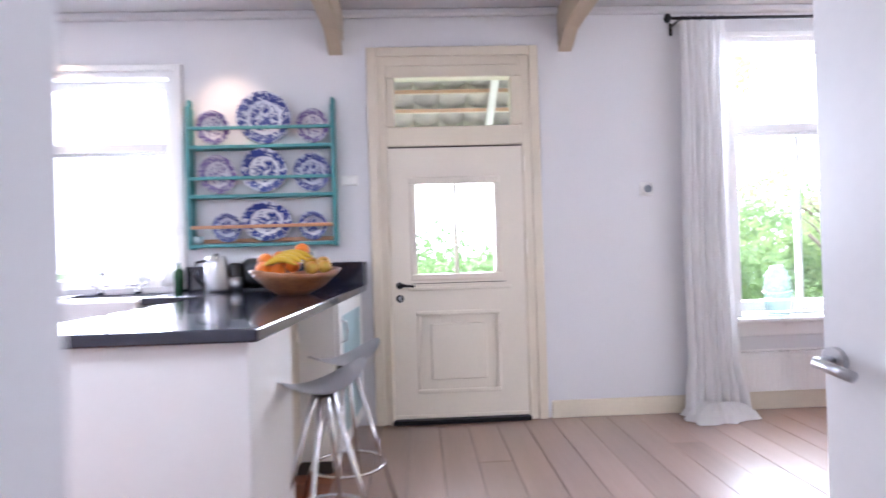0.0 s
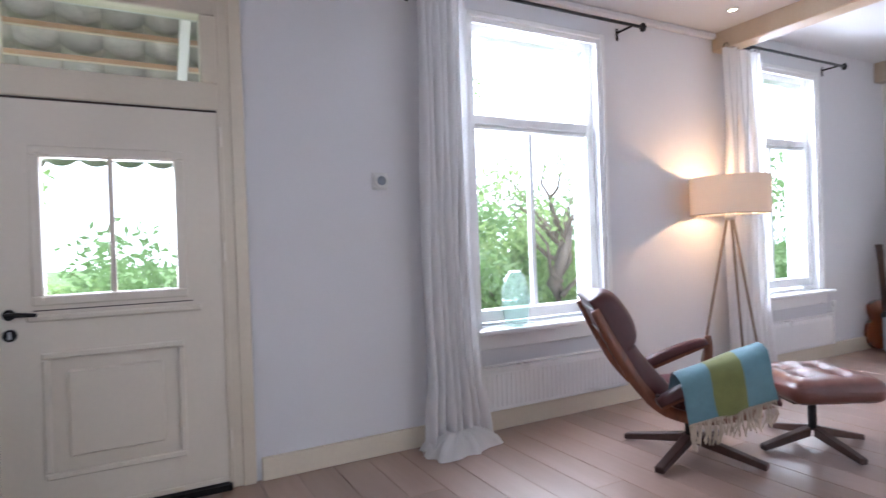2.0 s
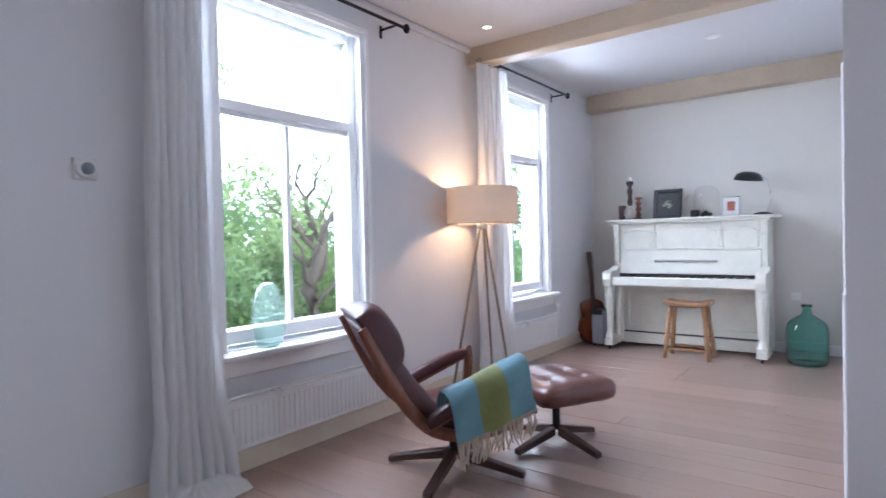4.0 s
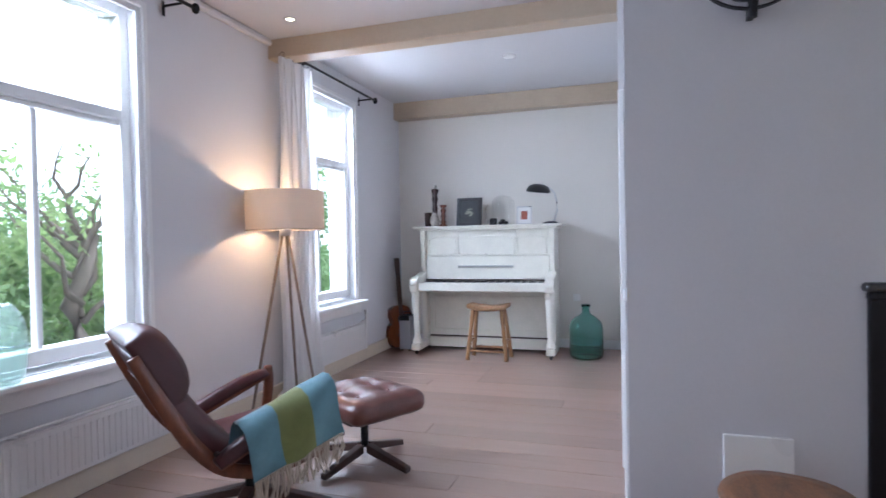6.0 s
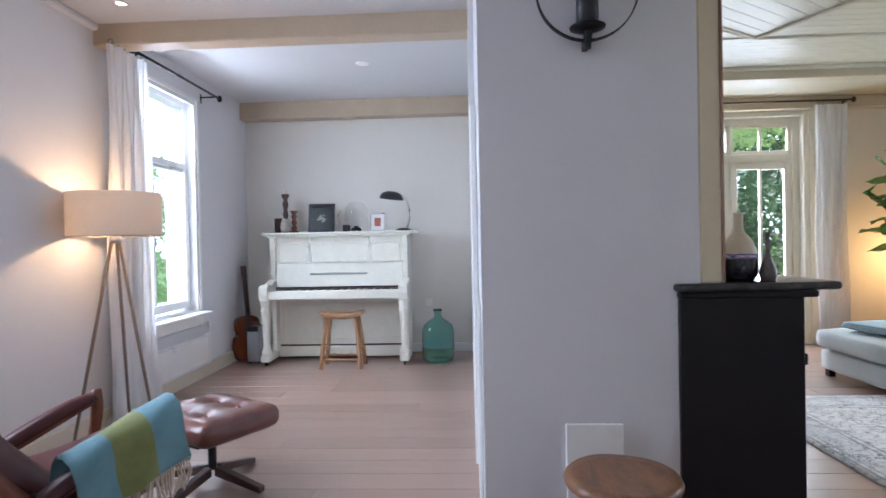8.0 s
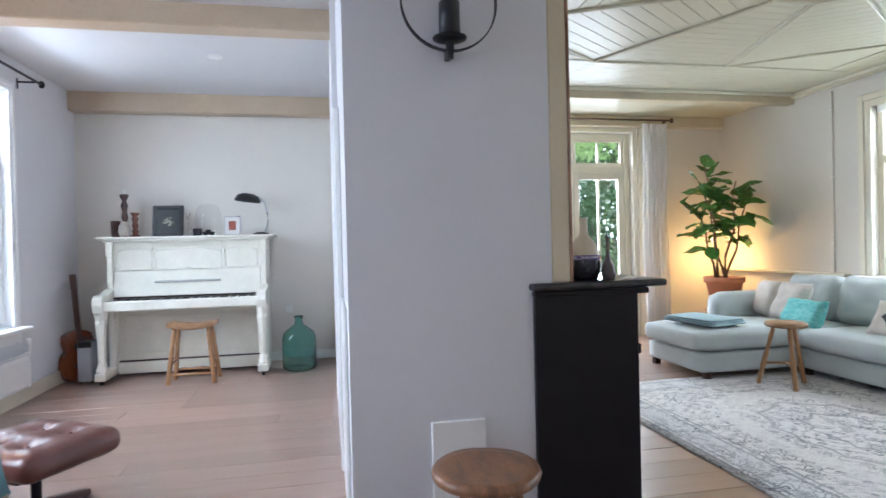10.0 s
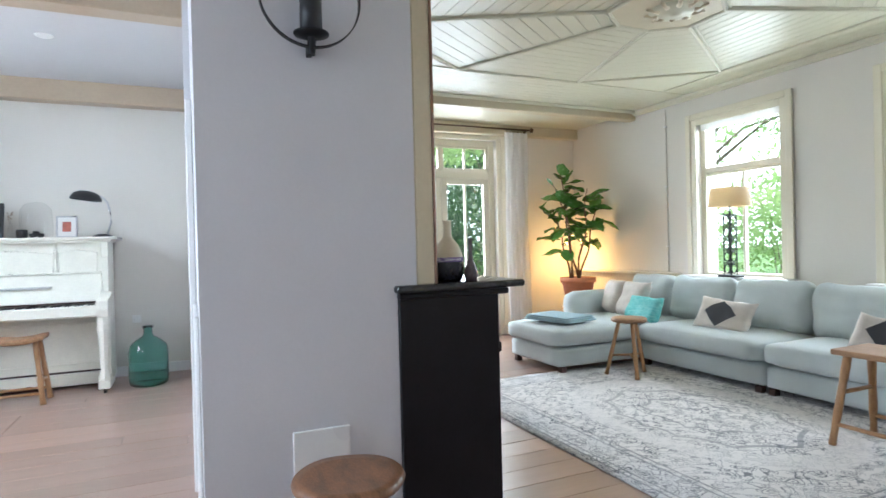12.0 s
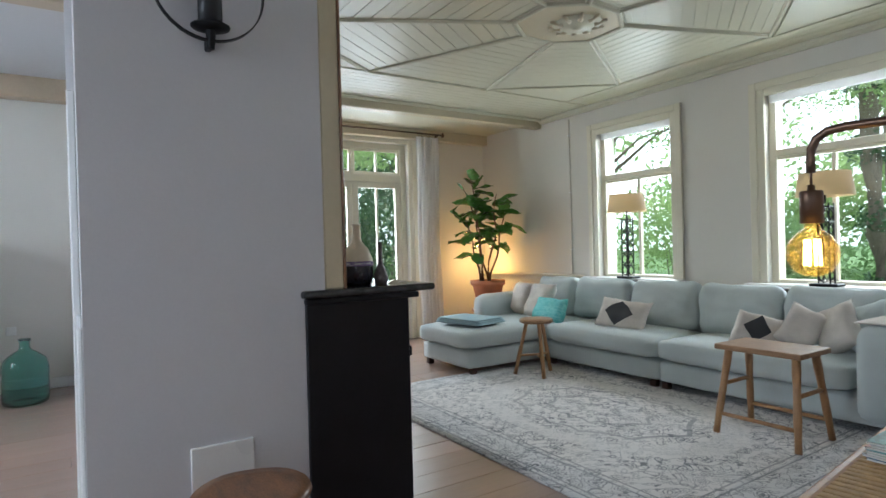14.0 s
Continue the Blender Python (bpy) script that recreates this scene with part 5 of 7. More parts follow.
radiator(2.02, 3.30)
radiator(4.92, 5.98)
th = thing("thermostat", "white round thermostat with a grey dial on the wall", "thermostat", pose(1.478, 4.38, 1.578))
part("back_plate", box(-0.049, 0.049, -0.012, 0, -0.049, 0.049, 0.008, 2), PLASTIC, th)
bm = lathe([(0, 0), (0.043, 0), (0.045, 0.012), (0.038, 0.022), (0, 0.022)], 28)
bm.transform(Matrix.Rotation(radians(90), 4, "X") @ Matrix.Translation((0, 0, 0.012)))
part("dial_ring", bm, PLASTIC, th, smooth=True)
bm = lathe([(0, 0.0), (0.027, 0), (0.027, 0.004), (0, 0.005)], 24)
bm.transform(Matrix.Rotation(radians(90), 4, "X") @ Matrix.Translation((0, 0, 0.033)))
part("dial", bm, mat("grey_display", (0.22, 0.25, 0.28), 0.3, bump=0.0), th, "grey dial face", True)
sw = thing("light_switch", "white double light switch beside the door", "light switch", pose(-0.60, 4.38, 1.69))
part("plate", box(-0.06, 0.06, -0.010, 0, -0.035, 0.035, 0.004, 2), PLASTIC, sw)
part("rocker", box(-0.052, -0.002, -0.015, -0.009, -0.027, 0.027, 0.003), PLASTIC, sw)
part("rocker", box(0.002, 0.052, -0.015, -0.009, -0.027, 0.027, 0.003), PLASTIC, sw)
so = thing("wall_socket", "white wall socket low beside the piano", "socket", pose(7.2, 2.241, 0.575))
part("plate", box(-0.010, 0, -0.04, 0.04, -0.04, 0.04, 0.004), PLASTIC, so)
for z in (0.0,):
    bm = lathe([(0.02, 0), (0.018, -0.006), (0, -0.006)], 16)
    bm.transform(Matrix.Translation((-0.0105, 0, z)) @ Matrix.Rotation(radians(-90), 4, "Y"))
    part("outlet", bm, GROUT, so)
cdv = thing("ceiling_vent", "small round white vent in the ceiling", "vent", pose(5.765, 2.70, 2.93))
part("disc", lathe([(0, -0.012), (0.05, -0.012), (0.062, -0.004), (0.062, 0)], 26), PLASTIC, cdv, smooth=True)
dl = thing("recessed_spotlight", "small recessed ceiling spotlight", "spotlight", pose(4.16, 3.97, H), "recessed spotlights")
part("trim_ring", lathe([(0.045, 0), (0.045, -0.006), (0.032, -0.006), (0.030, 0)], 24), STEEL, dl, smooth=True)
part("lens", lathe([(0, -0.002), (0.03, -0.002)], 20), SPOTGLOW, dl, "lit lens")
for x, y in ((-2.45, 4.10), (-1.40, 4.05)):
    copy_thing(dl, pose(x, y, H))

# glass vase on the sill
gv = thing("glass_vase", "pale green egg-shaped glass vase with water on the sill", "vase", pose(2.385, 4.345, 0.655))
part("glass", lathe([(0, 0.0), (0.060, 0.0), (0.074, 0.02), (0.084, 0.07), (0.091, 0.14), (0.091, 0.20), (0.082, 0.265), (0.064, 0.315), (0.042, 0.345), (0.034, 0.355), (0.030, 0.352), (0.040, 0.342), (0.061, 0.312), (0.079, 0.263), (0.088, 0.20), (0.088, 0.14), (0.081, 0.07), (0.071, 0.024), (0, 0.010)], 36), MINT, gv, smooth=True)
part("water", lathe([(0, 0.012), (0.069, 0.026), (0.079, 0.07), (0.086, 0.14), (0.086, 0.165), (0, 0.166)], 32), MINT, gv, "water filling the lower half", True)
part("rim", tube([(0.0935 * math.cos(a), 0.0935 * math.sin(a), 0.172) for a in [2 * math.pi * k / 36 for k in range(36)]], 0.004, 6, None, True), MINT, gv, smooth=True)

# tripod floor lamp
LX, LY = 4.21, 4.08
fl = thing("floor_lamp", "tripod floor lamp with a wide beige drum shade, lit", "floor lamp", pose(LX, LY, 0))
part("shade", lathe([(0.280, 1.355), (0.280, 1.635), (0.277, 1.635), (0.277, 1.355)], 48), SHADE, fl, "lit beige drum shade", True)
part("shade_rim", tube([(0.279 * math.cos(a), 0.279 * math.sin(a), 1.355) for a in [2 * math.pi * k / 48 for k in range(48)]], 0.004, 6, None, True), FRINGE, fl)
GREYWOOD = mat("grey_brown_wood", (0.26, 0.19, 0.14), 0.5, var=0.12, stretch=(6, 6, 1))
for a in (0.4, 2.5, 4.6):
    part("leg", tube([(0.02 * math.cos(a), 0.02 * math.sin(a), 1.345), (0.16 * math.cos(a), 0.145 * math.sin(a), 0.67), (0.30 * math.cos(a), 0.27 * math.sin(a), 0.008)], [0.010, 0.011, 0.009], 10), GREYWOOD, fl, "grey-brown wooden leg", True)
part("hub", lathe([(0, 1.31), (0.035, 1.31), (0.04, 1.34), (0.02, 1.36), (0.012, 1.46), (0, 1.46)], 16), STEEL, fl, smooth=True)
for a in (0, 2.094, 4.188):
    part("spoke", rod((0, 0, 1.40), (0.276 * math.cos(a), 0.276 * math.sin(a), 1.358), 0.003, seg=6), STEEL, fl)
bl_ = part("bulb", lathe([(0, 1.46), (0.014, 1.465), (0.03, 1.51), (0.022, 1.54), (0, 1.55)], 16), PLASTIC, fl, "white bulb", True)
bl_.visible_shadow = False

# leather recliner, facing local +x
ch = thing("lounge_chair", "burgundy leather recliner with a rosewood frame and star base", "armchair", pose(2.868, 3.425, 0, 0, 0, -34))


def star_base(t, m, n, r, h, a0, w):
    for k in range(n):
        a = a0 + 2 * math.pi * k / n
        bm = bmesh.new()
        for s, (hh, ww) in ((0.03, (0.05, w)), (r, (0.032, w * 0.9))):
            for z in (0, 1):
                for q in (-1, 1):
                    zz = (h - 0.05 + 0.05 * z) if s < 0.1 else (0.004 + hh * z)
                    bm.verts.new((s, q * ww / 2, zz))
        bmesh.ops.convex_hull(bm, input=bm.verts[:])
        bmesh.ops.bevel(bm, geom=bm.edges[:], offset=0.005, segments=1, affect="EDGES")
        bm.transform(Matrix.Rotation(a, 4, "Z"))
        part("base_leg", bm, m, t)


star_base(ch, DARKWOOD, 4, 0.385, 0.115, 0.87, 0.055)
part("column", rod((0, 0, 0.10), (0, 0, 0.27), 0.026, seg=14), IRON, ch)
part("swivel_plate", box(-0.16, 0.16, -0.15, 0.15, 0.265, 0.285, 0.004), IRON, ch)


def strip(path, y0, y1, thick, n_side=6, bulge=0.0, sides=0.0):
    """A padded sheet that follows (x, z) points, between y0 and y1."""
    bm = bmesh.new()
    P = [Vector((x, 0, z)) for x, z in path]
    top, bot = [], []
    for i, p in enumerate(P):
        t = (P[min(i + 1, len(P) - 1)] - P[max(i - 1, 0)]).normalized()
        n = Vector((-t.z, 0, t.x))
        e = math.sin(math.pi * (0.06 + 0.88 * i / (len(P) - 1))) ** 0.35
        ra, rb = [], []
        for j in range(n_side + 1):
            v = 2 * j / n_side - 1
            c = (1 - abs(v) ** 5) ** 0.5 if abs(v) < 1 else 0
            q = (y0 + y1) / 2 + v * (y1 - y0) / 2
            up = thick * (0.25 + 0.75 * c) * e + bulge * (1 - v * v) * e
            ra.append(bm.verts.new(p + n * up + Vector((0, q, 0))))
            rb.append(bm.verts.new(p + Vector((0, q, 0))))
        top.append(ra)
        bot.append(rb)
    for i in range(len(P) - 1):
        for j in range(n_side):
            bm.faces.new((top[i][j], top[i][j + 1], top[i + 1][j + 1], top[i + 1][j]))
            bm.faces.new((bot[i][j], bot[i + 1][j], bot[i + 1][j + 1], bot[i][j + 1]))
        bm.faces.new((top[i][0], top[i + 1][0], bot[i + 1][0], bot[i][0]))
        bm.faces.new((top[i][-1], bot[i][-1], bot[i + 1][-1], top[i + 1][-1]))
    for k in (0, -1):
        for j in range(n_side):
            f = (top[k][j], bot[k][j], bot[k][j + 1], top[k][j + 1])
            bm.faces.new(f)
    bmesh.ops.recalc_face_normals(bm, faces=bm.faces[:])
    return bm


def arc(pts, n):
    """A smooth line through (x, z) points."""
    P = [Vector((x, 0, z)) for x, z in pts]
    P = [P[0] * 2 - P[1]] + P + [P[-1] * 2 - P[-2]]
    out = []
    for i in range(1, len(P) - 2):
        for k in range(n):
            t = k / n
            a, b, c, d = P[i - 1:i + 3]
            q = 0.5 * ((2 * b) + (c - a) * t + (2 * a - 5 * b + 4 * c - d) * t * t + (3 * b - a - 3 * c + d) * t ** 3)
            out.append((q.x, q.z))
    return out + [pts[-1]]


back = arc([(-0.530, 0.825), (-0.465, 0.695), (-0.40, 0.575), (-0.325, 0.450), (-0.20, 0.325), (-0.02, 0.255)], 5)
part("back_shell", strip(back, -0.262, 0.262, 0.018, 4), LEATHER, ch, "leather covered back shell", True)
pad = arc([(-0.455, 0.70), (-0.41, 0.61), (-0.335, 0.485), (-0.23, 0.375), (-0.13, 0.325)], 5)
part("back_pad", strip(pad, -0.262, 0.262, 0.085, 8, 0.025), LEATHER, ch, "padded leather back", True)
part("headrest", strip(arc([(-0.555, 0.875), (-0.52, 0.815), (-0.465, 0.71), (-0.425, 0.635), (-0.40, 0.585)], 5), -0.258, 0.258, 0.125, 10, 0.045), LEATHER, ch, "thick leather headrest", True)
part("headrest_piping", tube([(-0.47, y, 0.69) for y in (-0.235, -0.1, 0.1, 0.235)], 0.004, 6), LEATHER, ch)
part("seat", strip(arc([(-0.20, 0.325), (-0.05, 0.30), (0.12, 0.31), (0.28, 0.345), (0.36, 0.33)], 5), -0.265, 0.265, 0.10, 8, 0.03), LEATHER, ch, "padded leather seat", True)
part("seat_shell", strip(arc([(-0.20, 0.285), (-0.03, 0.268), (0.14, 0.285), (0.33, 0.325)], 5), -0.262, 0.262, 0.02, 4), ROSEWOOD, ch, smooth=True)


def bent_rail(points, s, wide):
    """A flat rail of bent plywood along (x, z) points, standing on edge beside the shell."""
    bm = bmesh.new()
    P = [Vector((x, 0, z)) for x, z in arc(points, 4)]
    rings = []
    for i, p in enumerate(P):
        t = (P[min(i + 1, len(P) - 1)] - P[max(i - 1, 0)]).normalized()
        n = Vector((-t.z, 0, t.x)) * (wide / 2 * (0.55 + 0.45 * math.sin(math.pi * (0.12 + 0.8 * i / (len(P) - 1)))))
        rings.append([bm.verts.new(p + n * a + Vector((0, s * y, 0))) for a, y in ((-1, 0.264), (1, 0.264), (1, 0.288), (-1, 0.288))])
    for A_, B_ in zip(rings, rings[1:]):
        for k in range(4):
            bm.faces.new((A_[k], A_[(k + 1) % 4], B_[(k + 1) % 4], B_[k]))
    bm.faces.new(rings[0])
    bm.faces.new(rings[-1][::-1])
    bmesh.ops.recalc_face_normals(bm, faces=bm.faces[:])
    return bm


for s in (-1, 1):
    y = s * 0.335
    part("side_rail", bent_rail([(-0.535, 0.83), (-0.465, 0.69), (-0.40, 0.57), (-0.325, 0.445), (-0.20, 0.32), (0.0, 0.27), (0.26, 0.305)], s, 0.062), ROSEWOOD, ch, "rosewood side rail", True)
    arm = arc([(-0.25, 0.36), (-0.10, 0.425), (0.08, 0.50), (0.215, 0.548)], 4)
    part("arm_pad", strip(arm, y - 0.045, y + 0.045, 0.046, 6, 0.008), LEATHER, ch, "padded leather arm rest", True)
    part("arm_rail", bent_rail([(-0.24, 0.350), (-0.10, 0.412), (0.08, 0.487), (0.215, 0.538)], s * 1.2, 0.030), ROSEWOOD, ch, "rosewood arm rail", True)
    part("arm_post", bent_rail([(0.222, 0.592), (0.224, 0.52), (0.214, 0.42), (0.185, 0.29)], s * 1.2, 0.046), ROSEWOOD, ch, "rosewood arm post", True)
    part("arm_bolt", rod((-0.24, s * 0.286, 0.395), (-0.24, s * 0.325, 0.395), 0.012, seg=10), IRON, ch)

# throw over the near arm: blue, olive, blue bands with a fringe
tw = thing("throw_blanket", "blue and olive wool throw with beige fringe over chair arm", "throw", pose(2.868, 3.425, 0, 0, 0, -34))


def throw_band(u0, u1, m):
    prof = [(-0.21, 0.50), (-0.225, 0.56), (-0.25, 0.625), (-0.29, 0.655), (-0.345, 0.658), (-0.40, 0.635), (-0.425, 0.58), (-0.43, 0.515), (-0.435, 0.465), (-0.44, 0.42)]
    bm = bmesh.new()
    n = 10
    for sgn in (0, 0.008):
        g = []
        for i in range(n + 1):
            u = u0 + (u1 - u0) * i / n
            row = []
            for k, (y, z) in enumerate(prof):
                lift = 0.40 * (u - 0.03) - 0.018
                w = 0.012 * math.sin(u * 24 + k * 0.8) * min(k / 5, 1)
                row.append(bm.verts.new((u + 0.03 * (k / 9) ** 2, y - w - sgn * 0.6, z + lift * (1 - 0.25 * k / 9) + sgn - 0.06 * 1)))
            g.append(row)
        for i in range(n):
            for k in range(len(prof) - 1):
                bm.faces.new((g[i][k], g[i + 1][k], g[i + 1][k + 1], g[i][k + 1]))
    return part("band", bm, m, tw, smooth=True)


throw_band(-0.17, -0.035, THROW_B)
throw_band(-0.035, 0.105, THROW_G)
throw_band(0.105, 0.235, THROW_B)
fq = random.Random(5)
for k in range(38):
    u = -0.165 + k * 0.0105
    z0 = 0.42 + (0.40 * (u - 0.03) - 0.018) * 0.75 - 0.06
    x = u + 0.03
    L_ = fq.uniform(0.085, 0.12)
    part("fringe_tassel", tube([(x, -0.445, z0 + 0.01), (x + fq.uniform(-0.01, 0.01), -0.45, z0 - L_ * 0.5), (x + fq.uniform(-0.018, 0.018), -0.446, z0 - L_)], [0.0055, 0.006, 0.004], 5), FRINGE, tw, "beige wool tassel" if k == 0 else "")

# footstool
ot = thing("footstool", "brown tufted leather footstool on a dark star base", "footstool", pose(3.52, 3.14, 0, 0, 0, -30))
star_base(ot, DARKWOOD, 4, 0.32, 0.11, 0.21, 0.05)
part("column", rod((0, 0, 0.09), (0, 0, 0.285), 0.022, seg=14), IRON, ot)
bm = softbox(-0.245, 0.245, -0.285, 0.285, 0.295, 0.425, 0.06, 0.015, 14)
for v in bm.verts:
    if v.co.z > 0.38:
        for bx in (-0.10, 0.10):
            for by in (-0.09, 0.09):
                d = math.hypot(v.co.x - bx, v.co.y - by)
                v.co.z -= 0.026 * math.exp(-(d / 0.045) ** 2)
        v.co.z -= 0.008 * math.exp(-(abs(abs(v.co.x) - 0.10) / 0.02) ** 2) + 0.006 * math.exp(-(abs(abs(v.co.y) - 0.09) / 0.02) ** 2)
part("cushion", bm, TANHIDE, ot, "tufted brown leather", True)
for bx in (-0.10, 0.10):
    for by in (-0.09, 0.09):
        part("button", lathe([(0.013, 0), (0.01, 0.006), (0, 0.008)], 12, (bx, by, 0.405)), TANHIDE, ot, smooth=True)
part("tray", box(-0.20, 0.20, -0.17, 0.17, 0.28, 0.30, 0.008), DARKWOOD, ot)

# piano, keys towards -x
pn = thing("upright_piano", "cream white painted upright piano with closed case and open keys", "piano", pose(0, 0, 0))
Y0, Y1 = 2.43, 3.942
part("case_side", box(6.74, 7.15, Y0, Y0 + 0.05, 0.05, 1.375, 0.006), PIANOW, pn)
part("case_side", box(6.74, 7.15, Y1 - 0.05, Y1, 0.05, 1.375, 0.006), PIANOW, pn)
part("case_back", box(7.08, 7.14, Y0 + 0.05, Y1 - 0.05, 0.05, 1.375), PIANOW, pn)
part("lid", box(6.69, 7.16, Y0 - 0.085, Y1 + 0.085, 1.385, 1.412, 0.009, 2), PIANOW, pn)
part("lid_moulding", box(6.71, 7.15, Y0 - 0.03, Y1 + 0.03, 1.362, 1.386, 0.008, 2), PIANOW, pn)
part("top_panel", box(6.775, 6.80, Y0 + 0.05, Y1 - 0.05, 1.06, 1.362), PIANOW, pn)
for a, b in ((Y0 + 0.09, Y0 + 0.40), (Y0 + 0.44, Y1 - 0.44), (Y1 - 0.40, Y1 - 0.09)):
    bm = bmesh.new()
    n = 14
    for k in range(n):
        f0, f1 = k / n, (k + 1) / n
        arch = lambda f: 1.262 + 0.030 * math.sin(math.pi * f)
        rod((6.772, a + (b - a) * f0, arch(f0)), (6.772, a + (b - a) * f1, arch(f1)), 0.0045, seg=6, bm=bm)
    rod((6.772, a, 1.085), (6.772, a, 1.262), 0.0045, seg=6, bm=bm)
    rod((6.772, b, 1.085), (6.772, b, 1.262), 0.0045, seg=6, bm=bm)
    part("arch_moulding", bm, PIANOW, pn, smooth=True)
for y in (Y0 + 0.42, Y1 - 0.42):
    part("pilaster", box(6.765, 6.78, y - 0.010, y + 0.010, 1.10, 1.362, 0.004), PIANOW, pn)
    part("pilaster_drop", lathe([(0, -0.05), (0.008, -0.03), (0.018, 0.0), (0.016, 0.03), (0, 0.03)], 10, (6.768, y, 1.26)), PIANOW, pn, smooth=True)
for y in (Y0 + 0.025, Y1 - 0.025):
    part("side_column", box(6.715, 6.745, y - 0.03, y + 0.03, 1.22, 1.362, 0.006), PIANOW, pn)
    part("side_column", box(6.725, 6.745, y - 0.025, y + 0.025, 0.95, 1.22, 0.004), PIANOW, pn)
bm = box(6.705, 6.735, Y0 + 0.055, Y1 - 0.055, 0.812, 1.075, 0.008)
for v in bm.verts:
    v.co.x += 0.06 * (v.co.z - 0.812) / 0.263
part("fallboard", bm, PIANOW, pn)
part("fallboard_lip", box(6.745, 6.785, Y0 + 0.04, Y1 - 0.04, 1.072, 1.088, 0.005), PIANOW, pn)
# the ledge's shadow line is put into its grey colour
part("music_ledge", box(6.706, 6.724, 2.875, 3.50, 0.945, 0.968, 0.006), mat("painted_ledge_shadow", (0.45, 0.45, 0.42), 0.4), pn, "music ledge with its shadow line painted in grey")
part("lock", box(6.752, 6.762, 3.165, 3.205, 1.073, 1.090, 0.002), BRONZE, pn, "brass lock")
part("key_slip", box(6.44, 6.475, Y0 - 0.01, Y1 + 0.01, 0.70, 0.792, 0.008), PIANOW, pn)
part("key_bed", box(6.475, 6.80, Y0 + 0.01, Y1 - 0.01, 0.69, 0.745, 0.004), PIANOW, pn)
KW = (Y1 - Y0 - 0.18) / 52
for k in range(52):
    y = Y0 + 0.09 + k * KW
    part("white_key", box(6.48, 6.70, y + 0.0006, y + KW - 0.0006, 0.745, 0.788, 0.002), IVORY, pn)
for k in range(51):
    if (k % 7) in (0, 1, 3, 4, 5):
        y = Y0 + 0.09 + (k + 1) * KW
        part("black_key", box(6.56, 6.70, y - 0.006, y + 0.006, 0.788, 0.797, 0.002), BLACKP, pn)
part("felt_strip", box(6.697, 6.712, Y0 + 0.06, Y1 - 0.06, 0.802, 0.813, 0.0), DARKWOOD, pn, "dark felt strip")
for a, b in ((Y0 - 0.025, Y0 + 0.065), (Y1 - 0.065, Y1 + 0.025)):
    bm = bmesh.new()
    prof = [(6.42, 0.69), (6.40, 0.76), (6.41, 0.83), (6.46, 0.86), (6.55, 0.85), (6.74, 0.90), (6.74, 0.69)]
    A = [bm.verts.new((x, a, z)) for x, z in prof]
    B = [bm.verts.new((x, b, z)) for x, z in prof]
    bm.faces.new(A)
    bm.faces.new(B[::-1])
    for k in range(len(prof)):
        q = (k + 1) % len(prof)
        bm.faces.new((A[k], B[k], B[q], A[q]))
    bmesh.ops.recalc_face_normals(bm, faces=bm.faces[:])
    bmesh.ops.bevel(bm, geom=bm.edges[:], offset=0.006, segments=2, affect="EDGES")
    part("cheek", bm, PIANOW, pn)
    yc = (a + b) / 2
    part("leg", lathe([(0.055, 0.11), (0.058, 0.14), (0.045, 0.17), (0.035, 0.21), (0.045, 0.50), (0.058, 0.58), (0.05, 0.62), (0.06, 0.66), (0.06, 0.70)], 8, (6.50, yc, 0)), PIANOW, pn)
    ft = part("leg_block", box(6.43, 6.76, yc - 0.05, yc + 0.05, 0.045, 0.12, 0.010), PIANOW, pn)
    part("castor", rod((6.48, yc - 0.012, 0.022), (6.48, yc + 0.012, 0.022), 0.022, seg=14), BLACKP, ft, "black castor")
part("knee_panel", box(6.86, 6.88, Y0 + 0.05, Y1 - 0.05, 0.16, 0.69), PIANOW, pn)
for a, b, c, d in ((Y0 + 0.10, Y1 - 0.10, 0.60, 0.615), (Y0 + 0.10, Y1 - 0.10, 0.22, 0.235), (Y0 + 0.10, Y0 + 0.115, 0.235, 0.60), (Y1 - 0.115, Y1 - 0.10, 0.235, 0.60)):
    part("panel_bead", box(6.852, 6.862, a, b, c, d, 0.003), PIANOW, pn)
# solid dark filler that paints in the shade between panel and plinth
part("gap_shade_strip", box(6.858, 6.876, Y0 + 0.05, Y1 - 0.05, 0.142, 0.16), GROUT, pn, "dark strip painted for the shade above the plinth")
part("plinth", box(6.82, 6.88, Y0 + 0.05, Y1 - 0.05, 0.03, 0.142, 0.004), PIANOW, pn)
for y in (3.09, 3.28):
    part("pedal", box(6.70, 6.84, y - 0.022, y + 0.022, 0.05, 0.062, 0.004), BRONZE, pn, "brass pedal")

LID = 1.413


def on_piano(name, label, cat, x, y, m=None, rz=0):
    return thing(name, label, cat, pose(x, y, LID, 0, 0, rz))


t = on_piano("dark_tumbler", "dark brown glazed tumbler on the piano", "tumbler", 6.90, 3.905)
part("body", lathe([(0, 0), (0.04, 0), (0.046, 0.165), (0.041, 0.165), (0.036, 0.01), (0, 0.01)], 22), DARKWOOD, t, smooth=True)
t = on_piano("white_jug", "mottled white stoneware vase on the piano", "vase", 6.84, 3.805)
part("body", lathe([(0, 0), (0.04, 0), (0.058, 0.05), (0.05, 0.11), (0.032, 0.14), (0.036, 0.155), (0.028, 0.152), (0, 0.12)], 22), mat("mottled_stoneware", (0.62, 0.56, 0.48), 0.4, var=0.25, scale=40), t, smooth=True)


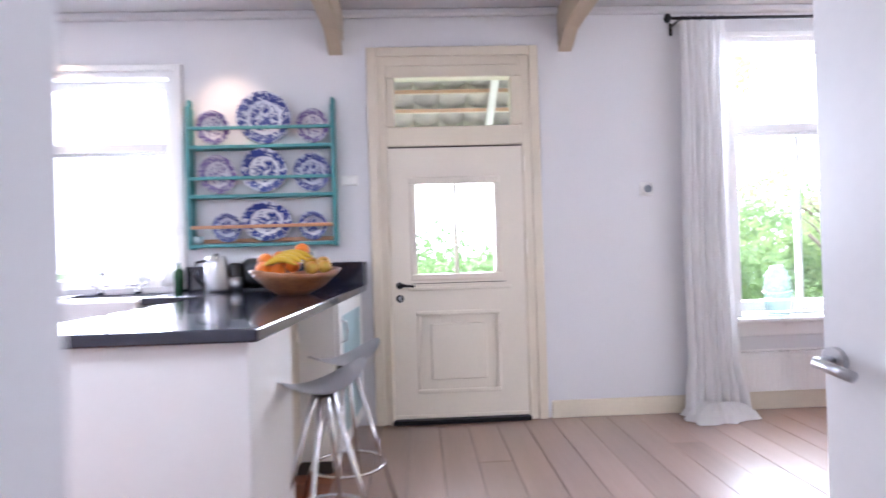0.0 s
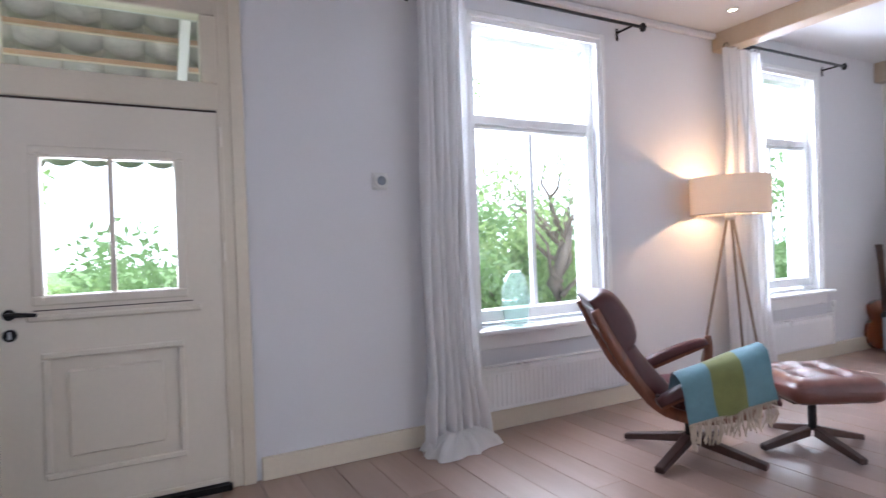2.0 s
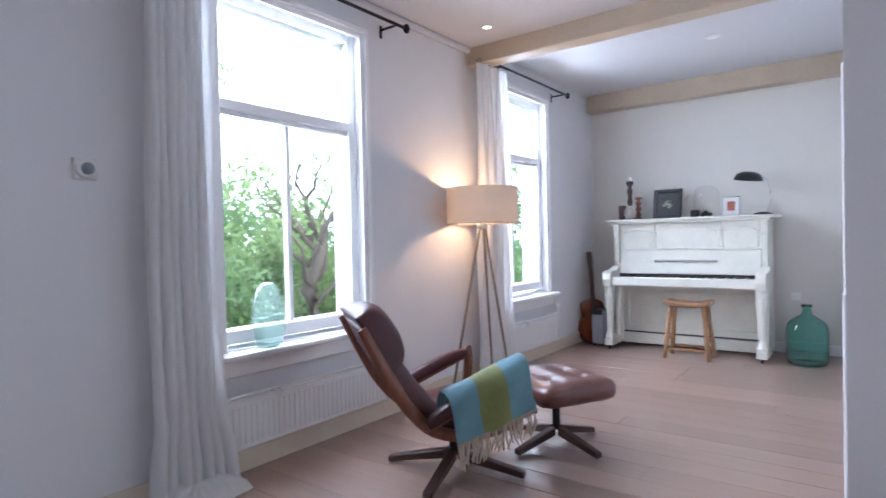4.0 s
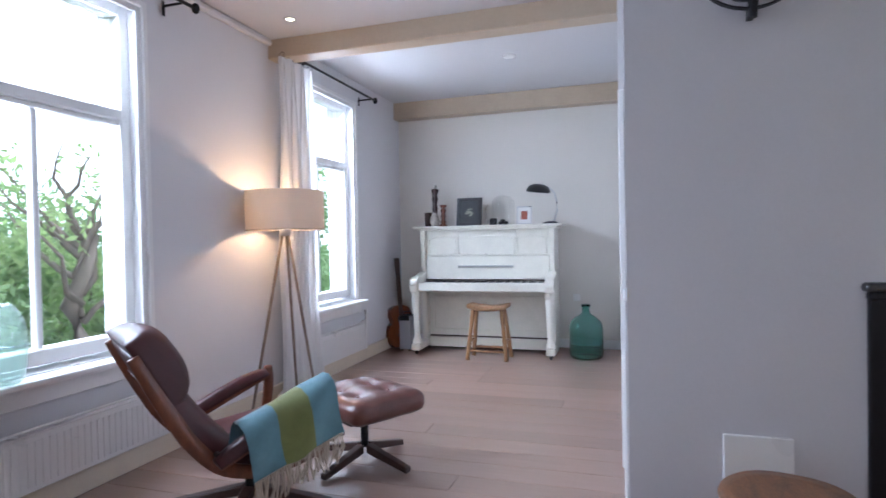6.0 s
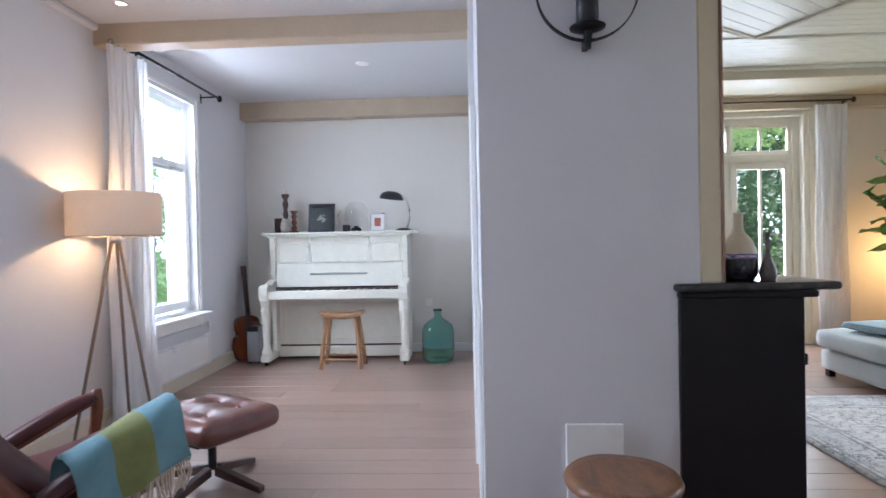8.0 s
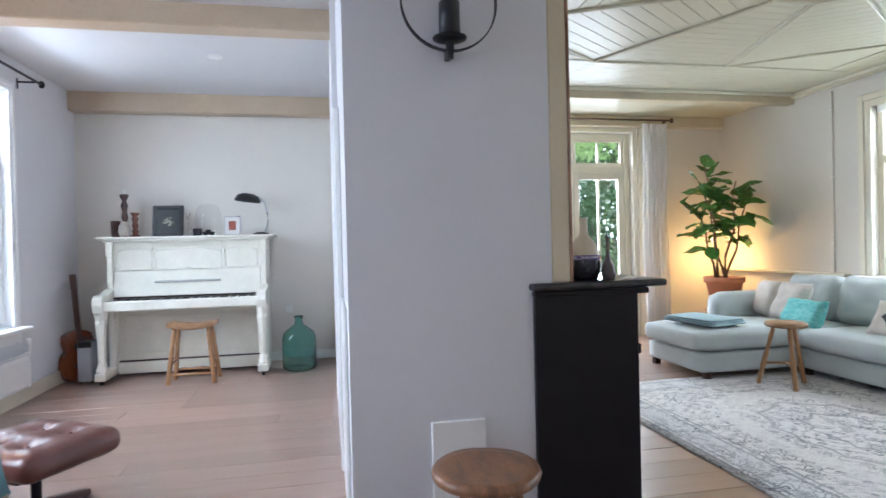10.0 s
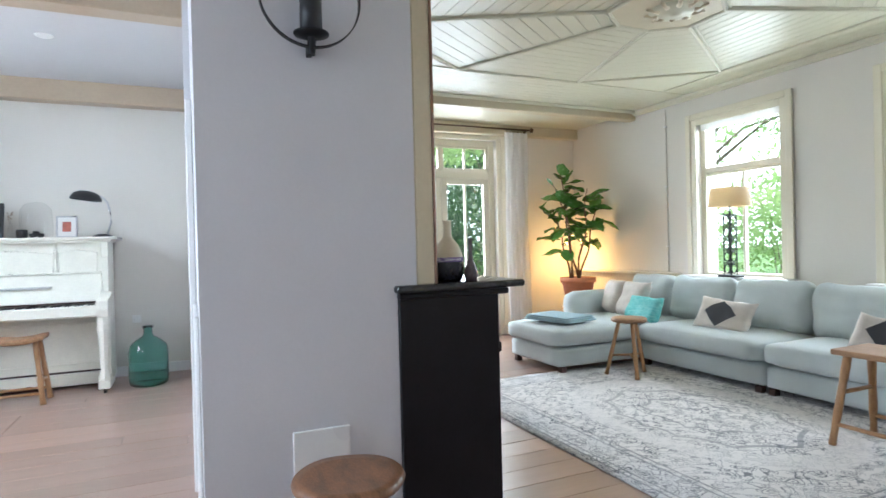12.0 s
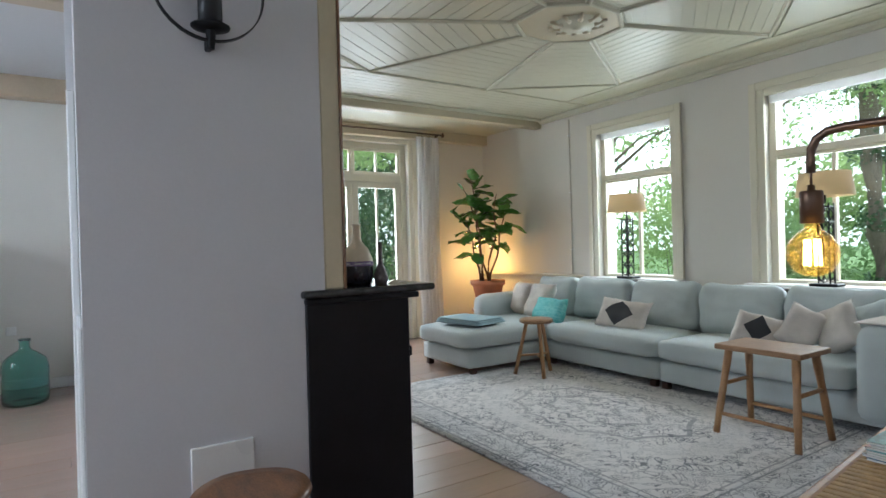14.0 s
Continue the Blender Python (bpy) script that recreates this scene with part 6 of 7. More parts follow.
def candlestick(x, y, h, candle):
    t = on_piano("candlestick", "turned brown wooden candlestick" + (" with a candle stub" if candle else ""), "candlestick", x, y)
    k = h / 0.40
    part("stem", lathe([(0, 0), (0.05, 0), (0.05, 0.02 * k), (0.022, 0.05 * k), (0.034, 0.09 * k), (0.018, 0.13 * k), (0.032, 0.19 * k), (0.020, 0.24 * k), (0.034, 0.30 * k), (0.018, 0.34 * k), (0.042, 0.38 * k), (0.042, 0.40 * k), (0, 0.40 * k)], 20), DARKWOOD if candle else ROSEWOOD, t, smooth=True)
    if candle:
        part("candle", rod((0, 0, h), (0, 0, h + 0.05), 0.018), IVORY, t, "white candle stub", True)


candlestick(6.95, 3.835, 0.44, True)
candlestick(6.92, 3.728, 0.25, False)
t = thing("black_picture_frame", "black framed dark picture of white flowers leaning on the wall", "picture", pose(6.92, 3.42, LID, 0, 12, 0))
for a, b, c, d in ((-0.15, -0.11, 0, 0.33), (0.11, 0.15, 0, 0.33), (-0.11, 0.11, 0, 0.04), (-0.11, 0.11, 0.29, 0.33)):
    part("frame", box(-0.018, 0.006, a, b, c, d, 0.004), BLACKP, t)
part("picture", box(-0.004, 0.004, -0.11, 0.11, 0.04, 0.29), mat("dark_print", (0.02, 0.025, 0.025), 0.4, var=0.3, scale=20), t, "dark print")
fr2 = random.Random(4)
bm = bmesh.new()
for k in range(26):
    a, r = fr2.uniform(0, 6.28), fr2.uniform(0, 0.05)
    y, z, s = r * math.cos(a) * 1.1, 0.165 + r * math.sin(a), fr2.uniform(0.008, 0.018)
    bm.faces.new([bm.verts.new((-0.0055 - 0.00005 * k, y + s * math.cos(q), z + s * math.sin(q) * 0.6)) for q in [6.28 * i / 7 + a for i in range(7)]])
part("flowers", bm, mat("printed_petals", (0.45, 0.45, 0.33), 0.6, var=0.3, scale=60), t, "printed pale flowers")
part("stand", box(0.006, 0.016, -0.02, 0.02, 0, 0.22), BLACKP, t)
t = on_piano("glass_dome", "clear glass dome jar on the piano", "glass jar", 6.98, 3.03)
g = part("dome", lathe([(0.13, 0.0), (0.13, 0.20), (0.12, 0.27), (0.08, 0.32), (0.0, 0.34)], 28), CLEAR, t, smooth=True)
g.visible_shadow = False
t = on_piano("small_bottle", "small clear bottle with a dried sprig", "bottle", 6.86, 3.20)
part("glass", lathe([(0, 0), (0.022, 0), (0.024, 0.09), (0.010, 0.11), (0.010, 0.15), (0, 0.15)], 16), CLEAR, t, smooth=True)
part("sprig", tube([(0, 0, 0.05), (0.0, 0.01, 0.16), (0.0, -0.01, 0.23)], 0.002, 5), FRINGE, t)
for k in range(9):
    part("bud", lathe([(0, -0.009), (0.008, 0), (0, 0.009)], 8, (fr2.uniform(-0.01, 0.01), fr2.uniform(-0.02, 0.02), 0.17 + 0.008 * k)), FRINGE, t)
t = on_piano("old_camera", "old black box camera on the piano", "camera", 6.85, 3.115)
part("body", box(-0.03, 0.03, -0.04, 0.04, 0, 0.075, 0.006), BLACKP, t)
part("lens", rod((-0.05, 0, 0.04), (-0.03, 0, 0.04), 0.022, seg=16), BLACKP, t)
t = on_piano("toy_car", "small dark toy vehicle on the piano", "toy", 6.86, 3.005)
part("body", box(-0.025, 0.025, -0.055, 0.055, 0.012, 0.04, 0.006), IRON, t)
part("cab", box(-0.02, 0.02, -0.02, 0.03, 0.04, 0.062, 0.005), IRON, t)
for y in (-0.032, 0.032):
    for x in (-0.026, 0.026):
        part("wheel", rod((x - 0.004, y, 0.014), (x + 0.004, y, 0.014), 0.014, seg=12), BLACKP, t)
t = thing("white_picture_frame", "small white framed print with a red centre", "picture", pose(6.90, 2.778, LID, 0, 10, 0))
for a, b, c, d in ((-0.085, -0.072, 0, 0.205), (0.072, 0.085, 0, 0.205), (-0.072, 0.072, 0, 0.013), (-0.072, 0.072, 0.192, 0.205)):
    part("frame", box(-0.014, 0.006, a, b, c, d, 0.003), STEEL, t)
part("mount", box(-0.006, 0.002, -0.072, 0.072, 0.013, 0.192), PLASTIC, t, "white mount")
part("print", box(-0.0085, -0.0065, -0.035, 0.035, 0.055, 0.15), mat("red_print", (0.50, 0.14, 0.09), 0.5, var=0.3, scale=60), t, "red print")
part("stand", box(0.006, 0.014, -0.015, 0.015, 0, 0.14), PLASTIC, t)
t = on_piano("desk_lamp", "black metal desk lamp with a curved neck", "desk lamp", 6.92, 2.49)
part("base", lathe([(0, 0), (0.085, 0), (0.085, 0.012), (0.03, 0.03), (0, 0.03)], 26), BLACKP, t, smooth=True)
part("neck", tube([(0, -0.04, 0.02), (0, -0.075, 0.14), (0, -0.07, 0.25), (0, -0.045, 0.34), (0, 0.0, 0.39), (0, 0.06, 0.405)], 0.008, 10), STEEL, t, "curved steel neck", True)
bm = lathe([(0.135, 0.0), (0.132, 0.02), (0.11, 0.06), (0.06, 0.085), (0, 0.09), (0, 0.086), (0.058, 0.081), (0.105, 0.057), (0.127, 0.02), (0.130, 0.0)], 30)
bm.transform(Matrix.Translation((0, 0.13, 0.355)) @ Matrix.Rotation(radians(7), 4, "X"))
part("shade", bm, BLACKP, t, "glossy black dome shade", True)

# guitar and amplifier
gt = thing("acoustic_guitar", "brown acoustic guitar leaning in the corner", "guitar", pose(6.80, 4.235, 0.004, 0, 7, 52))
half = arc([(0.0, 0.0), (0.13, 0.02), (0.185, 0.12), (0.165, 0.24), (0.115, 0.30), (0.135, 0.38), (0.125, 0.45), (0.05, 0.49), (0.0, 0.495)], 4)
out = [(y, z) for y, z in half] + [(-y, z) for y, z in half[::-1][1:-1]]
bm = bmesh.new()
A = [bm.verts.new((-0.045, y, z)) for y, z in out]
B = [bm.verts.new((0.045, y, z)) for y, z in out]
bm.faces.new(A)
bm.faces.new(B[::-1])
for k in range(len(out)):
    q = (k + 1) % len(out)
    bm.faces.new((A[k], A[q], B[q], B[k]))
bmesh.ops.recalc_face_normals(bm, faces=bm.faces[:])
part("body", bm, mat("guitar_top", (0.22, 0.065, 0.022), 0.25, var=0.15, coat=0.4, stretch=(1, 8, 1)), gt, "reddish brown body")
part("sound_hole", rod((-0.0465, 0, 0.33), (-0.044, 0, 0.33), 0.05, seg=22), BLACKP, gt)
part("bridge", box(-0.054, -0.045, -0.07, 0.07, 0.13, 0.155, 0.003), DARKWOOD, gt)
part("neck", box(-0.062, -0.035, -0.026, 0.026, 0.36, 0.90, 0.005), DARKWOOD, gt, "dark neck")
part("headstock", box(-0.055, -0.038, -0.036, 0.036, 0.90, 1.05, 0.006), DARKWOOD, gt)
for k in range(3):
    for s in (-1, 1):
        part("tuning_peg", rod((-0.046, s * 0.03, 0.93 + 0.04 * k), (-0.046, s * 0.055, 0.93 + 0.04 * k), 0.006, seg=8), STEEL, gt)
am = thing("amplifier", "small grey amplifier standing beside the guitar", "amplifier", pose(6.70, 4.115, 0))
part("cabinet", box(-0.10, 0.10, -0.065, 0.065, 0.02, 0.40, 0.012, 2), GREYP, am)
part("control_panel", box(-0.104, 0.09, -0.06, 0.06, 0.345, 0.40, 0.006), BLACKP, am, "black control panel")
part("handle", tube([(0, -0.05, 0.40), (0, -0.04, 0.44), (0, 0.04, 0.44), (0, 0.05, 0.40)], 0.007, 8), BLACKP, am)
for y in (-0.045, 0.045):
    part("foot", rod((-0.07, y, 0), (-0.07, y, 0.022), 0.012), BLACKP, am)
    part("foot", rod((0.07, y, 0), (0.07, y, 0.022), 0.012), BLACKP, am)

# piano stool
sp = thing("saddle_stool", "light wooden saddle-seat stool in front of the piano", "stool", pose(6.375, 3.075, 0))
bm = softbox(-0.125, 0.125, -0.215, 0.215, 0.525, 0.575, 0.018, 0.0, 10)
for v in bm.verts:
    v.co.z += 0.03 * (v.co.y / 0.215) ** 2 - 0.012
part("seat", bm, OAKTOP, sp, smooth=True)
L4 = {}
for sx in (-1, 1):
    for sy in (-1, 1):
        a, b = Vector((sx * 0.075, sy * 0.150, 0.53)), Vector((sx * 0.135, sy * 0.205, 0.0))
        L4[sx, sy] = (a, b)
        part("leg", turned_leg(a, b + Vector((0, 0, 0.012)), 0.02, 0.023), OAK, sp, smooth=True)
for p, q, f in (((-1, -1), (-1, 1), 0.80), ((1, -1), (1, 1), 0.80), ((-1, -1), (1, -1), 0.62), ((-1, 1), (1, 1), 0.62)):
    part("stretcher", rod(L4[p][0].lerp(L4[p][1], f), L4[q][0].lerp(L4[q][1], f), 0.012), OAK, sp, smooth=True)

# demijohn
dj = thing("glass_demijohn", "large green glass demijohn bottle on the floor", "bottle", pose(6.64, 2.108, 0))
part("glass", lathe([(0, 0.004), (0.14, 0.004), (0.165, 0.02), (0.172, 0.06), (0.172, 0.32), (0.155, 0.385), (0.10, 0.435), (0.05, 0.465), (0.038, 0.49), (0.038, 0.535), (0.046, 0.538), (0.046, 0.56), (0.034, 0.56), (0.030, 0.49), (0.045, 0.455), (0.095, 0.427), (0.148, 0.378), (0.164, 0.32), (0.164, 0.06), (0.15, 0.02), (0, 0.014)], 40), GREENGLASS, dj, smooth=True)


# ---- kitchen ----
CT = 0.97
KW_ = mat("white_cabinet_paint", (0.78, 0.77, 0.74), 0.4, var=0.02, scale=3, fine=50, bump=0.04)
KB = mat("beige_cabinet_paint", (0.66, 0.58, 0.46), 0.45, var=0.03, scale=3, fine=50, bump=0.04)


def skew(bm):
    """The peninsula stands a little askew to the wall."""
    for v in bm.verts:
        v.co.x += 0.05 * (v.co.y - 4.36)
    return bm


wt = thing("worktop", "polished black granite worktop with upstand", "worktop", pose(0, 0, 0))
part("peninsula_top", skew(box(-1.30, -0.505, 2.12, 4.378, CT - 0.042, CT, 0.006, 2)), GRANITE, wt)
part("wall_top", box(-3.6, -2.35, 3.72, 4.378, CT - 0.042, CT, 0.006, 2), GRANITE, wt)
part("wall_top", box(-1.72, -1.301, 3.72, 4.378, CT - 0.042, CT, 0.006, 2), GRANITE, wt)
part("sink_ledge", box(-2.35, -1.72, 4.16, 4.378, CT - 0.042, CT, 0.004), GRANITE, wt)
part("upstand", box(-1.78, -0.50, 4.352, 4.379, CT, 1.13, 0.004), GRANITE, wt)
part("upstand", box(-0.525, -0.505, 4.20, 4.351, CT, 1.13, 0.003), GRANITE, wt)
sk = thing("butler_sink", "white ceramic butler sink set in the worktop", "sink", pose(-2.035, 3.9, 0))
SINKW = mat("white_sink_ceramic", (0.8, 0.8, 0.8), 0.12, var=0.01, bump=0.0)
for a, b, c, d in ((-0.31, 0.31, -0.22, -0.19), (-0.31, 0.31, 0.22, 0.25), (-0.31, -0.28, -0.19, 0.22), (0.28, 0.31, -0.19, 0.22)):
    part("side", box(a, b, c, d, 0.72, 0.955, 0.006), SINKW, sk)
part("bottom", box(-0.28, 0.28, -0.19, 0.22, 0.72, 0.75), SINKW, sk)


def cabinet(name, label, x0, x1, y0, y1, m, z1=CT - 0.045, face="y"):
    t = thing(name, label, "cabinet", pose(0, 0, 0), "kitchen cabinets")
    fix = skew if x1 > -1.2 else (lambda b: b)
    part("body", fix(box(x0, x1, y0, y1, 0.08, z1, 0.003)), m, t)
    part("plinth", fix(box(x0 + 0.02, x1 - 0.04, y0 + 0.03, y1 - 0.02, 0, 0.08)), GROUT, t, "dark plinth")
    return t


cabinet("end_cabinet", "white panelled peninsula end cabinet", -1.28, -0.545, 2.16, 2.62, KW_)
cabinet("peninsula_cabinet", "beige recessed cabinet under the bar top", -1.28, -0.75, 2.62, 3.50, KB)
gc = cabinet("glass_door_cabinet", "white cabinet with a frosted glass door", -1.28, -0.555, 3.50, 4.33, KW_)
dd = part("door", skew(box(-0.555, -0.535, 3.52, 4.315, 0.10, 0.915, 0.003)), KW_, gc)
part("glass_panel", skew(box(-0.536, -0.531, 3.63, 4.205, 0.18, 0.84, 0.002)), FROST, dd, "frosted blue glass")
part("handle", tube([(-0.575, 3.575, 0.70), (-0.545, 3.575, 0.71), (-0.54, 3.575, 0.76), (-0.545, 3.575, 0.81), (-0.575, 3.575, 0.82)], 0.005, 8), STEEL, dd, "curved steel handle", True)
cabinet("sink_cabinet", "white cabinet under the sink", -2.36, -1.71, 3.76, 4.36, KW_, 0.71)
cabinet("base_cabinet", "white kitchen base cabinet", -3.58, -2.37, 3.76, 4.36, KW_)
cabinet("corner_cabinet", "white kitchen corner cabinet", -1.70, -1.29, 3.76, 4.36, KW_)

# taps and sill bottles
tp = thing("kitchen_tap", "chrome bridge tap behind the sink", "tap", pose(-1.98, 4.24, CT))
part("spout", tube([(0, 0, 0.0), (0, 0, 0.10), (0, -0.03, 0.16), (0, -0.09, 0.18), (0, -0.15, 0.15), (0, -0.16, 0.12)], 0.011, 10), CHROME, tp, smooth=True)
part("base", lathe([(0, 0), (0.028, 0), (0.022, 0.02), (0.014, 0.05), (0, 0.05)], 18), CHROME, tp, smooth=True)
for s in (-1, 1):
    part("lever", tube([(0, 0, 0.05), (s * 0.05, 0, 0.06), (s * 0.09, -0.02, 0.10)], [0.010, 0.009, 0.006], 8), CHROME, tp, smooth=True)
copy_thing(tp, pose(-2.22, 4.24, CT, 0, 0, 35))
for x, h in ((-2.13, 0.12), (-2.02, 0.13), (-1.87, 0.13)):
    t = thing("white_cup", "white ceramic beaker on the window sill", "cup", pose(x, 4.44, 1.001), "sill beakers")
    part("body", lathe([(0, 0), (0.04, 0), (0.046, h), (0.041, h), (0.036, 0.01), (0, 0.01)], 20), SINKW, t, smooth=True)
t = thing("soap_bottle", "dark green soap bottle beside the window", "bottle", pose(-1.74, 4.30, CT))
part("bottle", lathe([(0, 0), (0.03, 0), (0.032, 0.13), (0.012, 0.16), (0.012, 0.19), (0, 0.19)], 18), mat("dark_green_glass", (0.02, 0.08, 0.03), 0.1, bump=0.0), t, smooth=True)

# kettle, toaster, coffee maker
kt = thing("kettle", "brushed steel electric kettle on the worktop", "kettle", pose(-1.42, 4.10, CT))
part("jug", lathe([(0, 0), (0.068, 0), (0.071, 0.02), (0.070, 0.12), (0.064, 0.215), (0.052, 0.228), (0, 0.23)], 30), STEEL, kt, "brushed steel jug", True)
part("handle", tube([(-0.05, -0.03, 0.20), (-0.11, -0.045, 0.19), (-0.115, -0.045, 0.10), (-0.075, -0.03, 0.04)], 0.010, 8), BLACKP, kt, "black handle", True)
part("lid_knob", lathe([(0, 0), (0.016, 0), (0.012, 0.014), (0, 0.016)], 14, (0, 0, 0.229)), BLACKP, kt, smooth=True)
tt = thing("coffee_grinder", "small steel and black coffee grinder", "grinder", pose(-1.315, 4.14, CT))
part("base", lathe([(0, 0), (0.04, 0), (0.042, 0.09), (0, 0.09)], 22), STEEL, tt, smooth=True)
part("lid", lathe([(0.042, 0.09), (0.04, 0.17), (0.03, 0.18), (0, 0.18)], 22), BLACKP, tt, "black lid", True)
tm = thing("toaster", "round black toaster on the worktop", "toaster", pose(-1.19, 4.20, CT))
bm = softbox(-0.11, 0.11, -0.08, 0.08, 0.012, 0.21, 0.075, 0.0, 8)
part("body", bm, BLACKP, tm, smooth=True)
part("slot", box(-0.07, 0.07, -0.02, 0.02, 0.205, 0.213, 0.002), STEEL, tm)
part("foot_rail", box(-0.09, 0.09, -0.06, 0.06, 0, 0.014), BLACKP, tm)
for k in range(3):
    s = thing("wall_outlet", "white wall outlet above the worktop", "socket", pose(-1.05 + k * 0.085, 4.38, 1.19), "kitchen outlets")
    part("plate", box(-0.035, 0.035, -0.010, 0, -0.035, 0.035, 0.004), PLASTIC, s)
    bm = lathe([(0.024, 0.0), (0.022, 0.004), (0, 0.004)], 18)
    bm.transform(Matrix.Translation((0, -0.0105, 0)) @ Matrix.Rotation(radians(90), 4, "X"))
    part("outlet", bm, GREYP, s)

# fruit bowl
fb = thing("fruit_bowl", "carved root-wood bowl on the worktop", "bowl", pose(-0.83, 3.58, CT))
bm = lathe([(0, 0.0), (0.10, 0.0), (0.19, 0.04), (0.27, 0.095), (0.30, 0.125), (0.285, 0.13), (0.24, 0.095), (0.16, 0.05), (0, 0.03)], 40)
for v in bm.verts:
    a = math.atan2(v.co.y, v.co.x)
    k = 1 + 0.05 * math.sin(3 * a + 1) + 0.03 * math.sin(7 * a)
    v.co.x, v.co.y = v.co.x * k * 0.82, v.co.y * k * 0.66
    v.co.z *= 1 + 0.12 * math.sin(2 * a + 0.5)
part("bowl", bm, mat("root_wood", (0.42, 0.19, 0.085), 0.35, var=0.3, scale=6, fine=30, bump=0.3, stretch=(1, 1, 3), second=(0.16, 0.06, 0.025), coat=0.2), fb, smooth=True)
ORANGE = mat("orange_peel", (0.75, 0.20, 0.015), 0.45, var=0.05, fine=160, bump=0.2)
APPLE = mat("yellow_green_apple", (0.55, 0.42, 0.06), 0.3, var=0.3, scale=8, bump=0.02, second=(0.5, 0.12, 0.04))
BANANA = mat("banana_skin", (0.75, 0.50, 0.03), 0.4, var=0.1, scale=8, fine=60, bump=0.05)


def fruit(kind, m, mt, label):
    t = thing(kind, label, kind, m, "fruit in the bowl")
    r = 0.043 if kind == "orange" else 0.04
    part("flesh", lathe([(0, -r)] + [(r * math.cos(a), r * math.sin(a) * (0.95 if kind == "orange" else 0.88)) for a in [radians(d) for d in range(-75, 90, 15)]] + [(0, r * (0.95 if kind == "orange" else 0.82))], 22), mt, t, smooth=True)
    part("stem", rod((0, 0, r * 0.8), (0.002, 0, r * 1.02), 0.003, seg=6), DARKWOOD, t)


for x, y, z in ((-0.17, -0.05, 0.105), (-0.185, 0.05, 0.15), (-0.10, 0.08, 0.16), (0.05, 0.06, 0.20), (-0.09, -0.02, 0.095), (-0.02, 0.09, 0.12)):
    fruit("orange", pose(-0.83 + x * 0.85, 3.58 + y, CT + z + 0.040), ORANGE, "ripe orange in the wooden bowl")
for x, y, z in ((0.13, -0.03, 0.105), (0.19, 0.04, 0.13), (0.10, 0.06, 0.13), (0.21, -0.02, 0.11)):
    fruit("apple", pose(-0.83 + x * 0.85, 3.58 + y, CT + z + 0.040), APPLE, "yellow and red apple in the wooden bowl")
for k in range(4):
    t = thing("banana", "ripe yellow banana lying over the fruit", "banana", pose(-0.87 + 0.02 * k, 3.47 + 0.02 * k, CT + 0.165 + 0.012 * k, 0, 0, -18 + 9 * k), "bunch of bananas")
    part("skin", tube([(-0.10 + 0.022 * i, 0.012 * math.sin(i * 0.4), 0.03 * math.sin(math.pi * i / 9)) for i in range(10)], [0.006, 0.013, 0.017, 0.018, 0.018, 0.018, 0.017, 0.015, 0.011, 0.005], 7), BANANA, t, smooth=True)

# plate rack
RX0, RX1 = -1.665, -0.705
pr = thing("plate_rack", "teal painted wooden wall plate rack", "plate rack", pose(0, 4.38, 0))
for x, top in ((RX0, 2.235), (RX1, 2.275)):
    part("side", box(x, x + 0.022, -0.105, -0.002, 1.245, 2.20, 0.004), TEAL, pr)
    part("side_tip", box(x, x + 0.022, -0.075, -0.012, 2.20, 2.255, 0.012, 2), TEAL, pr)
for z in (1.265, 1.595, 1.925):
    part("shelf", box(RX0 + 0.022, RX1, -0.105, -0.002, z - 0.011, z + 0.011, 0.003), TEAL, pr)
for z in (1.715, 2.05):
    part("plate_rail", box(RX0 + 0.022, RX1, -0.108, -0.094, z - 0.011, z + 0.011, 0.003), TEAL, pr)
part("plate_rail", box(RX0 + 0.022, RX1, -0.108, -0.094, 1.378, 1.40, 0.003), PINE, pr, "bare pine rail")
part("shelf_edge", box(RX0 + 0.022, RX1, -0.010, -0.003, 1.285, 1.312, 0.002), PINE, pr, "bare pine batten")


def plate(px, zshelf, rx, rz, mt, label):
    x = RX0 + (px - 65) * 0.003
    t = thing("plate", label, "plate", pose(x, 4.38 - 0.052, zshelf + 0.013 + rz, 10), "plates in the rack")
    bm = lathe([(0, 0.0), (0.58, 0.0), (0.64, 0.05), (0.98, 0.13), (1.0, 0.15), (0.97, 0.155), (0.64, 0.085), (0.56, 0.045), (0, 0.04)], 36)
    bm.transform(Matrix.Diagonal((rx, rz, 0.15, 1)))
    bm.transform(Matrix.Rotation(radians(90), 4, "X"))
    part("china", bm, mt, t, smooth=True)


BW, MV = "blue and white china plate", "mauve printed china plate"
plate(122, 1.936, 0.115, 0.115, DELFT[2], MV + " standing in the rack")
plate(236, 1.936, 0.185, 0.175, DELFT[0], "large " + BW + " standing in the rack")
plate(344, 1.936, 0.115, 0.115, DELFT[2], MV + " standing in the rack")
plate(130, 1.606, 0.13, 0.13, DELFT[2], MV + " standing in the rack")
plate(233, 1.606, 0.155, 0.150, DELFT[1], "flower painted " + BW + " in the rack")
plate(340, 1.606, 0.13, 0.13, DELFT[0], BW + " standing in the rack")
plate(148, 1.276, 0.10, 0.10, DELFT[0], "small " + BW + " in the rack")
plate(236, 1.276, 0.17, 0.135, DELFT[1], "oval " + BW + " with a landscape")
plate(338, 1.276, 0.10, 0.10, DELFT[0], "small " + BW + " in the rack")
t = thing("small_cup", "small pale blue cup on the rack shelf", "cup", pose(-1.605, 4.31, 1.276))
part("body", lathe([(0, 0), (0.025, 0), (0.034, 0.055), (0.030, 0.055), (0.022, 0.006), (0, 0.006)], 18), BLANKET, t, smooth=True)


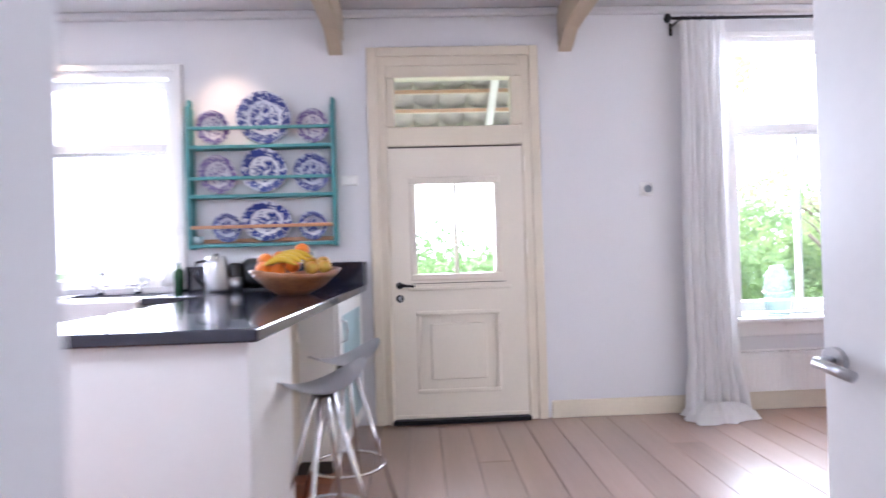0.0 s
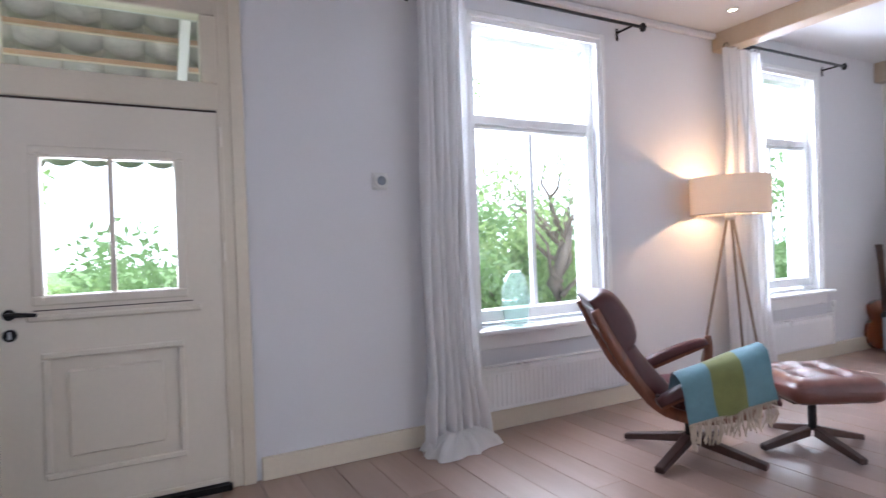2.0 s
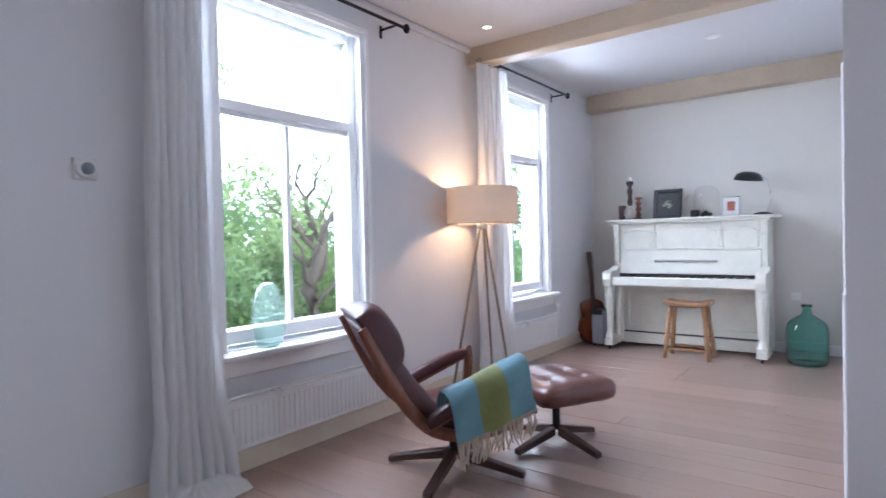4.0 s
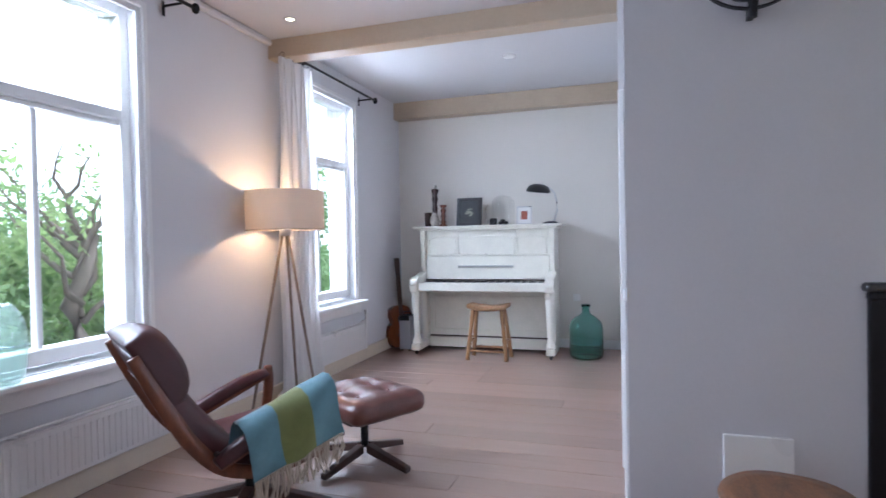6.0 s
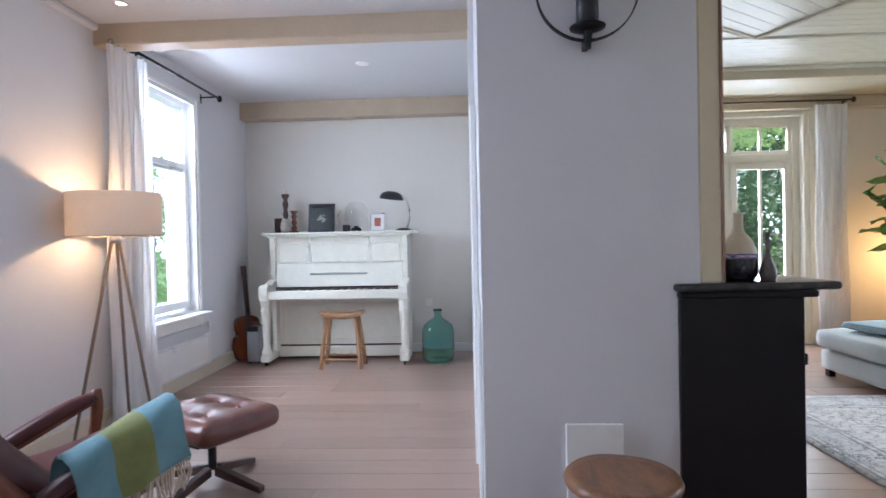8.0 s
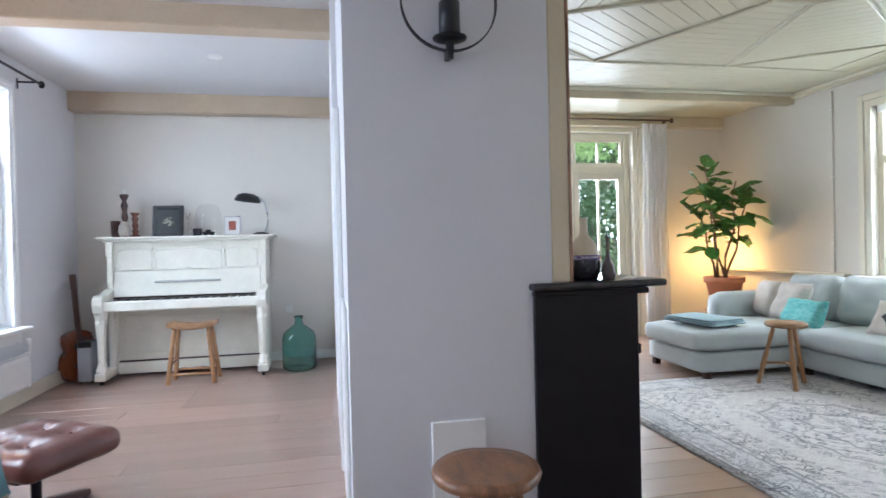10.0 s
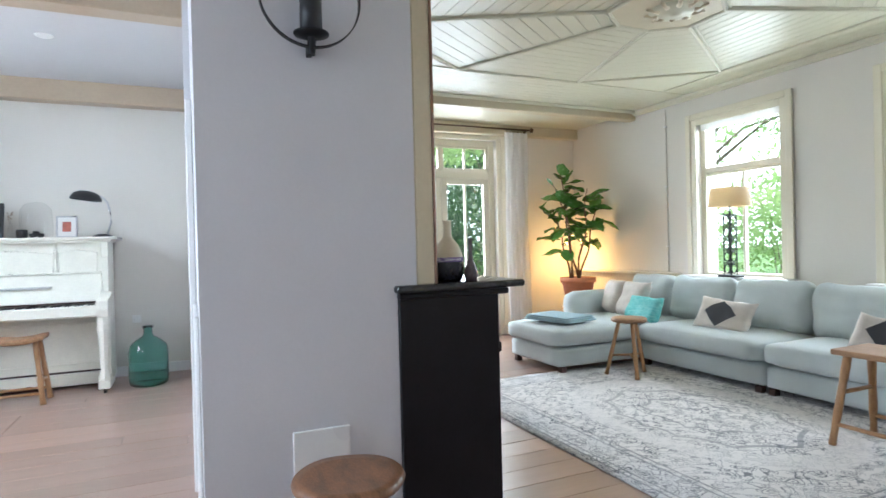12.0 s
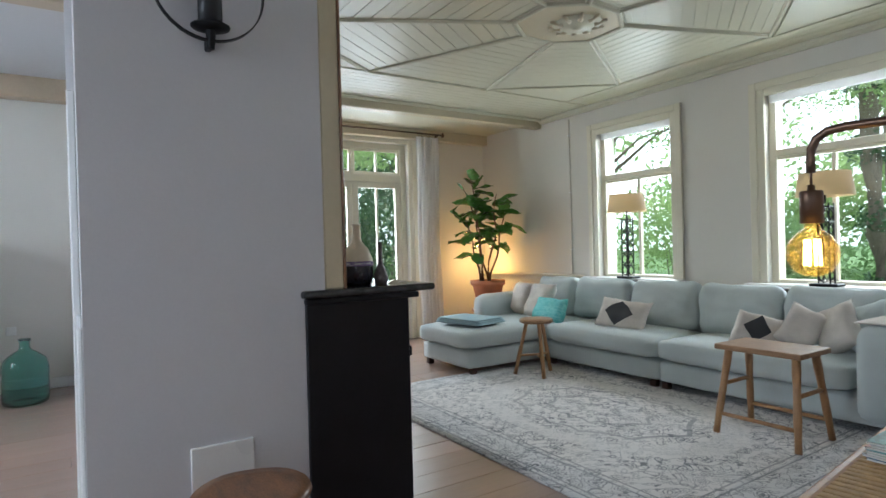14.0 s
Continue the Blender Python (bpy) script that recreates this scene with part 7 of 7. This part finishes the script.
# bar stools
def bar_stool(m):
    t = thing("bar_stool", "bar stool with a saddle-shaped cast aluminium seat and chrome legs", "bar stool", m, "bar stools")
    bm = bmesh.new()
    n, g = 12, {}
    for s in (0, 1):
        for i in range(n + 1):
            for j in range(n + 1):
                u, v = 2 * i / n - 1, 2 * j / n - 1
                x, y = u * math.sqrt(1 - v * v / 2), v * math.sqrt(1 - u * u / 2)
                z = 0.712 + 0.042 * x * x * (1 if x > 0 else 1.3) - 0.015 * y * y + 0.025 * x - 0.018 * s * (1 - 0.8 * (x * x + y * y))
                g[s, i, j] = bm.verts.new((0.178 * x, 0.108 * y * (1 - 0.15 * x), z))
        for i in range(n):
            for j in range(n):
                f = [g[s, i, j], g[s, i + 1, j], g[s, i + 1, j + 1], g[s, i, j + 1]]
                bm.faces.new(f if s == 0 else f[::-1])
    bmesh.ops.remove_doubles(bm, verts=bm.verts[:], dist=0.0008)
    part("seat", bm, ALU, t, "saddle-shaped cast aluminium seat", True)
    part("hub", lathe([(0, 0.66), (0.035, 0.66), (0.05, 0.69), (0.04, 0.694), (0, 0.694)], 18), BLACKP, t, smooth=True)
    for k in range(4):
        a = math.pi / 4 + k * math.pi / 2
        part("leg", tube([(0.03 * math.cos(a), 0.03 * math.sin(a), 0.68), (0.23 * math.cos(a), 0.23 * math.sin(a), 0.006)], 0.0105, 10), CHROME, t, smooth=True)
    part("foot_ring", tube([(0.165 * math.cos(a), 0.165 * math.sin(a), 0.225) for a in [2 * math.pi * q / 36 for q in range(36)]], 0.007, 8, None, True), CHROME, t, smooth=True)
    return t


b1 = bar_stool(pose(-0.505, 2.55, 0, 0, 0, 36))
copy_thing(b1, pose(-0.485, 3.05, 0, 0, 0, 38))


# ---- outside ----
bm = bmesh.new()
bmesh.ops.create_grid(bm, x_segments=60, y_segments=60, size=90)
for v in bm.verts:
    r = math.hypot(v.co.x - 2, v.co.y)
    v.co.z = -0.13 + (0.12 * noise.noise(v.co * 0.2) if r > 12 else 0)
struct("ground", bm, GRASS, "green lawn around the house", "ground")
struct("garden_path", box(-4, 8.5, 4.7, 6.6, -0.13, -0.10), GRAVEL, "gravel strip along the house", "path")


def backdrop():
    m = bpy.data.materials.new("bright_overcast_sky")
    m.use_nodes = True
    nt = m.node_tree
    nt.nodes.remove(nt.nodes["Principled BSDF"])
    e = nt.nodes.new("ShaderNodeEmission")
    e.inputs[0].default_value, e.inputs[1].default_value = (0.93, 0.97, 1.0, 1), 4.5
    nt.links.new(e.outputs[0], nt.nodes["Material Output"].inputs[0])
    bm = bmesh.new()
    A = [bm.verts.new((88 * math.cos(a), 88 * math.sin(a), -1)) for a in [2 * math.pi * k / 48 for k in range(48)]]
    B = [bm.verts.new((88 * math.cos(a), 88 * math.sin(a), 150)) for a in [2 * math.pi * k / 48 for k in range(48)]]
    for k in range(48):
        bm.faces.new((A[k], A[(k + 1) % 48], B[(k + 1) % 48], B[k]))
    ob = part("backdrop", bm, m)
    return tagged(ob, "bright white overcast sky", "sky", kind="structure")


backdrop()


def leaf_cloud(blobs, n, size, seed, flat=0.8):
    """Many small leaves scattered in a shell of overlapping lobes."""
    rg = np.random.RandomState(seed)
    w = np.array([b[3] ** 2 for b in blobs])
    pick = rg.choice(len(blobs), n, p=w / w.sum())
    B = np.array(blobs)[pick]
    d = rg.normal(size=(n, 3))
    d /= np.linalg.norm(d, axis=1)[:, None]
    r = B[:, 3:4] * rg.uniform(0.45, 1.08, (n, 1))
    C = B[:, :3] + d * r * np.array([1, 1, flat])
    u = rg.normal(size=(n, 3))
    u /= np.linalg.norm(u, axis=1)[:, None]
    v = np.cross(u, rg.normal(size=(n, 3)))
    v /= np.linalg.norm(v, axis=1)[:, None]
    s = size * rg.uniform(0.6, 1.3, (n, 1))
    V = np.stack([C - u * s, C + v * s * 0.45, C + u * s, C - v * s * 0.45], 1).reshape(-1, 3)
    me = bpy.data.meshes.new("crown")
    me.from_pydata(V.tolist(), [], np.arange(4 * n).reshape(-1, 4).tolist())
    return me


def crown(t, blobs, n, size, seed, m, name="crown"):
    me = leaf_cloud(blobs, n, size, seed)
    me.materials.append(m)
    ob = new(name, me)
    ob.parent = t
    return ob


def shrub(x, y, w, h, seed, m=LEAF, label="leafy green garden shrub", n=2600, size=0.05, depth=None):
    t = thing("shrub", label, "shrub", pose(x, y, -0.13), "garden shrubs")
    rg = random.Random(seed)
    dp = depth or w * 0.6
    blobs = [(rg.uniform(-w, w) * 0.5, rg.uniform(-dp, dp) * 0.5, rg.uniform(0.15, 0.85) * h, rg.uniform(0.2, 0.34) * min(w, h)) for _ in range(12)]
    crown(t, blobs, n, size, seed, m)
    for k in range(3):
        part("branch", tube([(0.1 * k - 0.1, 0, 0), (rg.uniform(-0.2, 0.2), rg.uniform(-0.1, 0.1), h * 0.4), (rg.uniform(-0.4, 0.4) * w, rg.uniform(-0.2, 0.2), h * 0.8)], [0.02, 0.015, 0.006], 6), BARK, t)
    return t


def tree(x, y, h, r, seed, m=LEAF2, trunk=0.16, lean=0.0, n=3200, size=0.10, low=0.45, ivy=False, label="tall garden tree with a green crown"):
    t = thing("tree", label, "tree", pose(x, y, -0.13), "garden trees")
    rg = random.Random(seed)
    P = [(lean * (k / 6) ** 2 + 0.08 * math.sin(k + seed), 0.06 * math.sin(k * 1.7 + seed), h * 0.92 * k / 6) for k in range(7)]
    part("trunk", tube(P, [trunk * (1.15 - 0.15 * k) for k in range(7)], 10), BARK, t, smooth=True)
    blobs = []
    for k in range(9):
        a, z = k * 2.4 + seed, h * rg.uniform(low, 0.85)
        L = r * rg.uniform(0.5, 0.95)
        base = Vector(P[min(int(z / h * 6), 6)])
        base.z = z * 0.9
        tip = Vector((base.x + L * math.cos(a), base.y + L * math.sin(a), z + L * 0.4))
        mid = base.lerp(tip, 0.5) + Vector((0, 0, 0.12 * L))
        part("limb", tube([base, mid, tip], [trunk * 0.24, trunk * 0.14, trunk * 0.05], 7), BARK, t, smooth=True)
        blobs.append((tip.x, tip.y, tip.z, r * rg.uniform(0.25, 0.42)))
        blobs.append((mid.x, mid.y, mid.z + 0.1, r * rg.uniform(0.18, 0.3)))
    crown(t, blobs, n, size, seed, m)
    if ivy:
        crown(t, [(P[k][0] * 1.0, P[k][1], P[k][2] + 0.3, trunk * 2.0) for k in range(4)], 1400, 0.06, seed + 50, IVY, "ivy")
    return t


# north garden: shrubs close to the windows and a gnarled small tree
tg = thing("gnarled_tree", "small gnarled garden tree with twisting bare limbs", "tree", pose(4.42, 6.35, -0.13))
rg = random.Random(21)
part("trunk", tube([(0.0, 0, 0), (0.04, 0, 0.5), (-0.06, 0.05, 0.85), (0.05, 0, 1.15), (0.16, 0, 1.5)], [0.11, 0.09, 0.08, 0.07, 0.05], 9), BARK, tg, smooth=True)
for k in range(14):
    a = rg.uniform(0, 6.28)
    z = rg.uniform(0.7, 1.5)
    pts = [Vector((0.02, 0, z))]
    d = Vector((math.cos(a), math.sin(a) * 0.6, 0.7)).normalized()
    for i in range(5):
        d = (d + Vector((rg.uniform(-0.6, 0.6), rg.uniform(-0.6, 0.6), rg.uniform(-0.1, 0.6)))).normalized()
        pts.append(pts[-1] + d * rg.uniform(0.14, 0.25))
    part("limb", tube(pts, [0.035, 0.028, 0.022, 0.016, 0.011, 0.006], 6), BARK, tg, smooth=True)
crown(tg, [(rg.uniform(-0.8, 0.8), rg.uniform(-0.4, 0.4), rg.uniform(1.2, 2.3), 0.35) for _ in range(9)], 900, 0.045, 4, LEAF2)
shrub(2.65, 6.2, 1.1, 1.5, 2, n=3000)
shrub(3.15, 7.3, 1.8, 1.9, 3, LEAF2, n=3500)
shrub(4.6, 7.6, 1.8, 2.2, 4, n=3500)
shrub(0.55, 7.3, 1.5, 1.5, 5, n=3500)
shrub(-0.45, 7.6, 1.4, 1.15, 6, LEAF2, n=2500)
shrub(1.5, 8.2, 1.6, 1.8, 7, n=3000)
shrub(3.9, 6.9, 1.3, 1.25, 8, n=3200)
shrub(5.3, 7.1, 1.5, 1.7, 9, LEAF2, n=3200)
shrub(6.3, 9.0, 2.2, 2.4, 10, n=3600)
shrub(4.4, 9.3, 2.2, 2.2, 11, LEAF2, n=3600)
for k, x in enumerate((6.6, 7.9, 9.4)):
    shrub(x, 6.6 + 0.5 * k, 1.5, 2.7, 30 + k, LEAF, "tall dense green hedge shrub", 4200, 0.05)
shrub(11.0, 8.6, 3.0, 3.6, 40, LEAF, "tall dense green hedge shrub", 5000, 0.07)
tree(-1.5, 14, 5.5, 2.4, 5)
tree(5.6, 15, 6, 2.6, 6)

# tiled canopy over the front door, seen from below
cn = thing("door_canopy", "clay tiled canopy on battens over the front door", "canopy", pose(0.1, 4.72, 0))


def slope(y):
    return 2.80 - 0.55 * y


for x in (-1.0, 0.42, 1.0):
    bm = bmesh.new()
    for y, dz in ((0.0, 0), (1.55, 0)):
        for sx in (-0.028, 0.028):
            for z in (-0.13, -0.055):
                bm.verts.new((x + sx, y, slope(y) + z))
    bmesh.ops.convex_hull(bm, input=bm.verts[:])
    part("rafter", bm, WHITE, cn, "white painted rafter")
for k in range(8):
    y = 0.05 + k * 0.20
    part("batten", box(-1.15, 1.15, y - 0.02, y + 0.02, slope(y) - 0.052, slope(y) - 0.022), BATTEN, cn)
    # cream strip paints the light caught on the batten's lower edge
    part("lit_batten_edge", box(-1.15, 1.15, y - 0.022, y - 0.012, slope(y) - 0.060, slope(y) - 0.0525), CREAM, cn, "lit batten edge painted as a pale strip")
bm = bmesh.new()
g = [[bm.verts.new((-0.115 + 0.0192 * i, y, -0.050 * (1 - (i / 6 - 1) ** 2) + 0.028 + z)) for i in range(13)] for y, z in ((-0.115, 0.068), (0.115, -0.062))]
h2 = [[bm.verts.new(v.co + Vector((0, 0, 0.014))) for v in row] for row in g]
for i in range(12):
    bm.faces.new((g[0][i], g[0][i + 1], g[1][i + 1], g[1][i]))
    bm.faces.new((h2[0][i], h2[1][i], h2[1][i + 1], h2[0][i + 1]))
    bm.faces.new((g[1][i], g[1][i + 1], h2[1][i + 1], h2[1][i]))
one = part("tile", bm, PANTILE, cn, smooth=True)
one.location = (-1.03, 0.14, slope(0.14) + 0.02)
for k in range(8):
    for i in range(10):
        if k or i:
            ob = new("tile", one.data)
            ob.parent = cn
            y = 0.14 + k * 0.20
            ob.location = (-1.03 + i * 0.225, y, slope(y) + 0.02)
part("wall_plate", box(-1.15, 1.15, -0.035, 0.02, slope(0) - 0.16, slope(0) - 0.02), WHITE, cn)
for x in (-1.0, 1.0):
    part("post", box(x - 0.045, x + 0.045, 1.50, 1.59, -0.13, slope(1.54) - 0.10), WHITE, cn, "white post")

# south garden: trunks, lawn, hedges
for k, (x, y, h, r, tr_) in enumerate(((6.9, -9.0, 8, 2.6, 0.20), (5.4, -11.5, 9, 3.0, 0.22), (8.6, -12.5, 9, 3.0, 0.24), (4.3, -10.0, 8, 2.4, 0.16),
                                       (10.5, -9.5, 8, 2.8, 0.22), (2.6, -17.0, 7, 3.0, 0.2), (-0.5, -15.0, 8, 3.2, 0.2), (6.6, -16, 9, 3.2, 0.22))):
    tree(x, y, h, r, 60 + k, LEAF2, tr_, n=5200, size=0.062, low=0.40, ivy=k < 4, label="tall garden tree with ivy on its trunk" if k < 4 else "tall garden tree with a green crown")
for k, (x, y, w, h) in enumerate(((3.2, -13.0, 3.0, 1.7), (0.6, -12.5, 3.0, 2.0), (5.0, -14.5, 3.4, 2.4), (-2.5, -12.0, 3.2, 2.4), (8.0, -14.0, 3.6, 2.6), (11.0, -13.0, 3.6, 3.0), (6.2, -9.8, 1.2, 0.7), (2.0, -19, 5, 2.6), (-4.5, -17, 5, 3))):
    shrub(x, y, w, h, 80 + k, (LEAF, LEAF2)[k % 2], n=4600, size=0.075)
# east garden: dense dark green beyond the doors
for k, (x, y, w, h) in enumerate(((10.6, -2.6, 2.2, 2.6), (10.9, -4.6, 2.4, 3.0), (11.2, -0.8, 2.2, 2.8), (12.0, -6.5, 3.0, 3.2), (12.4, -3.6, 2.6, 3.4))):
    shrub(x, y, w, h, 110 + k, (IVY, LEAF)[k % 2], "dark green hedge shrub beyond the garden doors", 4200, 0.06)
tree(13.5, -5.2, 7, 2.8, 77, LEAF2, n=4200, low=0.35)
tree(14.0, -1.8, 7, 2.8, 78, LEAF2, n=4200, low=0.35)
struct("terrace", box(7.72, 9.6, -4.0, 1.0, -0.13, -0.06), GRAVEL, "grey paved terrace", "terrace")

for k, (x, y) in enumerate(((-6, -24), (-1, -26), (4, -25), (9, -24), (14, -20), (17, -12), (18, -5), (18, 2))):
    shrub(x, y, 6.0, 6.5, 140 + k, LEAF2, "tall light green trees closing the garden", 5200, 0.16)

# far neighbouring house
nh = thing("neighbour_house", "white distant house between the trees", "house", pose(3.4, -22, -0.13, 0, 0, 4))
part("wall", box(-2.4, 2.4, -3, 0, 0, 3.4), WALL, nh)
bm = bmesh.new()
for x in (-2.7, 2.7):
    for y, z in ((-3.3, 3.3), (0.3, 3.3), (-1.5, 5.4)):
        bm.verts.new((x, y, z))
bmesh.ops.convex_hull(bm, input=bm.verts[:])
part("roof", bm, PANTILE, nh)
for x in (-1.3, 0.2, 1.5):
    w = part("window", box(x - 0.45, x + 0.45, -0.02, 0.03, 1.0, 2.4), WHITE, nh, "white framed window")
    part("pane", box(x - 0.38, x + 0.38, 0.025, 0.04, 1.08, 2.32), BLACKP, w)


# ---- floor boards and tiles ----
FLOOR = bpy.data.objects["floor"]
rng = random.Random(7)
meshes = {}


def board(w, l, m, name):
    key = (round(w, 3), round(l, 3), name)
    if key not in meshes:
        b = box(-w / 2 + 0.0012, w / 2 - 0.0012, -l / 2 + 0.001, l / 2 - 0.001, -0.02, 0.0, 0.0016)
        me = bpy.data.meshes.new(name)
        b.to_mesh(me)
        b.free()
        me.materials.append(m)
        meshes[key] = me
    return meshes[key]


W = 0.195
x = -0.62 + W / 2
while x - W / 2 < 7.4:
    w = W
    y0, y1 = -3.43, 4.62
    if x < 0.5:
        y0 = -1.6
    cut = [y0] + sorted(rng.choice([0.4, 0.8, 1.2, 1.6, 2.0, 2.4, 2.8, 3.2]) + k * 3.2 + y0 for k in range(3))
    cut = [c for c in cut if c < y1 - 0.6] + [y1]
    for a, b in zip(cut, cut[1:]):
        ob = new("plank", board(w, b - a, PLANK, "plank"))
        ob.parent = FLOOR
        ob.location = (x, (a + b) / 2, rng.uniform(-0.0008, 0.0006))
    x += W
for i in range(12):
    for j in range(14):
        ob = new("tile", board(0.24, 0.24, TERRA, "tile"))
        ob.parent = FLOOR
        ob.location = (-0.62 - 0.12 - i * 0.243, 4.26 - j * 0.243, rng.uniform(-0.001, 0.0))
